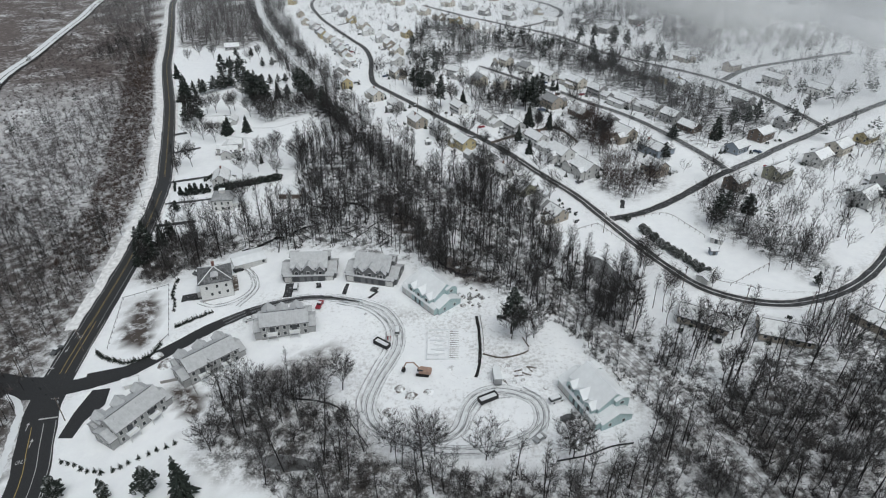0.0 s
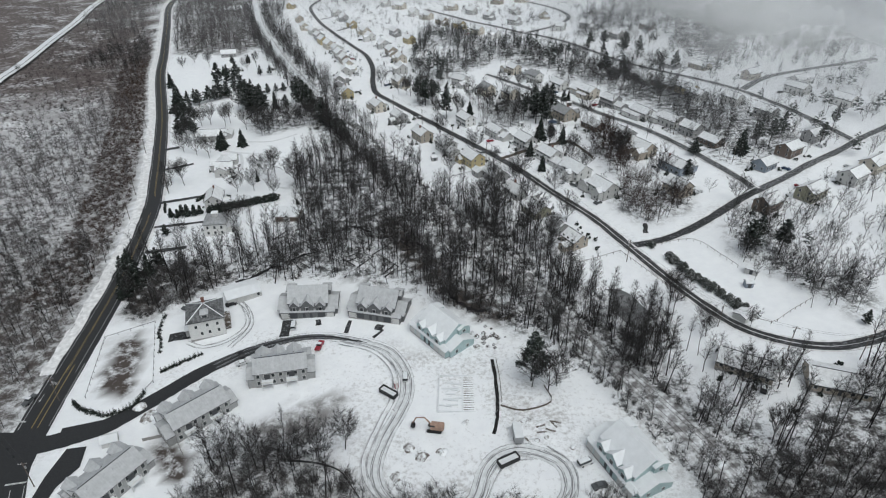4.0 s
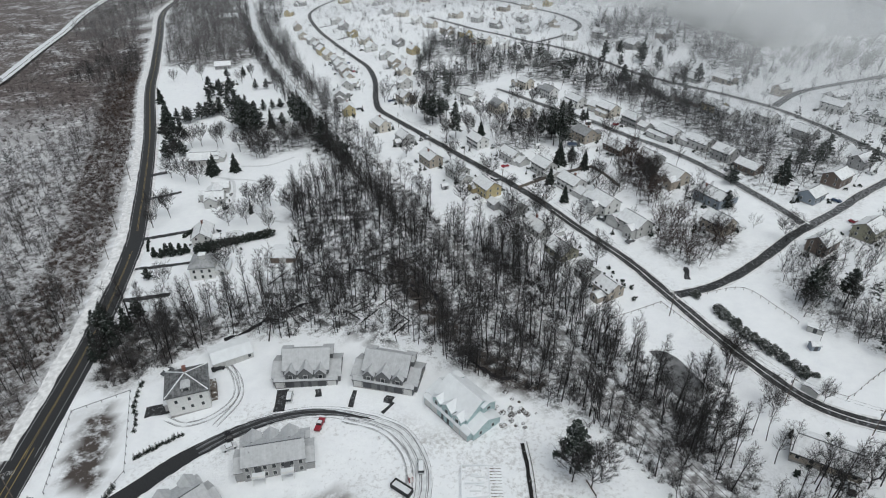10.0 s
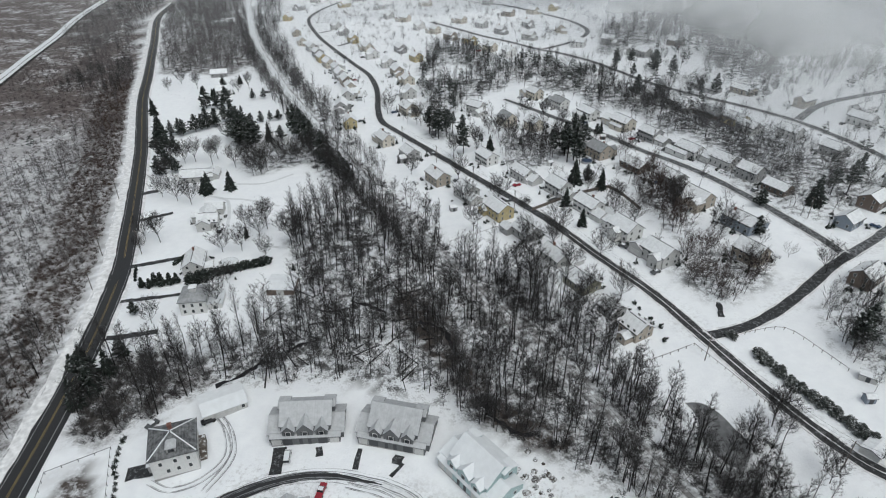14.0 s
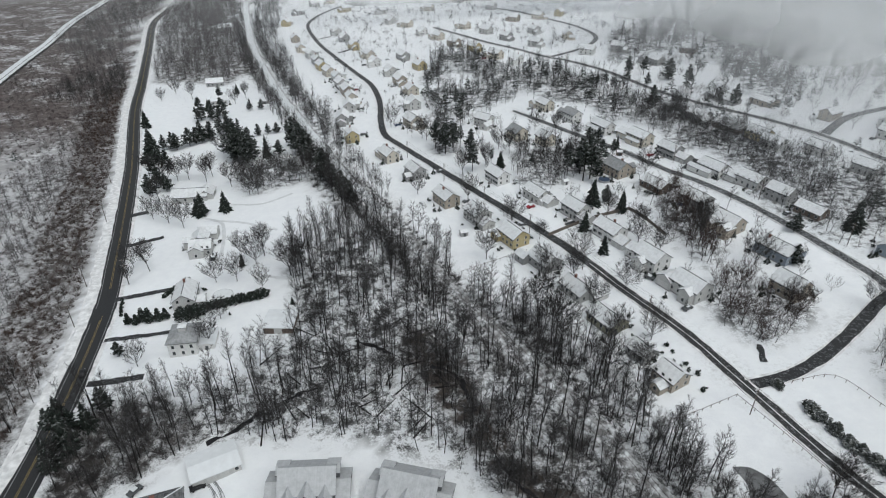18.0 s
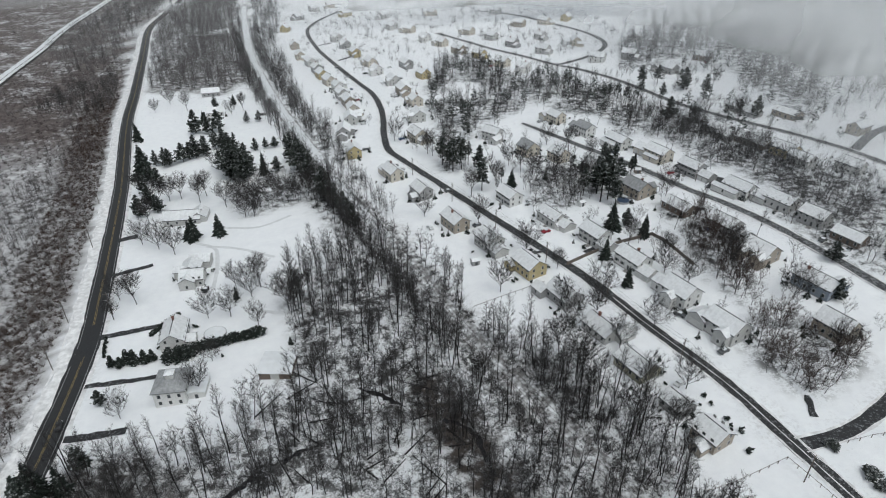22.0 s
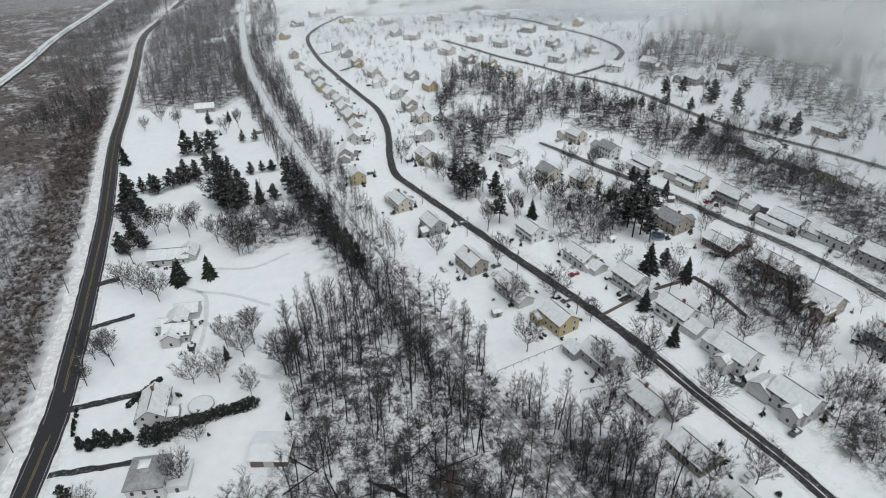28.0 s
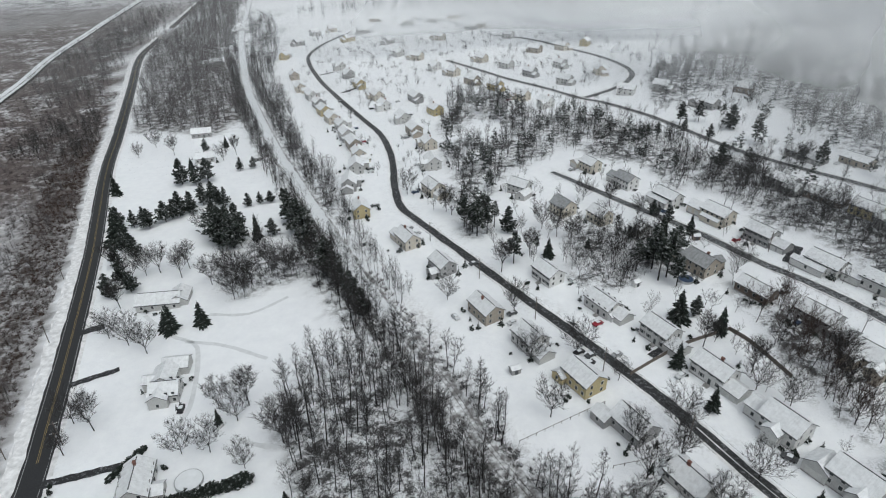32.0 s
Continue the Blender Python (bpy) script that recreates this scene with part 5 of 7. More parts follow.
plant(BUSHY, [(-147, 465, 22), (-140, 461, 21), (-154, 477, 20), (-146, 473, 19), (-139, 468, 17), (-150, 470, 21), (-143, 478, 18), (-198, 491, 12), (-188, 495, 13), (-185, 499, 12), (-179, 508, 13), (-170, 520, 13), (-165, 515, 12), (-160, 512, 13), (-184, 432, 12), (-188, 456, 13), (-196, 462, 13), (-176, 424, 11)], 10.3, 610)
plant(SPRUCES, [(-135, 238, 19), (-139, 245, 16), (-132, 246, 13), (-136, 231, 14)], 9.7, 640)
for mod in LEAFLESS + SPRUCES + PINES + BUSHY:
    del mod["placed"]


# ---------------------------------------------------------------- road paint, verges, rails
def strip(name, spec, mats, label, category, kind="structure"):
    s = Solid()
    for line, a, b, dz, mi, wob in spec:
        ribbon(s, line, a, b, dz, mi, wob, int(a * 7 + len(line)))
    return tagged(new(name, s.mesh(name, *mats)), label, category, kind=kind)


FAR_MAIN = [p for p in MAIN if p.y > 185]
strip("main_road_lines", [(FAR_MAIN, -0.32, -0.19, 0.125, 0, 0), (FAR_MAIN, 0.19, 0.32, 0.125, 0, 0), (FAR_MAIN, -3.5, -3.36, 0.125, 1, 0), (FAR_MAIN, 3.36, 3.5, 0.125, 1, 0)], (YELLOW, LINE), "double yellow and white edge lines on the main road", "road marking")
NEAR_MAIN = [p for p in MAIN if 160 < p.y <= 192]
SOUTH_MAIN = [p for p in MAIN if p.y < 140]
strip("junction_lines", [(NEAR_MAIN, -0.5, -0.25, 0.125, 0, 0), (NEAR_MAIN, 1.4, 1.65, 0.125, 0, 0), (NEAR_MAIN, -4.6, -4.4, 0.125, 1, 0), (NEAR_MAIN, 4.9, 5.1, 0.125, 1, 0),
                         (SOUTH_MAIN, -2.2, -1.95, 0.125, 0, 0), (SOUTH_MAIN, 1.3, 1.5, 0.125, 1, 0), (SOUTH_MAIN, 4.9, 5.1, 0.125, 1, 0)], (YELLOW, LINE), "yellow and white lane lines at the junction", "road marking")
TILT = pose(0, 0, 0, 0, -math.degrees(math.atan(0.065)), 0)  # the roads lie on the slope
stop = Solid()
for (x, y, rot, w) in ((-141.6, 163.8, -6, 6.0), (-127.4, 139.6, 8, 6.0)):
    m = pose(x, y, gz(x, y) + 0.13) @ TILT @ pose(0, 0, 0, 0, 0, rot)
    stop.box(-w / 2, w / 2, -0.3, 0.3, 0, 0.012, 0, m)
tagged(new("stop_lines", stop.mesh("stop_lines", LINE)), "white stop lines at the traffic lights", "road marking", kind="structure")
def road_word(text, x, y, rot, size):
    c = bpy.data.curves.new("lane_word", "FONT")
    c.body, c.size, c.align_x, c.align_y = text, size, "CENTER", "CENTER"
    c.materials.append(LINE)
    ob = new("lane_word", c)
    ob.matrix_basis = pose(x, y, gz(x, y) + 0.14) @ TILT @ pose(0, 0, 0, 0, 0, rot) @ Matrix.Diagonal((0.75, 1.5, 1, 1))
    return tagged(ob, "white painted lane word on the asphalt", "road marking", kind="structure")


road_word("ONLY", -126.1, 122.2, 14, 1.5)
road_word("ONLY", -138.6, 181, 184, 1.5)
arrows = Solid()
for x, y, rot in ((-127.1, 129.2, 14), (-132.3, 136.1, 14), (-139.3, 174, 184)):
    m = pose(x, y, gz(x, y) + 0.13) @ TILT @ pose(0, 0, 0, 0, 0, rot)
    arrows.box(-.12, .12, -1.6, 0.8, 0, 0.012, 0, m)
    arrows.add([tuple(m @ Vector(p)) for p in ((-.55, .8, .012), (.55, .8, .012), (0, 2.0, .012))], [(0, 1, 2)])
tagged(new("lane_arrows", arrows.mesh("lane_arrows", LINE)), "white turn arrows painted on the lanes", "road marking", kind="structure")
strip("junction_island", [(curve([(-149, 150), (-144, 148), (-139, 143), (-136.5, 136), (-133, 126), (-129, 112)], 1.5), -1.4, 0.9, 0.22, 0, 0.35)], (FRESH_SNOW,), "rounded bank of ploughed snow at the corner", "snow bank")
strip("road_apron", [(curve([(-131, 154), (-146, 154), (-165, 158), (-210, 160)]), -5.5, 5.5, 0.085, 0, 0.0), (curve([(-124, 157), (-112, 160)]), -3.2, 4.0, 0.12, 0, 0)], (ASPHALT,), "asphalt of the side arm of the junction", "road")
strip("ploughed_bank", [(FAR_MAIN, -8.4, -4.4, 0.16, 0, 0.5), (FAR_MAIN, -9.4, -8.4, 0.12, 0, 0.6), ([p for p in MAIN if p.y > 235], 4.4, 6.0, 0.12, 0, 0.3)], (DIRTY_SNOW,), "dirty ploughed snow along the main road", "snow bank")
for ln, w in ((HILL, 2.8), (CROSS, 2.8), (MIDDLE, 2.8), (UPPER, 2.8), (LOOP, 3.0)):
    strip("slush_ridges", [(ln, -w - 0.1, -w + 0.7, 0.21, 0, 0.25), (ln, w - 0.7, w + 0.1, 0.21, 0, 0.25)] + ([([p for p in HILL if p.y < 330], -0.16, 0.16, 0.21, 0, 0.12)] if ln is HILL else []), (DIRTY_SNOW,), "ridges of slush left by tyres along the street", "slush")
NEAR_RAIL = [p for p in RAIL if p.y < 400]
strip("railway_bed", [(RAIL, -4.6, 4.6, 0.20, 0, 0.7)], (BALLAST,), "snow-covered ballast bed of the railway", "railway")
strip("railway_snow", [([p for p in RAIL if p.y > 380], -3.4, 3.4, 0.27, 0, 0.5)], (FRESH_SNOW,), "smooth snow on the railway bed", "railway")
rails = Solid()
for o in (-2.6, -1.2, 1.4, 2.8):
    for a, b in zip(NEAR_RAIL[:-1], NEAR_RAIL[1:]):
        d = (b - a).normalized()
        n = Vector((d.y, -d.x, 0)) * o
        p, q = a + n, b + n
        rails.rod((p.x, p.y, gz(p.x, p.y) + 0.30), (q.x, q.y, gz(q.x, q.y) + 0.30), 0.07, 0.07, 4, cap=False)
tagged(new("rails", rails.mesh("rails", RUST)), "rusty steel rails of two tracks", "railway", kind="structure")
strip("river_railway", [(RIVER_RAIL, -6.5, 4.0, 0.9, 0, 0.6), (RIVER_RAIL, 4.0, 6.5, 0.5, 1, 0.7), (RIVER_RAIL, -0.4, 0.4, 1.0, 1, 0.25)], (FRESH_SNOW, BARK), "snow-covered railway embankment by the river", "railway")
strip("creek", [(curve(c, 1.5), -0.7, 0.7, 0.12, 0, 0.7) for c in ([(-92, 238), (-84, 243), (-78, 250)], [(-71, 254), (-66, 258), (-61, 260)], [(-52, 283), (-44, 279), (-36, 274)], [(-24, 268), (-16, 263), (-12, 255), (-10, 246)], [(-6, 232), (-1, 222), (6, 214), (14, 212)])], (WATER,), "dark narrow creek in the wood", "water")
for nm, pts, mat, lab, cat in (("pond", [(59.6, 221.7), (64, 221.5), (68, 217.6), (70.5, 211), (72.5, 205.5), (70, 200), (66, 198), (62, 203), (60, 210), (61.5, 216)], POND_ICE, "dark half-frozen pond at the field's edge", "water"),
                               ("wood_pool", [(-54, 121), (-48, 122), (-40, 120.5), (-36, 118), (-42, 116.5), (-50, 117.5)], POND_ICE, "grey half-frozen pool below the site", "water")):
    c = curve(pts + [pts[0]], 1.5)[:-1]
    tagged(new(nm, Solid().add([(p.x, p.y, gz(p.x, p.y) + 0.13) for p in c], [tuple(range(len(c)))][::1]).mesh(nm, mat)), lab, cat, kind="structure")


def driveway(x0, y0, x1, y1, w=3.4, mat=None, name="driveway", label="wet asphalt driveway cleared of snow"):
    ln = curve([(x0, y0), ((x0 + x1) / 2, (y0 + y1) / 2), (x1, y1)], 2)
    s = ribbon(Solid(), ln, -w / 2, w / 2, 0.17, 0, 0.32, int(abs(x0 * 10)))
    return tagged(new(name, s.mesh(name, mat or ASPHALT_SLUSH)), label, "driveway", kind="structure")


YARD_DRIVES = ((-157, 317.5, -133, 324, 3), (-172, 362, -157, 370.5, 3), (-148.7, 290.6, -124.7, 293.8, 2.4), (-143.4, 266.6, -124.5, 269.4, 2.8), (-184, 394, -176, 398.5, 4), (70, 466, 81, 484, 4.5), (-145, 825, -160, 814, 3.5), (-125, 742, -111, 757, 3.5))
SITE_DRIVES = ((-63.6, 210.6, -62.9, 200.8, 3.6), (-51.8, 210.3, -51.2, 206.8, 2.0), (-39.4, 209.4, -40.3, 202.1, 1.8), (-27.6, 206.7, -28.6, 203.7, 3.0), (-26.4, 203.9, -29.8, 199.6, 1.0), (88, 270.7, 86, 262, 2.0), (79, 302, 72, 300, 6), (46, 366, 38, 360, 3), (15, 380, 10, 384, 3.5), (-98, 205, -107, 203, 5), (112, 415, 122, 428, 5))
for a in YARD_DRIVES + SITE_DRIVES:
    driveway(*a)


lot = [(-118.8, 151.7), (-112.9, 152.4), (-111.1, 144.7), (-114.5, 137.8), (-114.8, 130.8), (-119.5, 131.0), (-119.9, 141.6)]
tagged(new("parking_lot", Solid().add([(x, y, gz(x, y) + 0.15) for x, y in lot], [tuple(range(len(lot)))[::-1]]).mesh("parking_lot", ASPHALT_WET)), "wet black asphalt parking lot cleared of snow", "parking lot", kind="structure")


# ---------------------------------------------------------------- low cloud and painted haze
def fog_material(name, x0, x1, top, scale, seed, left=0.0):
    mat = bpy.data.materials.new(name)
    mat.use_nodes = True
    nt = mat.node_tree
    nt.nodes.remove(nt.nodes["Principled BSDF"])
    g = nt.nodes.new("ShaderNodeNewGeometry")
    sp = nt.nodes.new("ShaderNodeSeparateXYZ")
    nt.links.new(g.outputs["Position"], sp.inputs[0])
    at = nt.nodes.new("ShaderNodeAttribute")
    at.attribute_name = "height"
    across = ramp(nt, arith(nt, "DIVIDE", arith(nt, "SUBTRACT", sp.outputs[0], x0), x1 - x0), 0.0, 1.0, (left, left, left), (1, 1, 1))
    # opacity rises with height, so farther ground behind the sheet looks hazier
    up = ramp(nt, arith(nt, "DIVIDE", at.outputs["Fac"], top), 0.05, 1.0)
    n = nt.nodes.new("ShaderNodeTexNoise")
    n.inputs["Scale"].default_value, n.inputs["Detail"].default_value = scale, 4
    nt.links.new(g.outputs["Position"], n.inputs["Vector"])
    puff = ramp(nt, n.outputs[0], 0.25, 0.7, (0.35, 0.35, 0.35), (1, 1, 1))
    alpha = arith(nt, "MULTIPLY", arith(nt, "MULTIPLY", arith(nt, "MULTIPLY", across, up), puff), seed)
    tr, df, tl = nt.nodes.new("ShaderNodeBsdfTransparent"), nt.nodes.new("ShaderNodeBsdfDiffuse"), nt.nodes.new("ShaderNodeBsdfTranslucent")
    df.inputs[0].default_value = tl.inputs[0].default_value = (0.84, 0.85, 0.86, 1)
    a, b = nt.nodes.new("ShaderNodeMixShader"), nt.nodes.new("ShaderNodeMixShader")
    nt.links.new(df.outputs[0], a.inputs[1])
    nt.links.new(tl.outputs[0], a.inputs[2])
    nt.links.new(alpha, b.inputs[0])
    nt.links.new(tr.outputs[0], b.inputs[1])
    nt.links.new(a.outputs[0], b.inputs[2])
    nt.links.new(b.outputs[0], nt.nodes["Material Output"].inputs[0])
    return mat


def fog_bank(y, xa, xb, top, mat, lean):
    """A billowing sheet over the slope that imitates low cloud and distance haze."""
    xs, zs = np.linspace(xa, xb, 60), np.linspace(-4, 170, 24)
    vs, hs = [], []
    for z in zs:
        for x in xs:
            yy = y + lean * (x - xa) + 14 * math.sin(x * 0.021 + z * 0.05) + 9 * math.sin(x * 0.05 + y)
            vs.append((x, yy + z * 0.4, gz(x, min(yy, 1100)) + z))
            hs.append(z)
    n = len(xs)
    fs = [(i * n + k, i * n + k + 1, (i + 1) * n + k + 1, (i + 1) * n + k) for i in range(len(zs) - 1) for k in range(n - 1)]
    me = bpy.data.meshes.new("fog_bank")
    me.from_pydata(vs, [], fs)
    me.attributes.new("height", "FLOAT", "POINT").data.foreach_set("value", hs)
    me.polygons.foreach_set("use_smooth", [True] * len(fs))
    me.materials.append(mat)
    return tagged(new("fog_bank", me), "thin grey sheet standing in for low cloud and distance haze", "fog", kind="stuff")


fog_bank(350, 60, 1100, 60, fog_material("fog_haze", 90, 280, 46, 0.012, 0.46), -0.10)
fog_bank(400, 30, 1200, 60, fog_material("fog_drift", 60, 300, 44, 0.014, 0.46), -0.10)
fog_bank(545, -300, 1500, 60, fog_material("fog_near", 120, 320, 30, 0.010, 0.85, 0.03), -0.04)
fog_bank(455, 60, 1300, 60, fog_material("fog_front", 120, 320, 36, 0.012, 0.68), -0.12)
fog_bank(640, -420, 1600, 60, fog_material("fog_second", 80, 290, 27, 0.009, 0.85, 0.05), -0.03)
fog_bank(730, -420, 1600, 60, fog_material("fog_middle", 20, 300, 27, 0.008, 0.80, 0.10), -0.06)
fog_bank(930, -1500, 1800, 60, fog_material("fog_far", -300, 150, 26, 0.006, 0.90, 0.08), -0.04)


# ---------------------------------------------------------------- the building site
def block(h, name, L, W, z0, eave, rise, m, wall, roof, over=0.35, found=True):
    sw, sr = Solid(), Solid()
    gable(sw, sr, L, W, z0, eave, rise, m, over)
    part(name + "_wall", sw, SIDING[wall], h)
    part(name + "_roof", sr, roof, h, "snow-covered roof")
    if found and z0 < 0.5:
        part(name + "_footing", Solid().box(-L / 2 + .06, L / 2 - .06, -W / 2 + .06, W / 2 - .06, -1.5, z0, 0, m), CONCRETE, h)


def duplex(x, y, rot, wall, roof, label, done=True, gables=(-4.9, 0, 4.9)):
    """Two dwellings under one roof, with three front gables over a row of garages."""
    h = thing("duplex_house", on(x, y, rot, 0.0), label, "house", "new duplex houses")
    block(h, "core", 15, 11.5, 0.1, 5.4, 4.2, pose(0, 1.2, 0), wall, roof)
    for sg in (-1, 1):
        block(h, "side", 3.8, 11.0, 0.1, 2.9, 2.4, pose(sg * 9.3, 0.2, 0), wall, roof)
        block(h, "upper_side", 3.0, 4.6, 5.0, 7.4, 0.8, pose(sg * 6.9, 3.2, 0), wall, roof)
    block(h, "garage_front", 20.6, 2.6, 0.1, 2.7, 0.55, pose(0, -5.6, 0), wall, roof, 0.25)
    for k, u in enumerate(gables):
        w = 4.6 if k == 1 else 3.5
        block(h, "gable", 4.2, w, 2.8, 5.0 if k != 1 else 5.2, w * (0.55 if done else 0.40), pose(u, -4.3, 0, 0, 0, 90), wall, roof, 0.3, False)
        window(h, u, -6.42, 3.3, 0, 1.3, 1.4, done)
    # on finished houses the inner dark panels stand in for shaded open garages
    for u in (-8.6, -5.2, 5.2, 8.6):
        door(h, u, -6.92, 0.15, 0, 2.7, 2.2, abs(u) > 6 or not done)
    for u in (-1.3, 1.3):
        door(h, u, -6.92, 0.15, 0, 1.0, 2.1)
    for sg in (-1, 1):
        for v in (-2.5, 2.5):
            window(h, sg * 11.21, v, 1.0, 90 * sg, 0.9, 1.2)
        window(h, sg * 8.41, 3.2, 5.6, 90 * sg, 1.2, 0.9)
    for u in (-5, -1.8, 1.8, 5):
        window(h, u, 6.96, 1.0, 180)
        window(h, u, 6.96, 3.7, 180)
    for u in (-7.0, 7.0):
        part("downpipe", Solid().rod((u, -6.95, 0.1), (u, -6.95, 2.6), 0.06), TRIM, h)
    return h


duplex(-56.5, 218.5, 3.5, "slate", ROOF_FROST, "grey clapboard duplex house with three front gables and garages")
duplex(-28.8, 215.5, -13, "slate", ROOF_FROST, "grey clapboard duplex house with front gables beside the lane")
duplex(-4.6, 199.5, -50, "teal", FRESH_SNOW, "unfinished duplex house in pale green sheathing under thick snow", False)
duplex(48.2, 140.5, -66, "teal", FRESH_SNOW, "unfinished duplex house in pale blue sheathing at the turning circle", False)


def deck(h, x, y, z, w=3.6, d=2.2):
    b = part("balcony", Solid().box(x - w / 2, x + w / 2, y - d, y, z, z + 0.25), FRESH_SNOW, h, "snow-covered timber balcony")
    for u in (x - w / 2 + .1, x + w / 2 - .1):
        part("post", Solid().box(u - .09, u + .09, y - d + .02, y - d + .2, 0.0, z + 1.15), TRIM, b)
    part("rail", Solid().box(x - w / 2, x + w / 2, y - d, y - d + .08, z + 1.05, z + 1.15), TRIM, b)
    part("rail_panel", Solid().box(x - w / 2 + .1, x + w / 2 - .1, y - d + .03, y - d + .06, z + .3, z + 1.05), TRIM, b)
    for sg in (-1, 1):
        part("rail", Solid().box(x + sg * w / 2 - .04, x + sg * w / 2 + .04, y - d + .08, y, z + 1.05, z + 1.15), TRIM, b)


def row_house(x, y, rot, L, label, humps):
    """A pair of dwellings seen from the garden side: two storeys of windows, balconies, low porches and front gables behind."""
    h = thing("row_house", on(x, y, rot, 0.0), label, "house", "finished row houses")
    block(h, "core", L * 0.78, 9.6, 0.1, 5.6, 2.6, pose(0, 0, 0), "stone", ROOF_FROST)
    for sg in (-1, 1):
        block(h, "side", L * 0.11, 8.2, 0.1, 3.3, 1.6, pose(sg * L * 0.445, -0.3, 0), "stone", ROOF_FROST)
    for u, w in humps:
        block(h, "front_gable", 4.6, w, 2.5, 5.6, w * 0.42, pose(u, 4.6, 0, 0, 0, 90), "stone", ROOF_FROST, 0.3, False)
    block(h, "porch", L * 0.9, 3.6, 0.1, 3.2, 0.8, pose(0, 6.4, 0), "stone", ROOF_FROST, 0.25)
    k = int(L * 0.78 / 2.3)
    for i in range(k):
        u = -L * 0.39 + L * 0.78 * (i + 0.5) / k
        window(h, u, -4.81, 1.0, 0, 1.0, 1.4)
        window(h, u, -4.81, 3.7, 0, 1.0, 1.4)
    for u in (-L * 0.2, L * 0.16):
        deck(h, u, -4.82, 2.6)
        door(h, u, -4.83, 2.9, 0, 1.8, 2.0)
    for sg in (-1, 1):
        for v in (-2.6, 0.2, 2.8):
            window(h, sg * (L * 0.5 + 0.01), v, 1.1, 90 * sg, 0.9, 1.2)
        for v in (-2.4, 2.4):
            window(h, sg * (L * 0.39 + 0.01), v, 4.2, 90 * sg, 0.9, 1.2)
    for u in (-L * 0.3, L * 0.05):
        part("vent_pipe", Solid().rod((u, -1.6, 6.9), (u, -1.6, 8.2), 0.09), STEEL, h)
    part("ridge_cap", Solid().box(-L * 0.37, L * 0.37, -0.12, 0.12, 8.42, 8.56), SHUTTER, h)
    return h


row_house(-59, 181, 12, 22, "pale clapboard row house with balconies above the slope", ((-6, 4.5), (-1, 4.0), (4.5, 4.5)))
row_house(-81.5, 162, 45, 23, "pale clapboard row house with porches on the bend", ((-7, 4.0), (0, 4.5), (7, 4.0)))
row_house(-97.6, 137.2, 60, 22, "pale clapboard row house with balconies beside the main road", ((-7, 4.0), (0, 4.5), (7, 4.0)))


def hip_roof(L, W, z, rise, over=0.5, t=0.25):
    s = Solid()
    a, b, c = L / 2 + over, W / 2 + over, max(0.05, (L - W) / 2)
    v = [(-a, -b, z), (a, -b, z), (a, b, z), (-a, b, z), (-a, -b, z + t), (a, -b, z + t), (a, b, z + t), (-a, b, z + t), (-c, 0, z + rise + t), (c, 0, z + rise + t)]
    return s.add(v, [(3, 2, 1, 0), (0, 1, 5, 4), (1, 2, 6, 5), (2, 3, 7, 6), (3, 0, 4, 7), (4, 5, 9, 8), (5, 6, 9), (6, 7, 8, 9), (7, 4, 8)])


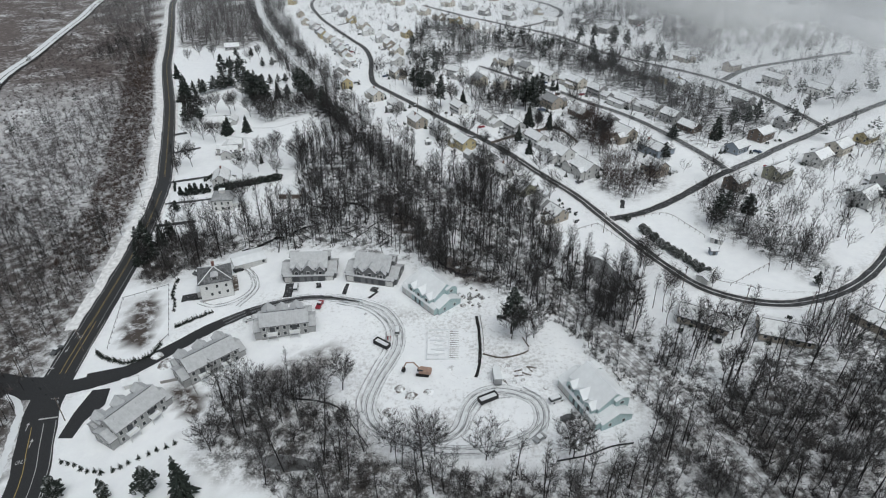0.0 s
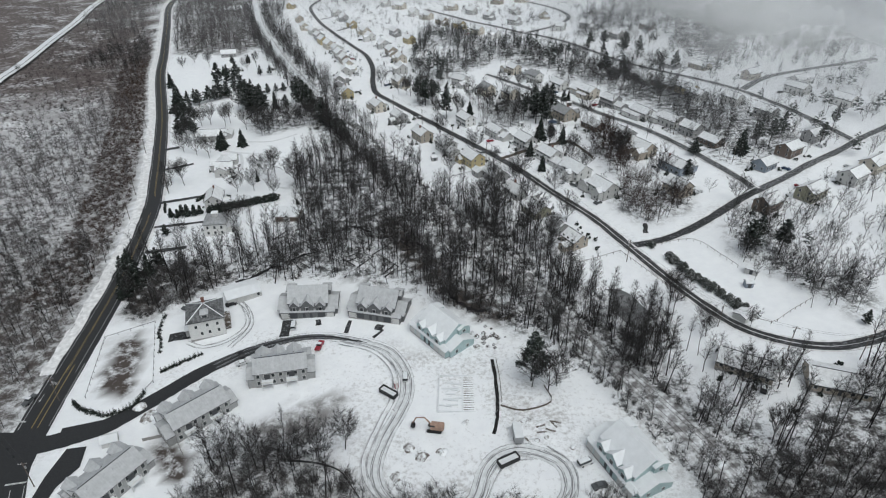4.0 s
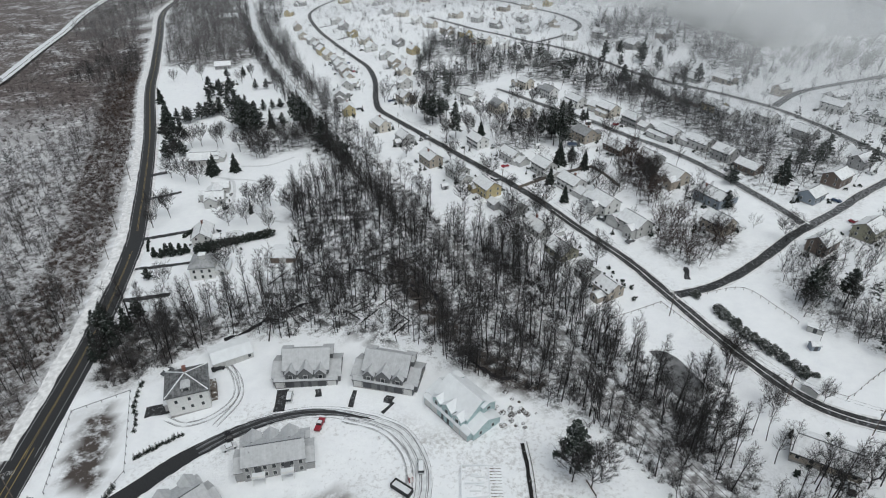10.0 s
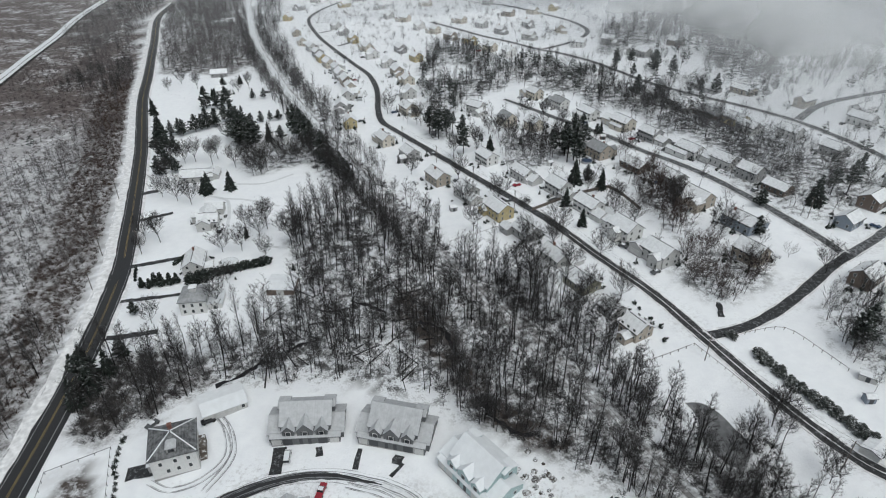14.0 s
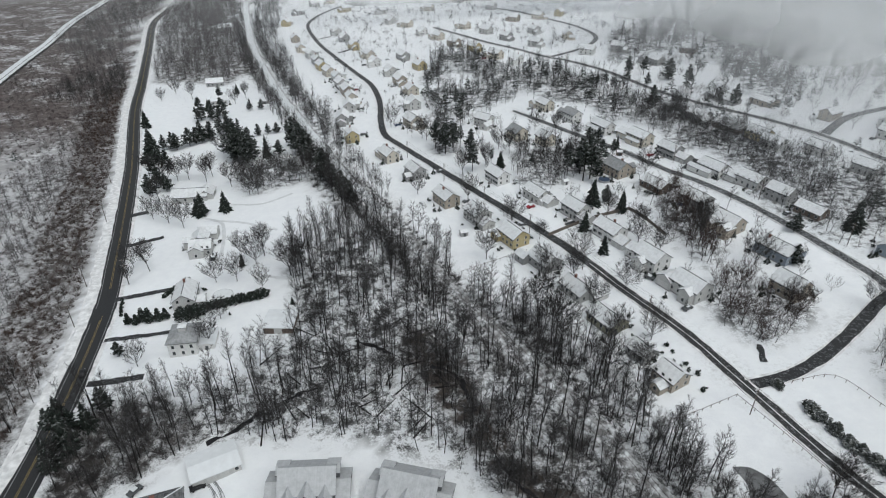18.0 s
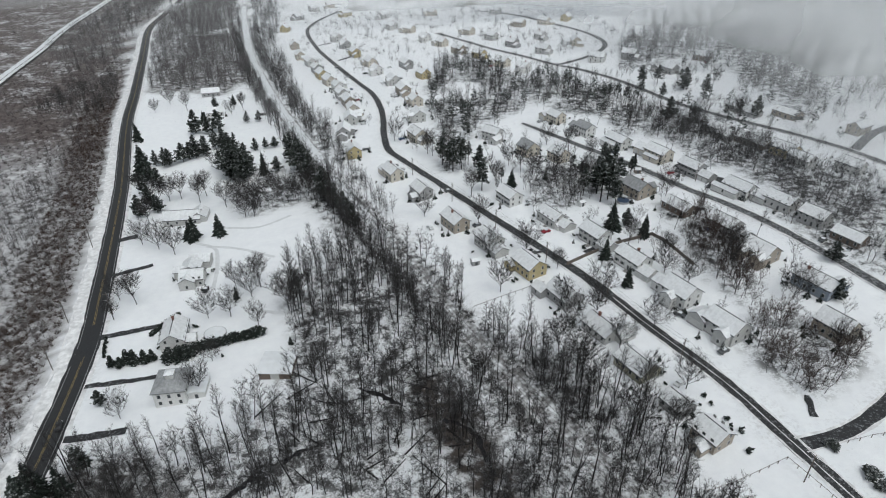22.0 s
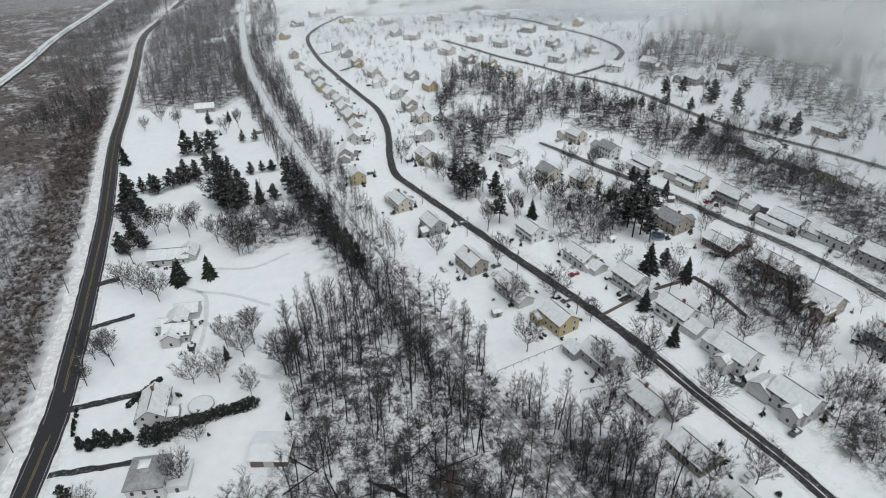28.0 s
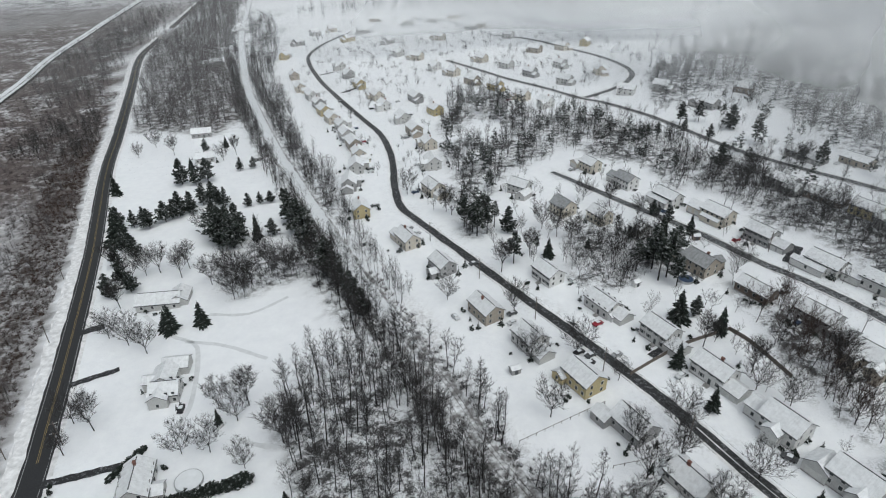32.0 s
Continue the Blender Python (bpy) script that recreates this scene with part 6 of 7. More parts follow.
def old_house():
    """A tall square house on a slope, with a hipped slate roof and a dormer above the front."""
    h = thing("farmhouse", on(-93.5, 208.0, 19.6, 0), "tall white house with a dark hipped slate roof and dormer", "house")
    part("wall", Solid().box(-6.2, 6.2, -6.2, 6.2, 0.6, 8.2), SIDING["white"], h)
    part("foundation", Solid().box(-6.25, 6.25, -6.25, 6.25, -1.5, 0.6), CONCRETE, h)
    part("roof", hip_roof(12.6, 12.4, 8.2, 3.4), ROOF_DARK, h, "hip roof of dark slate with melting snow")
    for sx, sy in ((-1, -1), (1, -1), (1, 1), (-1, 1)):
        part("hip_cap", Solid().rod((sx * 6.5, sy * 6.4, 8.62), (sx * 0.2, sy * 0.2, 11.9), 0.2, 0.2, 5), FRESH_SNOW, h, "line of snow along the hip")
    d = part("dormer", Solid().box(-1.3, 1.3, -5.4, -1.5, 8.7, 10.4), SIDING["grey"], h)
    part("dormer_roof", hip_roof(2.6, 3.9, 10.4, 0.8, 0.25, 0.16), ROOF_FROST, d, at=pose(0, -3.4, 0))
    part("dormer_window", Solid().box(-.8, .8, -5.48, -5.38, 9.0, 10.1), GLASS, d)
    for u, z in ((-3.6, 5.4), (0.4, 5.6), (-2.0, 2.2), (0.8, 2.4), (4.0, 2.5), (3.9, 5.5)):
        window(h, u, -6.21, z, 0, 0.9, 1.3)
    for v in (-3.5, 0, 3.5):
        for z in (1.6, 4.8):
            window(h, 6.21, v, z, 90, 0.9, 1.4)
            window(h, -6.21, v, z, -90, 0.9, 1.4)
            window(h, v, 6.21, z, 180, 0.9, 1.4)
    part("chimney", Solid().box(-.5, .5, 1.0, 2.0, 10.2, 13.0).box(-.62, .62, .88, 2.12, 13.0, 13.25), BRICK, h)
    part("side_stair", Solid().box(6.3, 8.2, -1, 4, -1, 3.4).box(6.3, 8.2, -2.2, -1, -1, 2.3).box(6.3, 8.2, -3.4, -2.2, -1, 1.2), DARKWOOD, h, "dark timber stair tower")
    part("porch", Solid().box(-8.0, -6.3, -2.5, 2.5, -1, 2.6), SIDING["grey"], h)
    part("porch_roof", Solid().box(-8.3, -6.2, -2.8, 2.8, 2.6, 2.85), FRESH_SNOW, h)
    g = thing("garage_building", on(-86.5, 229, 29, 0), "long low garage with a smooth snow-covered roof", "garage")
    block(g, "main", 13.5, 10, 0, 2.8, 0.9, pose(0, 0, 0), "pale", FRESH_SNOW)
    for u in (-5, -1.5, 2):
        door(g, u, -5.01, 0.1, 0, 2.6, 2.2, True)
    window(g, 5.5, -5.01, 1.2)


old_house()


def villa():
    h = thing("farmhouse", on(-114.5, 285, 8, 0), "white farmhouse with a cupola on a bare grey roof", "house")
    part("wall", Solid().box(-5, 5, -5.5, 5.5, -0.6, 6.0), SIDING["white"], h)
    part("roof", hip_roof(10, 11, 6.0, 2.4), ROOF_BARE, h, "low grey hip roof with patches of snow")
    part("cupola", Solid().box(-1.3, 1.3, -1.3, 1.3, 7.6, 9.6), SIDING["white"], h)
    part("cupola_roof", hip_roof(2.6, 2.6, 9.6, 0.9, 0.3, 0.2), ROOF_WHITE, h)
    for u in (-3.2, 0, 3.2):
        for z in (0.9, 3.7):
            window(h, u, -5.51, z, 0, 1.0, 1.5)
            window(h, u, 5.51, z, 180, 1.0, 1.5)
            window(h, 5.01, u, z, 90, 1.0, 1.5)
            window(h, -5.01, u, z, -90, 1.0, 1.5)
    block(h, "annex", 9, 5.5, 0.0, 3.0, 0.5, pose(7.8, 1.0, 0, 0, 0, 90), "white", FRESH_SNOW)
    door(h, 7.8, -3.52, 0.1, 0, 1, 2.1)
    b = thing("barn", on(-81.5, 295, -1, 0), "weathered flat-roofed barn with a snow-laden roof at the wood's edge", "barn")
    block(b, "main", 11, 10.5, 0, 2.9, 0.8, pose(0, 0, 0), "brown", FRESH_SNOW, 0.5)
    door(b, 0, -5.26, 0.1, 0, 3, 2.3, True)


villa()


# ---------------------------------------------------------------- vehicles and machines
PAINT = {n: plain(n + "_car_paint", c, 0.35, 0.1, 0.12) for n, c in {"white": (0.62, 0.63, 0.64), "black": (0.02, 0.02, 0.022), "red": (0.30, 0.03, 0.045), "silver": (0.34, 0.35, 0.36), "grey": (0.10, 0.105, 0.11), "blue": (0.05, 0.08, 0.14)}.items()}
PROFILES = {"car": ((-2.2, .45), (-2.25, .8), (-2.1, 1.0), (-1.5, 1.05), (-0.85, 1.5), (0.75, 1.5), (1.35, 1.02), (2.1, .9), (2.25, .6), (2.2, .4)),
            "van": ((-2.5, .45), (-2.5, 1.9), (-2.3, 2.05), (1.0, 2.05), (1.7, 1.25), (2.4, 1.1), (2.55, .7), (2.5, .4)),
            "pickup": ((-2.7, .5), (-2.7, 1.1), (-0.7, 1.1), (-0.6, 1.75), (0.6, 1.75), (1.2, 1.15), (2.5, 1.05), (2.65, .7), (2.6, .45))}
CARS = {}


def vehicle(kind, x, y, rot, paint, label, snow=True, group=""):
    c = thing("pickup" if kind == "pickup" else "van" if kind == "van" else "car", on(x, y, rot, 0.12), label, "vehicle", group)
    if kind not in CARS:
        pr = PROFILES[kind]
        n = len(pr)
        wide = 0.92
        s = Solid()
        vs = []
        for sg in (-1, 1):
            for px, pz in pr:
                vs.append((px, sg * (wide - (0.16 if pz > 1.15 else 0)), pz))
        s.add(vs, [tuple(range(n - 1, -1, -1)), tuple(range(n, 2 * n))] + [(i, (i + 1) % n, n + (i + 1) % n, n + i) for i in range(n)])
        top = max(p[1] for p in pr)
        roof_x = [p[0] for p in pr if p[1] == top]
        g = Solid().box(min(roof_x) - 0.25, max(roof_x) + 0.30, -0.86, 0.86, 1.08, top - 0.12)
        sn = Solid().box(min(roof_x), max(roof_x), -0.72, 0.72, top - 0.01, top + 0.07)
        w = Solid().rod((0, -0.12, 0), (0, 0.12, 0), 0.34, 0.34, 10)
        hl = Solid().box(-.06, .06, -.18, .18, -.09, .09)
        CARS[kind] = (s, g.mesh("glazing", GLASS), sn.mesh("roof_snow", FRESH_SNOW), w.mesh("wheel", RUBBER), hl.mesh("headlight", TRIM), pr)
    s, g, sn, w, hl, pr = CARS[kind]
    part("body", s, PAINT[paint], c)
    part("glazing", g, (), c)
    if snow:
        part("roof_snow", sn, (), c, "patch of snow on the roof")
    for wx in (-1.4, 1.45):
        for wy in (-0.82, 0.82):
            part("wheel", w, (), c, at=pose(wx, wy, 0.34))
    for wy in (-0.65, 0.65):
        part("headlight", hl, (), c, at=pose(max(p[0] for p in pr) - 0.02, wy, 0.72))
    return c


vehicle("pickup", -48.6, 194.6, 80, "red", "red pickup with snow on its roof parked by the lane")
vehicle("van", 36.4, 141, 25, "white", "white van parked beside the unfinished duplex")
vehicle("car", 29.2, 125.8, 40, "silver", "silver estate car dusted with snow on the site")
vehicle("car", 38.7, 133.2, 18, "grey", "dark grey car parked in the snow", False)
vehicle("van", -16.8, 178.6, 92, "white", "white van driving in the slushy tracks")
vehicle("pickup", -142.5, 172.5, 258, "grey", "grey pickup waiting at the stop line")
vehicle("van", -60.5, 206.5, 95, "white", "white van parked in a driveway by the duplex")
vehicle("car", -74.5, 186.8, 30, "white", "snow-covered white car parked at the kerb")
vehicle("car", -76, 191, 120, "black", "black car parked at the kerb", False)
vehicle("car", -106.8, 221.5, 60, "grey", "grey car parked behind the old house")
vehicle("car", -89, 222, 30, "black", "black car parked by the garage", False)
vehicle("car", -147.5, 272, 112, "black", "black car driving on the main road", False)
for i, (x, y, r, p) in enumerate(((13.7, 364, 30, "black"), (17.4, 362, 30, "grey"), (-30, 390, 120, "white"), (26.5, 361.5, 30, "silver"), (-74, 467, 100, "white"), (-52, 469, 30, "silver"), (55, 344.5, -60, "white"),
                                  (-21, 430, 30, "grey"), (132, 398, 40, "silver"), (50, 366, -60, "black"), (47, 364, -60, "white"), (118, 333, 30, "white"), (96, 374, 30, "blue"), (-8, 384, 30, "white"), (63, 313, -40, "grey"), (-122, 712, 30, "grey"),
                                  (-108, 676, 30, "white"), (-60, 660, 30, "grey"), (-72, 700, 30, "white"), (20, 411, -60, "white"), (33, 393, -60, "grey"), (106, 300, 30, "silver"), (160, 372, 30, "white"), (142, 390, 30, "grey"), )):
    vehicle("car", x, y, r, p, f"{p} car with snow on its roof in a driveway", True, "parked cars of the neighbourhood")


def excavator(x, y, rot):
    e = thing("excavator", on(x, y, rot, 0.1), "dusty orange tracked excavator with its bucket on the ground", "excavator")
    orange = plain("faded_orange_paint", (0.34, 0.23, 0.18), 0.6, 0, 0.3, 1.0)
    for sg in (-1, 1):
        pts = [(-2.0, 0.1), (-2.3, 0.5), (-2.0, 0.95), (2.0, 0.95), (2.3, 0.5), (2.0, 0.1)]
        n = len(pts)
        part("track", Solid().add([(px, sg * 1.2 - .3, pz) for px, pz in pts] + [(px, sg * 1.2 + .3, pz) for px, pz in pts], [tuple(range(n)), tuple(range(2 * n - 1, n - 1, -1))] + [(i, n + i, n + (i + 1) % n, (i + 1) % n) for i in range(n)]), RUBBER, e)
    part("carbody", Solid().box(-1.2, 1.2, -0.95, 0.95, 0.45, 1.15), BLACK, e)
    part("house", Solid().prism([(-2.6, -1.3), (1.2, -1.3), (1.2, 1.3), (-2.6, 1.3), (-2.9, 0.8), (-2.9, -0.8)], 1.2, 2.3), orange, e, "counterweight and engine cover")
    cab = part("cab", Solid().box(-0.3, 1.4, 0.25, 1.25, 2.3, 3.2), orange, e)
    part("cab_glass", Solid().box(-0.15, 1.46, 0.2, 1.3, 2.5, 3.05), GLASS, cab)
    part("boom", Solid().rod((1.0, -0.2, 1.9), (3.2, -0.2, 4.6), 0.32, 0.28, 4).rod((3.2, -0.2, 4.6), (5.6, -0.2, 4.2), 0.28, 0.22, 4), orange, e)
    part("stick", Solid().rod((5.6, -0.2, 4.4), (6.9, -0.2, 1.6), 0.22, 0.16, 4), orange, e)
    part("ram", Solid().rod((1.4, -0.2, 2.6), (3.0, -0.2, 4.1), 0.09, 0.09, 6), STEEL, e)
    part("bucket", Solid().add([(6.4, -.8, 1.6), (7.3, -.8, 1.5), (7.5, -.8, 0.6), (6.7, -.8, 0.1), (6.1, -.8, 0.5), (6.4, .4, 1.6), (7.3, .4, 1.5), (7.5, .4, 0.6), (6.7, .4, 0.1), (6.1, .4, 0.5)],
                               [(0, 1, 2, 3, 4), (9, 8, 7, 6, 5), (0, 5, 6, 1), (1, 6, 7, 2), (2, 7, 8, 3), (3, 8, 9, 4)]), BLACK, e)


excavator(-6.5, 155.5, 172)


def dumpster(x, y, rot, L, label):
    d = thing("dumpster", on(x, y, rot, 0.1), label, "dumpster", "roll-off dumpsters")
    for sg in (-1, 1):
        part("side", Solid().box(-L / 2, L / 2, sg * 1.2 - .06, sg * 1.2 + .06, 0.15, 1.75), BLACK, d)
        part("end", Solid().box(sg * L / 2 - .06, sg * L / 2 + .06, -1.14, 1.14, 0.15, 1.75), BLACK, d)
        for k in range(5):
            u = -L / 2 + L * (k + 0.5) / 5
            part("rib", Solid().box(u - .07, u + .07, sg * 1.33 - .07, sg * 1.33 + .07, 0.15, 1.7), BLACK, d)
    part("floor", Solid().box(-L / 2, L / 2, -1.14, 1.14, 0.1, 0.3), BLACK, d)
    part("load", Solid().box(-L / 2 + .1, L / 2 - .1, -1.1, 1.1, 0.3, 1.0), FRESH_SNOW, d, "rubbish under snow")


dumpster(-21.9, 171.4, -35, 6.2, "black steel dumpster half full of snow")
dumpster(14.8, 142.6, 28, 6.4, "black steel dumpster with building rubbish under snow")
bx = thing("site_container", on(18.2, 151.5, 4, 0), "grey box trailer with snow on its roof", "trailer")
part("box", Solid().box(-1.25, 1.25, -3, 3, 0.7, 3.1), STEEL, bx)
part("roof_snow", Solid().box(-1.25, 1.25, -3, 3, 3.1, 3.3), FRESH_SNOW, bx)
part("chassis", Solid().box(-.9, .9, -3, 3.2, 0.45, 0.7), BLACK, bx)
part("tow_bar", Solid().rod((0, 3.1, .55), (0, 4.6, .5), 0.07), BLACK, bx)
for sg in (-1, 1):
    for v in (-1.6, -0.7):
        part("wheel", Solid().rod((sg * 1.0, v, 0.4), (sg * 1.25, v, 0.4), 0.42, 0.42, 10), RUBBER, bx)
pt = thing("portable_toilet", on(-19.6, 174.4, 20, 0), "small red portable toilet cabin with a pale roof", "toilet cabin")
part("cabin", Solid().box(-.6, .6, -.6, .6, 0, 2.2), PAINT["red"], pt)
part("roof", Solid().box(-.65, .65, -.65, .65, 2.2, 2.4), TRIM, pt)
part("door", Solid().box(-.4, .4, -.64, -.6, 0.1, 2.0), TRIM, pt)
ks = thing("mailbox_shelter", on(-105.9, 153.5, 20, 0), "small white shelter with a snowy gable roof", "shelter")
block(ks, "main", 4.4, 3.2, 0, 2.2, 1.2, pose(0, 0, 0), "white", FRESH_SNOW, 0.4)

# foundation with floor joists, open under the snow
fd = thing("house_foundation", on(2.2, 170.5, -1, 0.0), "concrete house foundation with floor timbers under snow", "foundation")
for y0, y1, x0, x1 in ((-8.2, -7.9, -7.8, 7.8), (7.9, 8.2, -7.8, 7.8), (-7.9, 7.9, -7.8, -7.5), (-7.9, 7.9, 7.5, 7.8), (-7.9, 7.9, -0.15, 0.15)):
    part("foundation_wall", Solid().box(x0, x1, y0, y1, -0.6, 0.26), FRESH_SNOW, fd)
for k in range(15):
    part("joist", Solid().box(0.4, 7.4, -7.4 + k * 1.02, -7.25 + k * 1.02, 0.1, 0.24), DARKWOOD, fd)
for k in range(9):
    part("plank", Solid().box(-6.6 + (k % 3) * 1.2, -2.2 + (k % 4) * 0.6, -6.8 + k * 1.5, -6.3 + k * 1.5, 0.02, 0.16, 0, pose(0, 0, 0, 0, 0, (k * 37) % 23 - 11)), FRESH_SNOW, fd)

# tyre tracks in the snow
tr = Solid()
LANE_IN = curve([(-84, 186), (-73, 194), (-60, 199), (-46, 200), (-32, 197)], 2.0)
rr = random.Random(5)
for o, w in ((-1.4, .15), (-0.9, .07), (0.6, .15), (1.1, .07), (2.2, .06), (-2.4, .05)):
    ribbon(tr, LANE_IN + LANE[1:], o - w, o + w, 0.155 + 0.004 * rr.random(), 0, 0.10, int(o * 10) + 40)
for pts in ([(-42, 197), (-30, 193), (-22, 184), (-20, 172), (-24, 158), (-27, 143), (-21, 132), (-8, 126)], [(-88, 226), (-82, 218), (-79, 208), (-84, 200), (-92, 197), (-99, 200)], [(-86, 224), (-80.5, 217), (-77.5, 207), (-82, 196)], [(27, 127), (32, 133), (32, 141), (26, 147)], [(-3, 126), (6, 129), (9.5, 136), (14, 143), (22, 144)]):
    ln = curve(pts, 2)
    for o, w in ((-0.95, .10), (-0.62, .05), (0.70, .10), (1.02, .05)):
        ribbon(tr, ln, o - w, o + w, 0.145, 0, 0.06, 9)
tagged(new("tyre_tracks", tr.mesh("tyre_tracks", TRACK)), "dark slushy tyre tracks across the snowy site", "tyre tracks", kind="structure")
fp = Solid()
for pts in ([(-162, 405), (-145, 390), (-132.6, 383), (-126.6, 369), (-122, 348), (-123, 338)], [(-137, 385), (-120, 381), (-101, 371.5)], [(-133.5, 403), (-116, 402), (-102, 413)], [(-100, 331), (-88, 328), (-80, 333)]):
    ribbon(fp, curve(pts, 3), -0.9, 0.9, 0.10, 0, 0.15, 3)
tagged(new("trodden_path", fp.mesh("trodden_path", plain("trodden_snow", (0.66, 0.675, 0.69), 0.8, 0, 0.12, 0.5))), "shallow trodden path through garden snow", "path", kind="structure")


# ---------------------------------------------------------------- fences, poles, hedges, shrubs
def fence(name, pts, label, h=1.2, gap=2.6, panel=True, mat=None):
    mat = mat or DARKWOOD
    f = thing(name, pose(0, 0, 0), label, "fence")
    ln = curve(pts, gap) if len(pts) > 2 else curve([pts[0], tuple((a + b) / 2 for a, b in zip(*pts)), pts[1]], gap)
    post = Solid().box(-.07, .07, -.07, .07, -0.2, h + 0.1).mesh("post", mat)
    for i, p in enumerate(ln):
        part("post", post, (), f, at=on(p.x, p.y))
        if i + 1 < len(ln):
            q = ln[i + 1]
            d = (q - p)
            a = math.degrees(math.atan2(d.y, d.x))
            s = Solid().add([(0, -.03, 0.08), (d.length, -.03, 0.08 + gz(q.x, q.y) - gz(p.x, p.y)), (d.length, -.03, h + gz(q.x, q.y) - gz(p.x, p.y)), (0, -.03, h),
                             (0, .03, 0.08), (d.length, .03, 0.08 + gz(q.x, q.y) - gz(p.x, p.y)), (d.length, .03, h + gz(q.x, q.y) - gz(p.x, p.y)), (0, .03, h)] if panel else
                            [(0, -.03, h - .15), (d.length, -.03, h - .15 + gz(q.x, q.y) - gz(p.x, p.y)), (d.length, -.03, h + gz(q.x, q.y) - gz(p.x, p.y)), (0, -.03, h),
                             (0, .03, h - .15), (d.length, .03, h - .15 + gz(q.x, q.y) - gz(p.x, p.y)), (d.length, .03, h + gz(q.x, q.y) - gz(p.x, p.y)), (0, .03, h)],
                            [(0, 1, 2, 3), (7, 6, 5, 4), (0, 4, 5, 1), (1, 5, 6, 2), (2, 6, 7, 3), (3, 7, 4, 0)])
            part("panel" if panel else "rail", s, mat, f, at=on(p.x, p.y, a))
    return f


fence("garden_fence", [(28.4, 351), (40, 358.5), (52.3, 365.5), (69.9, 372)], "brown board fence between snowy gardens", 1.8)
fence("garden_fence", [(69.9, 372), (74.3, 363.5), (79.3, 345.3)], "brown board fence at the back of a garden", 1.8)
fence("paddock_fence", [(-12, 324), (2, 331), (17, 338.5)], "grey rail fence round a snowy paddock", 1.2, 3, False)
fence("paddock_fence", [(13.6, 313), (25.7, 316), (21.8, 323)], "grey rail fence at the foot of a garden", 1.2, 3, False)
fence("field_fence", [(106.7, 199), (111.6, 196), (121, 202), (131.5, 208.6)], "thin rail fence along a snowy lot", 1.2, 3, False)
fence("lot_fence", [(90, 252), (104, 253.4), (110.6, 241), (114.2, 232)], "thin rail fence along the lot", 1.3, 3, False)
fence("field_fence", [(38.7, 236), (53, 240), (71, 247.4)], "thin wire fence across the white field", 1.2, 3, False)
fence("field_fence", [(71, 247.4), (78, 232), (84, 217.4)], "thin wire fence beside the street", 1.2, 3, False)
for a, b in zip([(-123.7, 173.1), (-132.0, 204.3), (-116.1, 212.7), (-103.2, 179.3)], [(-132.0, 204.3), (-116.1, 212.7), (-103.2, 179.3), (-105.4, 172.1)]):
    fence("basin_fence", [a, b], "dark low rail fence round the retention basin", 1.1, 3, False, SHUTTER)
fence("silt_fence", [(-49, 144.3), (-40.7, 143.5), (-33.6, 141), (-29.6, 136), (-24.7, 129), (-22, 125)], "black silt fence along the foot of the site", 0.9, 2, True, BLACK)
fence("silt_fence", [(33, 117.5), (42, 119.2), (49.3, 122), (56, 123)], "black silt fence below the turning circle", 0.8, 2, True, BLACK)
fence("silt_fence", [(14.3, 164.2), (21, 161.8), (30.2, 165), (29, 172)], "grey silt fence round a group of trees", 0.8, 2, True, DARKWOOD)
fence("retaining_wall", [(-95.9, 153.6), (-87.4, 154.8), (-81.1, 147.5)], "low retaining wall behind the row houses", 1.3, 2, True, CONCRETE)
dt = strip("ditch", [(curve([(12.8, 186), (13.4, 176), (13.3, 166.5), (12.6, 158), (11.2, 153)], 1.5), -0.6, 0.5, 0.16, 0, 0.15)], (BARK,), "open trench with dark earth beside the foundation", "trench")
fence("retaining_wall", [(14.2, 186), (14.8, 176), (14.7, 166)], "rough stone edge of the trench", 0.7, 1.5, True, DARKWOOD)


def utility_pole(x, y, rot, h=10.5):
    u = thing("utility_pole", on(x, y, rot, 0), "weathered wooden utility pole with a crossarm", "pole", "utility poles")
    part("post", Solid().rod((0, 0, -.3), (0, 0, h), 0.17, 0.12, 7), DARKWOOD, u)
    part("crossarm", Solid().box(-1.2, 1.2, -.07, .07, h - .8, h - .65), DARKWOOD, u)
    for k in (-1.05, 0, 1.05):
        part("insulator", Solid().rod((k, 0, h - .65), (k, 0, h - .4), 0.06, 0.05, 6), TRIM, u)
    part("transformer", Solid().rod((0.35, 0, h - 2.6), (0.35, 0, h - 1.7), 0.24, 0.24, 8), STEEL, u)
    return u


poles = [(93, 195.8, 120), (110.9, 182, 160), (131.3, 176.4, 190), (83, 214, 110), (72, 240, 115), (55, 288, 120), (38, 322, 120), (20, 354, 120), (1, 386, 120), (-19, 418, 120), (-41, 455, 115), (-132.5, 172.5, 10), (-121.2, 138.4, 10), (-148.5, 160, 10),
         (-156, 329, 20), (-174, 328, 20), (-193.5, 388, 20), (-214, 437, 20), (-158.6, 333.4, 20), (-165, 300, 15), (-240, 500, 20), (-266, 565, 20), (150, 330, 110), (133, 375, 115), (108, 425, 115)]
for i, (x, y, r) in enumerate(poles):
    utility_pole(x, y, r)
wires = thing("overhead_cables", pose(0, 0, 0), "thin black overhead cables sagging between the poles", "cable")
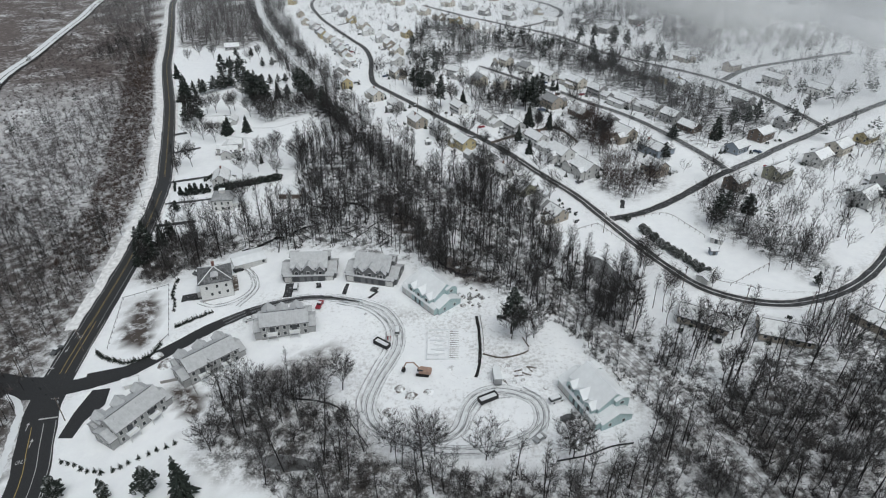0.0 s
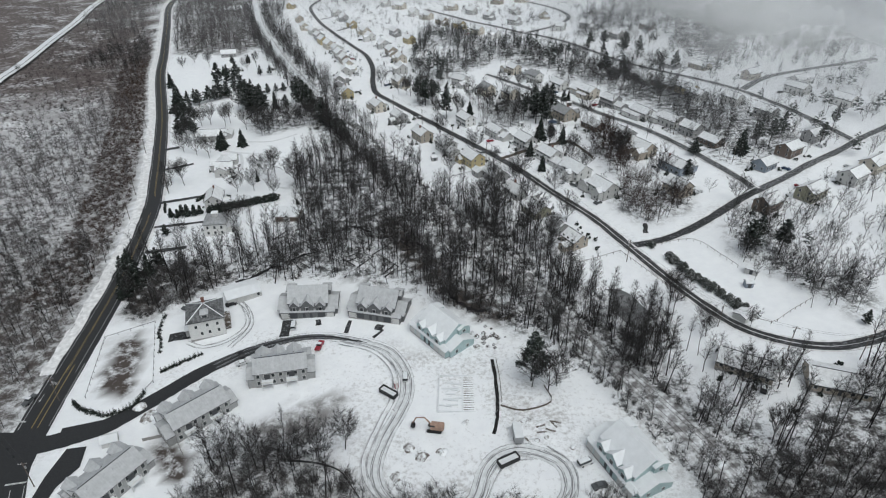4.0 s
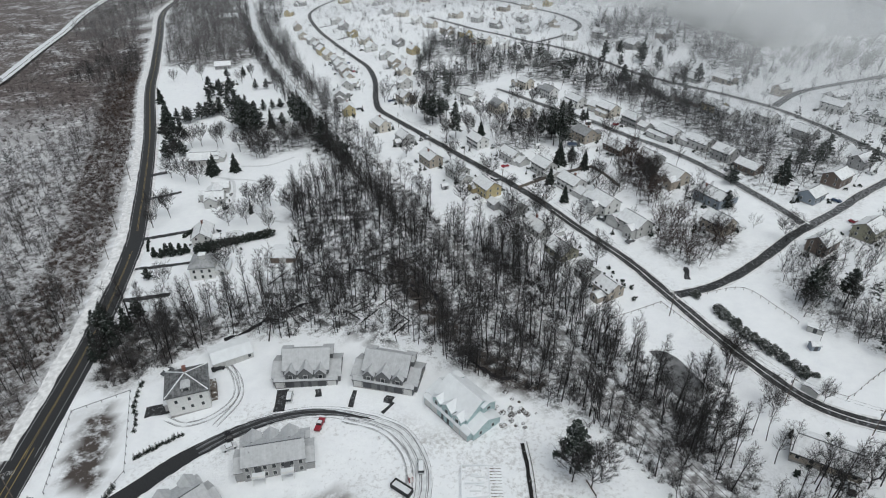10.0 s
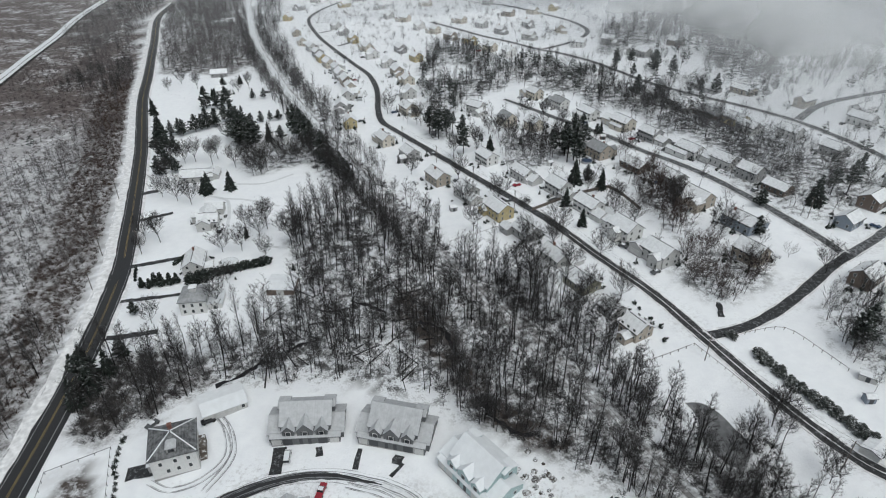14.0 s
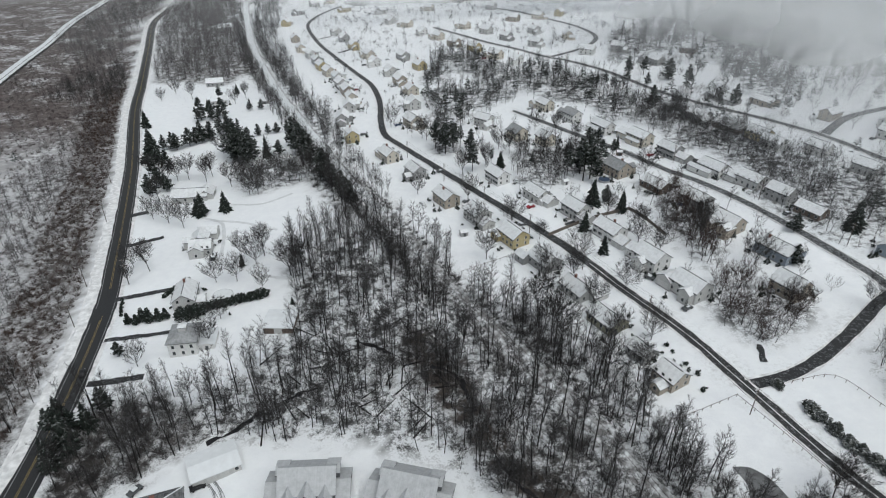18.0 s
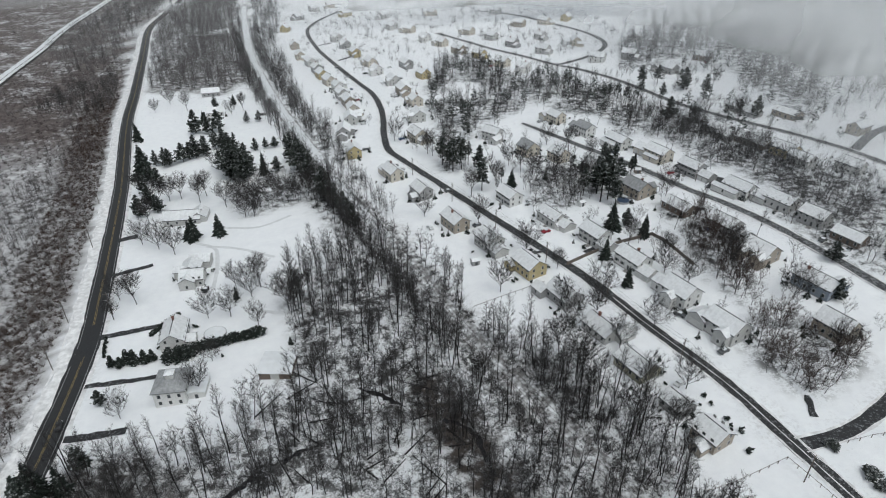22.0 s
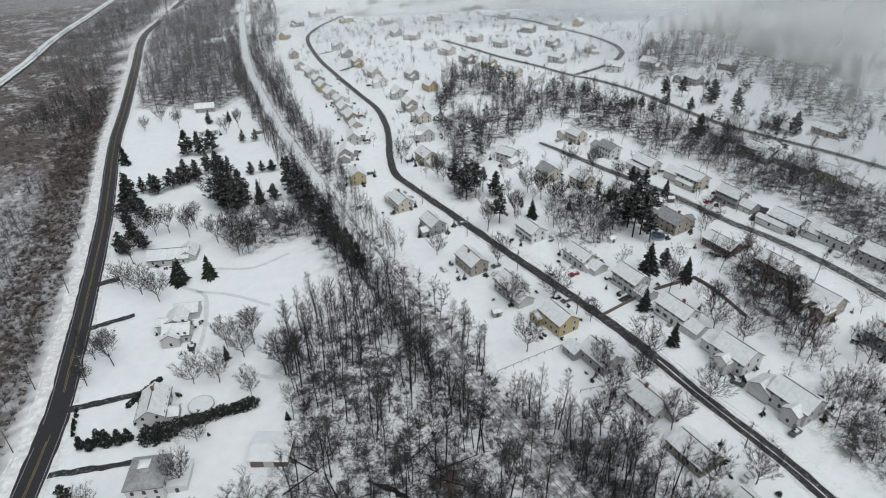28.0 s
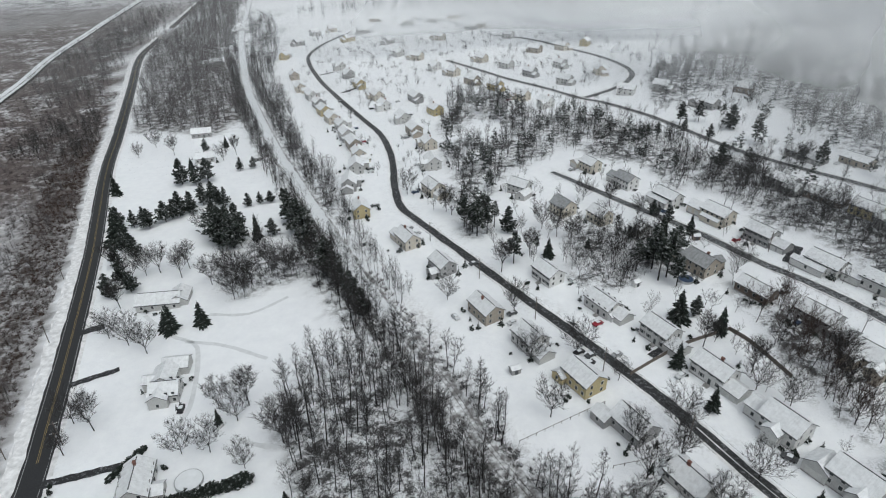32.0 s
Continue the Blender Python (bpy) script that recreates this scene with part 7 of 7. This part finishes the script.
for run in ((3, 4), (4, 5), (5, 6), (6, 7), (7, 8), (8, 9), (9, 10), (0, 3), (0, 1), (1, 2), (11, 12), (11, 13), (12, 13), (15, 16), (16, 17), (17, 20), (20, 21), (14, 18)):
    a, b = poles[run[0]], poles[run[1]]
    for o in (-0.9, 0.9):
        vs, fs = [], []
        for k in range(9):
            t = k / 8
            x, y = a[0] + (b[0] - a[0]) * t + o * 0.7, a[1] + (b[1] - a[1]) * t + o * 0.4
            z = gz(a[0], a[1]) * (1 - t) + gz(b[0], b[1]) * t + 9.9 - 1.4 * 4 * t * (1 - t) * 0.6
            vs += [(x - 0.02, y - 0.02, z), (x + 0.02, y + 0.02, z), (x, y, z + 0.035)]
            if k:
                n = 3 * k
                fs += [(n - 3 + q, n - 3 + (q + 1) % 3, n + (q + 1) % 3, n + q) for q in range(3)]
        s = Solid().add(vs, fs)
        part("cable", s, CABLE, wires)


def signal(x, y, z):
    g = thing("traffic_light", pose(x, y, z), "black traffic light hanging from a span cable", "traffic light", "traffic lights")
    part("housing", Solid().box(-.2, .2, -.15, .15, -1.0, 0), BLACK, g)
    for k in range(3):
        part("lens", Solid().rod((0, -.15, -.2 - .3 * k), (0, -.22, -.2 - .3 * k), 0.11, 0.11, 8), SHUTTER, g)


zc = gz(-134, 152) + 6.4
for k in (0.3, 0.42, 0.58, 0.7):
    signal(-148.5 + 27.3 * k, 160 - 21.6 * k, zc)

SHRUB = None
for pts, n, hh in (([(-127, 171), (-121, 167), (-113, 165), (-106.5, 167.5), (-104, 174)], 26, 1.9), ([(-102.7, 184.3), (-91.3, 193)], 16, 1.7), ([(-114, 217), (-111.5, 206), (-107, 195)], 11, 1.9), ([(-113, 121.5), (-98.9, 117.3), (-91.3, 121), (-86, 124.5), (-81, 127.5)], 15, 1.8)):
    ln = curve(pts, 0.5) if len(pts) > 2 else [Vector((pts[0][0] + (pts[1][0] - pts[0][0]) * k / 60, pts[0][1] + (pts[1][1] - pts[0][1]) * k / 60, 0)) for k in range(61)]
    for k in range(n):
        p = ln[int(k * (len(ln) - 1) / (n - 1))]
        m = on(p.x + random.uniform(-.3, .3), p.y + random.uniform(-.3, .3), k * 50) @ Matrix.Scale(hh / 10 * random.uniform(1.15, 1.6), 4) @ Matrix.Diagonal((1.3, 1.3, 1, 1))
        if SHRUB is None:
            SHRUB = thing("arborvitae", m, "small dark conical shrub planted in a row", "shrub", "rows of planted shrubs")
            part("crown", raw_mesh("crown", *fir_rows(81, 10, 3.0, 8, 8), NEEDLE), (), SHRUB)
            part("trunk", Solid().rod((0, 0, -.5), (0, 0, 4), 0.5, 0.3, 5), BARK, SHRUB)
        else:
            copy_thing(SHRUB, m).matrix_basis = m


def hedge(x0, y0, x1, y1, h, w, label, seed):
    rr = random.Random(seed)
    n = int(math.hypot(x1 - x0, y1 - y0) / 0.9)
    cs = []
    for k in range(n):
        t = k / (n - 1)
        for lvl in (0.3, 0.65):
            cs.append((x0 + (x1 - x0) * t + rr.gauss(0, .3), y0 + (y1 - y0) * t + rr.gauss(0, .3), gz(x0 + (x1 - x0) * t, y0 + (y1 - y0) * t) + h * lvl * rr.uniform(.85, 1.15), w * rr.uniform(.45, .65)))
    me = raw_mesh("hedge", *clump_rows(seed, cs, 0.55, 34), NEEDLE)
    return tagged(new("hedge", me), label, "hedge")


hedge(-124.6, 303.6, -92.5, 315, 3.4, 3.2, "long dark evergreen hedge dusted with snow", 91)
hedge(-123, 302, -116, 304, 4.6, 5, "broad dark yew bushes beside the house", 92)
hedge(-136, 318, -130, 330, 1.2, 1.5, "low shrubs along the house wall", 95)

YEW = None
for k, (x, y, hh) in enumerate(((-143.5, 300.5, 5.5), (-140, 300, 5), (-138.6, 302.5, 6.2), (-135.5, 301.5, 6.8), (-132, 302, 6), (-129.5, 303, 5.2), (-152, 314, 2.6), (-151, 311, 2.8), (-150, 308.5, 2.6), (-149, 306, 2.4), (-153.4, 316.5, 2.2), (-104, 303, 1.6))):
    m = on(x, y, k * 61) @ Matrix.Diagonal((hh / 6 * (1 + 0.1 * (k % 3)), hh / 6, hh / 6, 1))
    if YEW is None:
        YEW = thing("yew", m, "dense dark conical yew dusted with snow", "shrub", "dark yews in the garden")
        part("crown", raw_mesh("crown", *clump_rows(97, [(0, 0, 1.1, 1.7), (0.6, 0.5, 1.4, 1.4), (-0.6, 0.3, 1.5, 1.4), (0, -0.5, 2.2, 1.4), (0.1, 0.1, 3.4, 1.1), (0, 0, 4.5, 0.8), (0, 0, 5.4, 0.4)], 0.42, 55), NEEDLE), (), YEW)
        part("trunk", Solid().rod((0, 0, -.3), (0, 0, 3), 0.16, 0.08, 6), BARK, YEW)
    else:
        copy_thing(YEW, m).matrix_basis = m
JUNIPER = None
for k, (x, y) in enumerate(((85, 251), (90, 241), (91, 236.5), (92.5, 232), (94, 228), (95.5, 224.5), (97, 221), (99, 217.5), (101, 214), (102.5, 210.5), (104, 207), (105.5, 203.5))):
    m = on(x, y, k * 77) @ Matrix.Diagonal((1.0 + 0.12 * (k % 3), 1.0 + 0.1 * ((k + 1) % 3), 0.9 + 0.1 * (k % 4), 1))
    if JUNIPER is None:
        JUNIPER = thing("juniper_bush", m, "broad grey-green juniper bush dusted with snow", "shrub", "row of junipers")
        part("crown", raw_mesh("crown", *clump_rows(96, [(0, 0, 1.3, 1.6), (1.2, 0.4, 1.0, 1.2), (-1.1, 0.6, 1.1, 1.3), (0.2, -1.2, 0.9, 1.2), (0, 0.1, 2.5, 1.0)], 0.40, 60), JUNIPER_LEAF), (), JUNIPER)
        part("trunk", Solid().rod((0, 0, -.3), (0, 0, 1.6), 0.16, 0.1, 6), BARK, JUNIPER)
    else:
        copy_thing(JUNIPER, m).matrix_basis = m
for x, y, r, label in ((65.9, 406.4, 3.2, "round swimming pool under a dark blue cover"), (-110.6, 315.9, 4.2, "round swimming pool covered with snow"), (102.5, 345, 4.0, "round swimming pool covered with snow")):
    p = thing("swimming_pool", on(x, y, 0, 0), label, "pool")
    part("rim", Solid().rod((0, 0, -.2), (0, 0, 1.1), r, r, 24), STEEL, p)
    part("cover", Solid().rod((0, 0, 1.1), (0, 0, 1.16), r - .25, r - .25, 24), PAINT["blue"] if "blue" in label else FRESH_SNOW, p)
for x, y, r, w, l, c in ((118, 228, -35, 5, 3.2, "pale"), (104, 200.5, 35, 7, 5, "white"), (98, 343, 20, 3, 2.4, "pale"), (-10, 356, 20, 3.4, 2.6, "grey"), (82, 440, 0, 3, 2.5, "brown"), (30, 383, 30, 3.4, 3, "white"), (113, 219, 0, 3, 2.4, "blue"), (-74, 455, 30, 3, 2.4, "grey"), (45, 405, 30, 3, 2.4, "white"), (-205, 600, 10, 5, 4, "grey"), (-160, 585, 10, 5, 4, "grey"), (-182, 510, 20, 5, 4, "brown")):
    g = thing("garden_shed", on(x, y, r, 0), f"small {c} garden shed with snow on its roof", "shed", "garden sheds")
    block(g, "main", w, l, 0, 2.1, 0.8, pose(0, 0, 0), c, ROOF_WHITE, 0.25)
    door(g, 0, -l / 2 - 0.01, 0.05, 0, 1.2, 1.8)

# rocks and heaps on the site
def heap(x, y, r, h, seed, mat, name, label):
    rr = random.Random(seed)
    vs, fs = [], []
    for i in range(5):
        for k in range(10):
            a = k * 0.628
            q = r * (1 - i / 4.3) * rr.uniform(0.8, 1.2)
            vs.append((math.cos(a) * q, math.sin(a) * q, -0.2 + (h + .2) * (i / 4) ** 0.8 * rr.uniform(.9, 1.1)))
    fs = [(i * 10 + k, i * 10 + (k + 1) % 10, (i + 1) * 10 + (k + 1) % 10, (i + 1) * 10 + k) for i in range(4) for k in range(10)] + [tuple(range(40, 50))]
    return tagged(new(name, Solid().add(vs, fs).mesh(name, mat)), label, "heap")


ROCK = snowy("brown_rock", (0.062, 0.052, 0.046), 0.40, 0.56, 0.6, 0.9, 0.4)
for i in range(26):
    a = random.random()
    o = heap(14 + random.gauss(0, 4.5), 195 + random.gauss(0, 3.5), 1, random.uniform(.4, 1.3), 200 + i, ROCK, "boulder", "brown boulder partly covered with snow")
    o.matrix_basis = on(12 + random.gauss(0, 4.5), 198 + random.gauss(0, 3.2), random.uniform(0, 360)) @ Matrix.Scale(random.uniform(.5, 1.3), 4)
for i, (x, y, r, h) in enumerate(((-14, 149, 2.2, .9), (-10, 146, 2.6, .8), (-4, 147, 2, .7), (-17, 139, 2, .8), (24, 150, 1.2, .5), (27, 151, 1.0, .5), (-20, 164, 1.0, .6), (34, 147, 1.1, .7), (-30, 190, .9, .6), (3, 158, 1.6, .5), (-103, 168, 2.6, 1.4), (-98, 163.5, 3.2, 1.2), (8, 193, 1.5, .8), (22, 158, 2, .5))):
    o = heap(x, y, r, h, 300 + i, snowy("spoil", (0.13, 0.11, 0.1), 0.40, 0.56, 0.5, 0.9, 0.3) if i == 0 else bpy.data.materials["spoil"], "earth_mound", "low heap of earth under patchy snow")
    o.matrix_basis = on(x, y)
for i in range(14):
    x, y = 16 + random.uniform(0, 16), 153 + random.uniform(-4, 6)
    lb = thing("timber_stack", on(x, y, random.uniform(0, 180), 0), "loose building timber lying in the snow", "timber", "loose timber on the site")
    for k in range(2):
        part("plank", Solid().box(-1.6, 1.6, k * .35 - .1, k * .35 + .12, 0, 0.14), DARKWOOD if i % 2 else FRESH_SNOW, lb)
# fallen logs in the wood
for i in range(34):
    rr = random.Random(700 + i)
    x, y = rr.uniform(-82, -10), rr.uniform(240, 300)
    a, L = rr.uniform(0, 3.14), rr.uniform(6, 15)
    lg = tagged(new("fallen_log", Solid().rod((-L / 2, 0, .25), (L / 2, 0, .4), 0.28, 0.12, 6).mesh("fallen_log", BARK)), "fallen tree trunk lying in the wood", "log", "fallen logs")
    lg.matrix_basis = on(x, y, math.degrees(a))

# trees dotted through the gardens
TOWN = [(-60, 520), (-20, 452), (18, 405), (50, 350), (80, 290), (100, 262), (160, 300), (230, 350), (300, 420), (300, 620), (230, 660), (150, 640), (100, 640), (60, 600), (0, 540)]
grove("garden_trees", "leafless trees dotted through the gardens", scatter(TOWN, 165, 20, [(sx, sy, 8) for sx, sy, _ in SPOTS], 6), KINDS_MID, 20, (BARK, TWIG), 0.45, 0.85)
FARQ = [(-200, 980), (-180, 800), (-90, 560), (-60, 520), (0, 560), (60, 640), (100, 650), (160, 700), (150, 900), (60, 1100), (-150, 1120)]
grove("far_garden_trees", "small leafless trees in the far gardens", scatter(FARQ, 190, 21, [(sx, sy, 8) for sx, sy, _ in SPOTS], 6), KINDS_SMALL, 21, (BARK, TWIG), 0.5, 1.0)
PINE_KIND = [(v, f, np.zeros(len(f), int)) for v, f in (boughs(66, pine_rows(66, 3.2, 0.2, 24), 7), boughs(67, pine_rows(67, 2.6, 0.35, 20), 7), boughs(68, pine_rows(68, 3.6, 0.12, 26), 7))]
grove("pine_grove", "dark pines in a dense grove behind the gardens", scatter(TOWN_WOODS[0], 170, 22, SPOTS, 5), PINE_KIND, 22, (NEEDLE_PINE,), 0.8, 1.5)
grove("hillside_pines", "dark pines scattered on the foggy hillside", scatter([(110, 560), (150, 480), (190, 400), (200, 300), (330, 400), (380, 640), (200, 700)], 520, 23, SPOTS, 6), PINE_KIND, 23, (NEEDLE_PINE,), 0.7, 1.4)
grove("hillside_wood", "leafless wood in fog above the upper street", scatter([(215, 560), (190, 620), (130, 700), (170, 820), (420, 900), (520, 600), (380, 480), (270, 500)], 105, 24, SPOTS, 8), KINDS_FAR, 24, (BARK, TWIG), 0.6, 1.1)
grove("lone_marsh_pines", "dark pines scattered over the marsh", scatter([(-200, 260), (-250, 440), (-330, 640), (-420, 640), (-330, 300)], 2600, 25, (), 14), PINE_KIND, 25, (NEEDLE,), 0.6, 1.3)

# dark bushes at the houses
rr = np.random.default_rng(31)
bx, by = [], []
for o in scene.objects:
    if o.name.split(".")[0] == "house" and o.parent is None and o.location.y < 640:
        for k in range(6):
            a, q = rr.uniform(0, 6.283), rr.uniform(6.5, 11)
            bx.append(o.location.x + math.cos(a) * q)
            by.append(o.location.y + math.sin(a) * q)
bx, by = np.array(bx), np.array(by)
for ln in ROADS + [RAIL]:
    ok = away(bx, by, ln) > 4.5
    bx, by = bx[ok], by[ok]
BUSH_KIND = [(v, f, np.zeros(len(f), int)) for v, f in (clump_rows(401, [(0, 0, .5, .7), (.5, .2, .4, .6)], 0.38, 9), clump_rows(402, [(0, 0, .7, .8)], 0.42, 12), fir_rows(403, 3.2, 0.9, 7, 7))]
grove("garden_shrubs", "small dark evergreen shrubs along the house walls", (bx, by), BUSH_KIND, 32, (NEEDLE,), 0.7, 1.5)
# cars before the houses
k = 0
for o in [o for o in scene.objects if o.name.split(".")[0] == "house" and o.parent is None and o.location.y < 720]:
    k += 1
    if k % 2:
        c = ("white", "grey", "black", "silver", "white", "blue", "red")[k // 2 % 7]
        p = o.matrix_basis @ Vector((6.5 if k % 4 == 1 else -6.0, -8.5, 0))
        ax, ay = np.array([p.x]), np.array([p.y])
        if min(float(away(ax, ay, ln)[0]) for ln in ROADS) > 4.0:
            vehicle("car", p.x, p.y, math.degrees(o.matrix_basis.to_euler().z) + 90, c, f"{c} car with snow on its roof in a driveway", True, "parked cars of the neighbourhood")

# scrub on both banks of the railway
for off, seed in ((6.0, 51), (-6.0, 52), (9.0, 53)):
    rr = np.random.default_rng(seed)
    vx, vy = [], []
    for a, c in zip(RAIL[:-1], RAIL[1:]):
        if 90 < a.y < 430:
            d = (c - a).normalized()
            for k in range(5):
                p = a.lerp(c, rr.uniform(0, 1)) + Vector((d.y, -d.x, 0)) * (off + rr.normal(0, 1.3))
                vx.append(p.x)
                vy.append(p.y)
    grove("bank_scrub", "low bare scrub on the railway bank", (np.array(vx), np.array(vy)), BRUSHES, seed, (BRUSH,), 0.5, 1.0)

# trees along both banks of the railway
for lo, hi, y0, y1, per, seed in ((4.8, 15.0, 320, 900, 3, 61), (-15.0, -4.8, 400, 900, 3, 62)):
    rr = np.random.default_rng(seed)
    vx, vy = [], []
    for a, c in zip(RAIL[:-1], RAIL[1:]):
        if y0 < a.y < y1:
            d = (c - a).normalized()
            for k in range(per):
                p = a.lerp(c, rr.uniform(0, 1)) + Vector((-d.y, d.x, 0)) * -rr.uniform(lo, hi)
                vx.append(p.x)
                vy.append(p.y)
    grove("bank_trees", "leafless trees lining the railway bank", (np.array(vx), np.array(vy)), KINDS_FAR, seed, (BARK, TWIG), 0.45, 0.85)
grove("hollow_wood", "scattered leafless trees round the lots by the cross street", scatter([(110, 235), (118, 205), (150, 198), (200, 226), (262, 318), (226, 336), (180, 302), (140, 270)], 85, 63, [(sx, sy, 9) for sx, sy, _ in SPOTS], 6), KINDS_MID, 63, (BARK, TWIG), 0.6, 1.05)
grove("hollow_pines", "dark pines standing among the lots", scatter([(112, 236), (124, 216), (140, 212), (150, 240), (136, 268)], 170, 64, [(sx, sy, 8) for sx, sy, _ in SPOTS], 6), PINE_KIND, 64, (NEEDLE_PINE,), 1.0, 1.6)
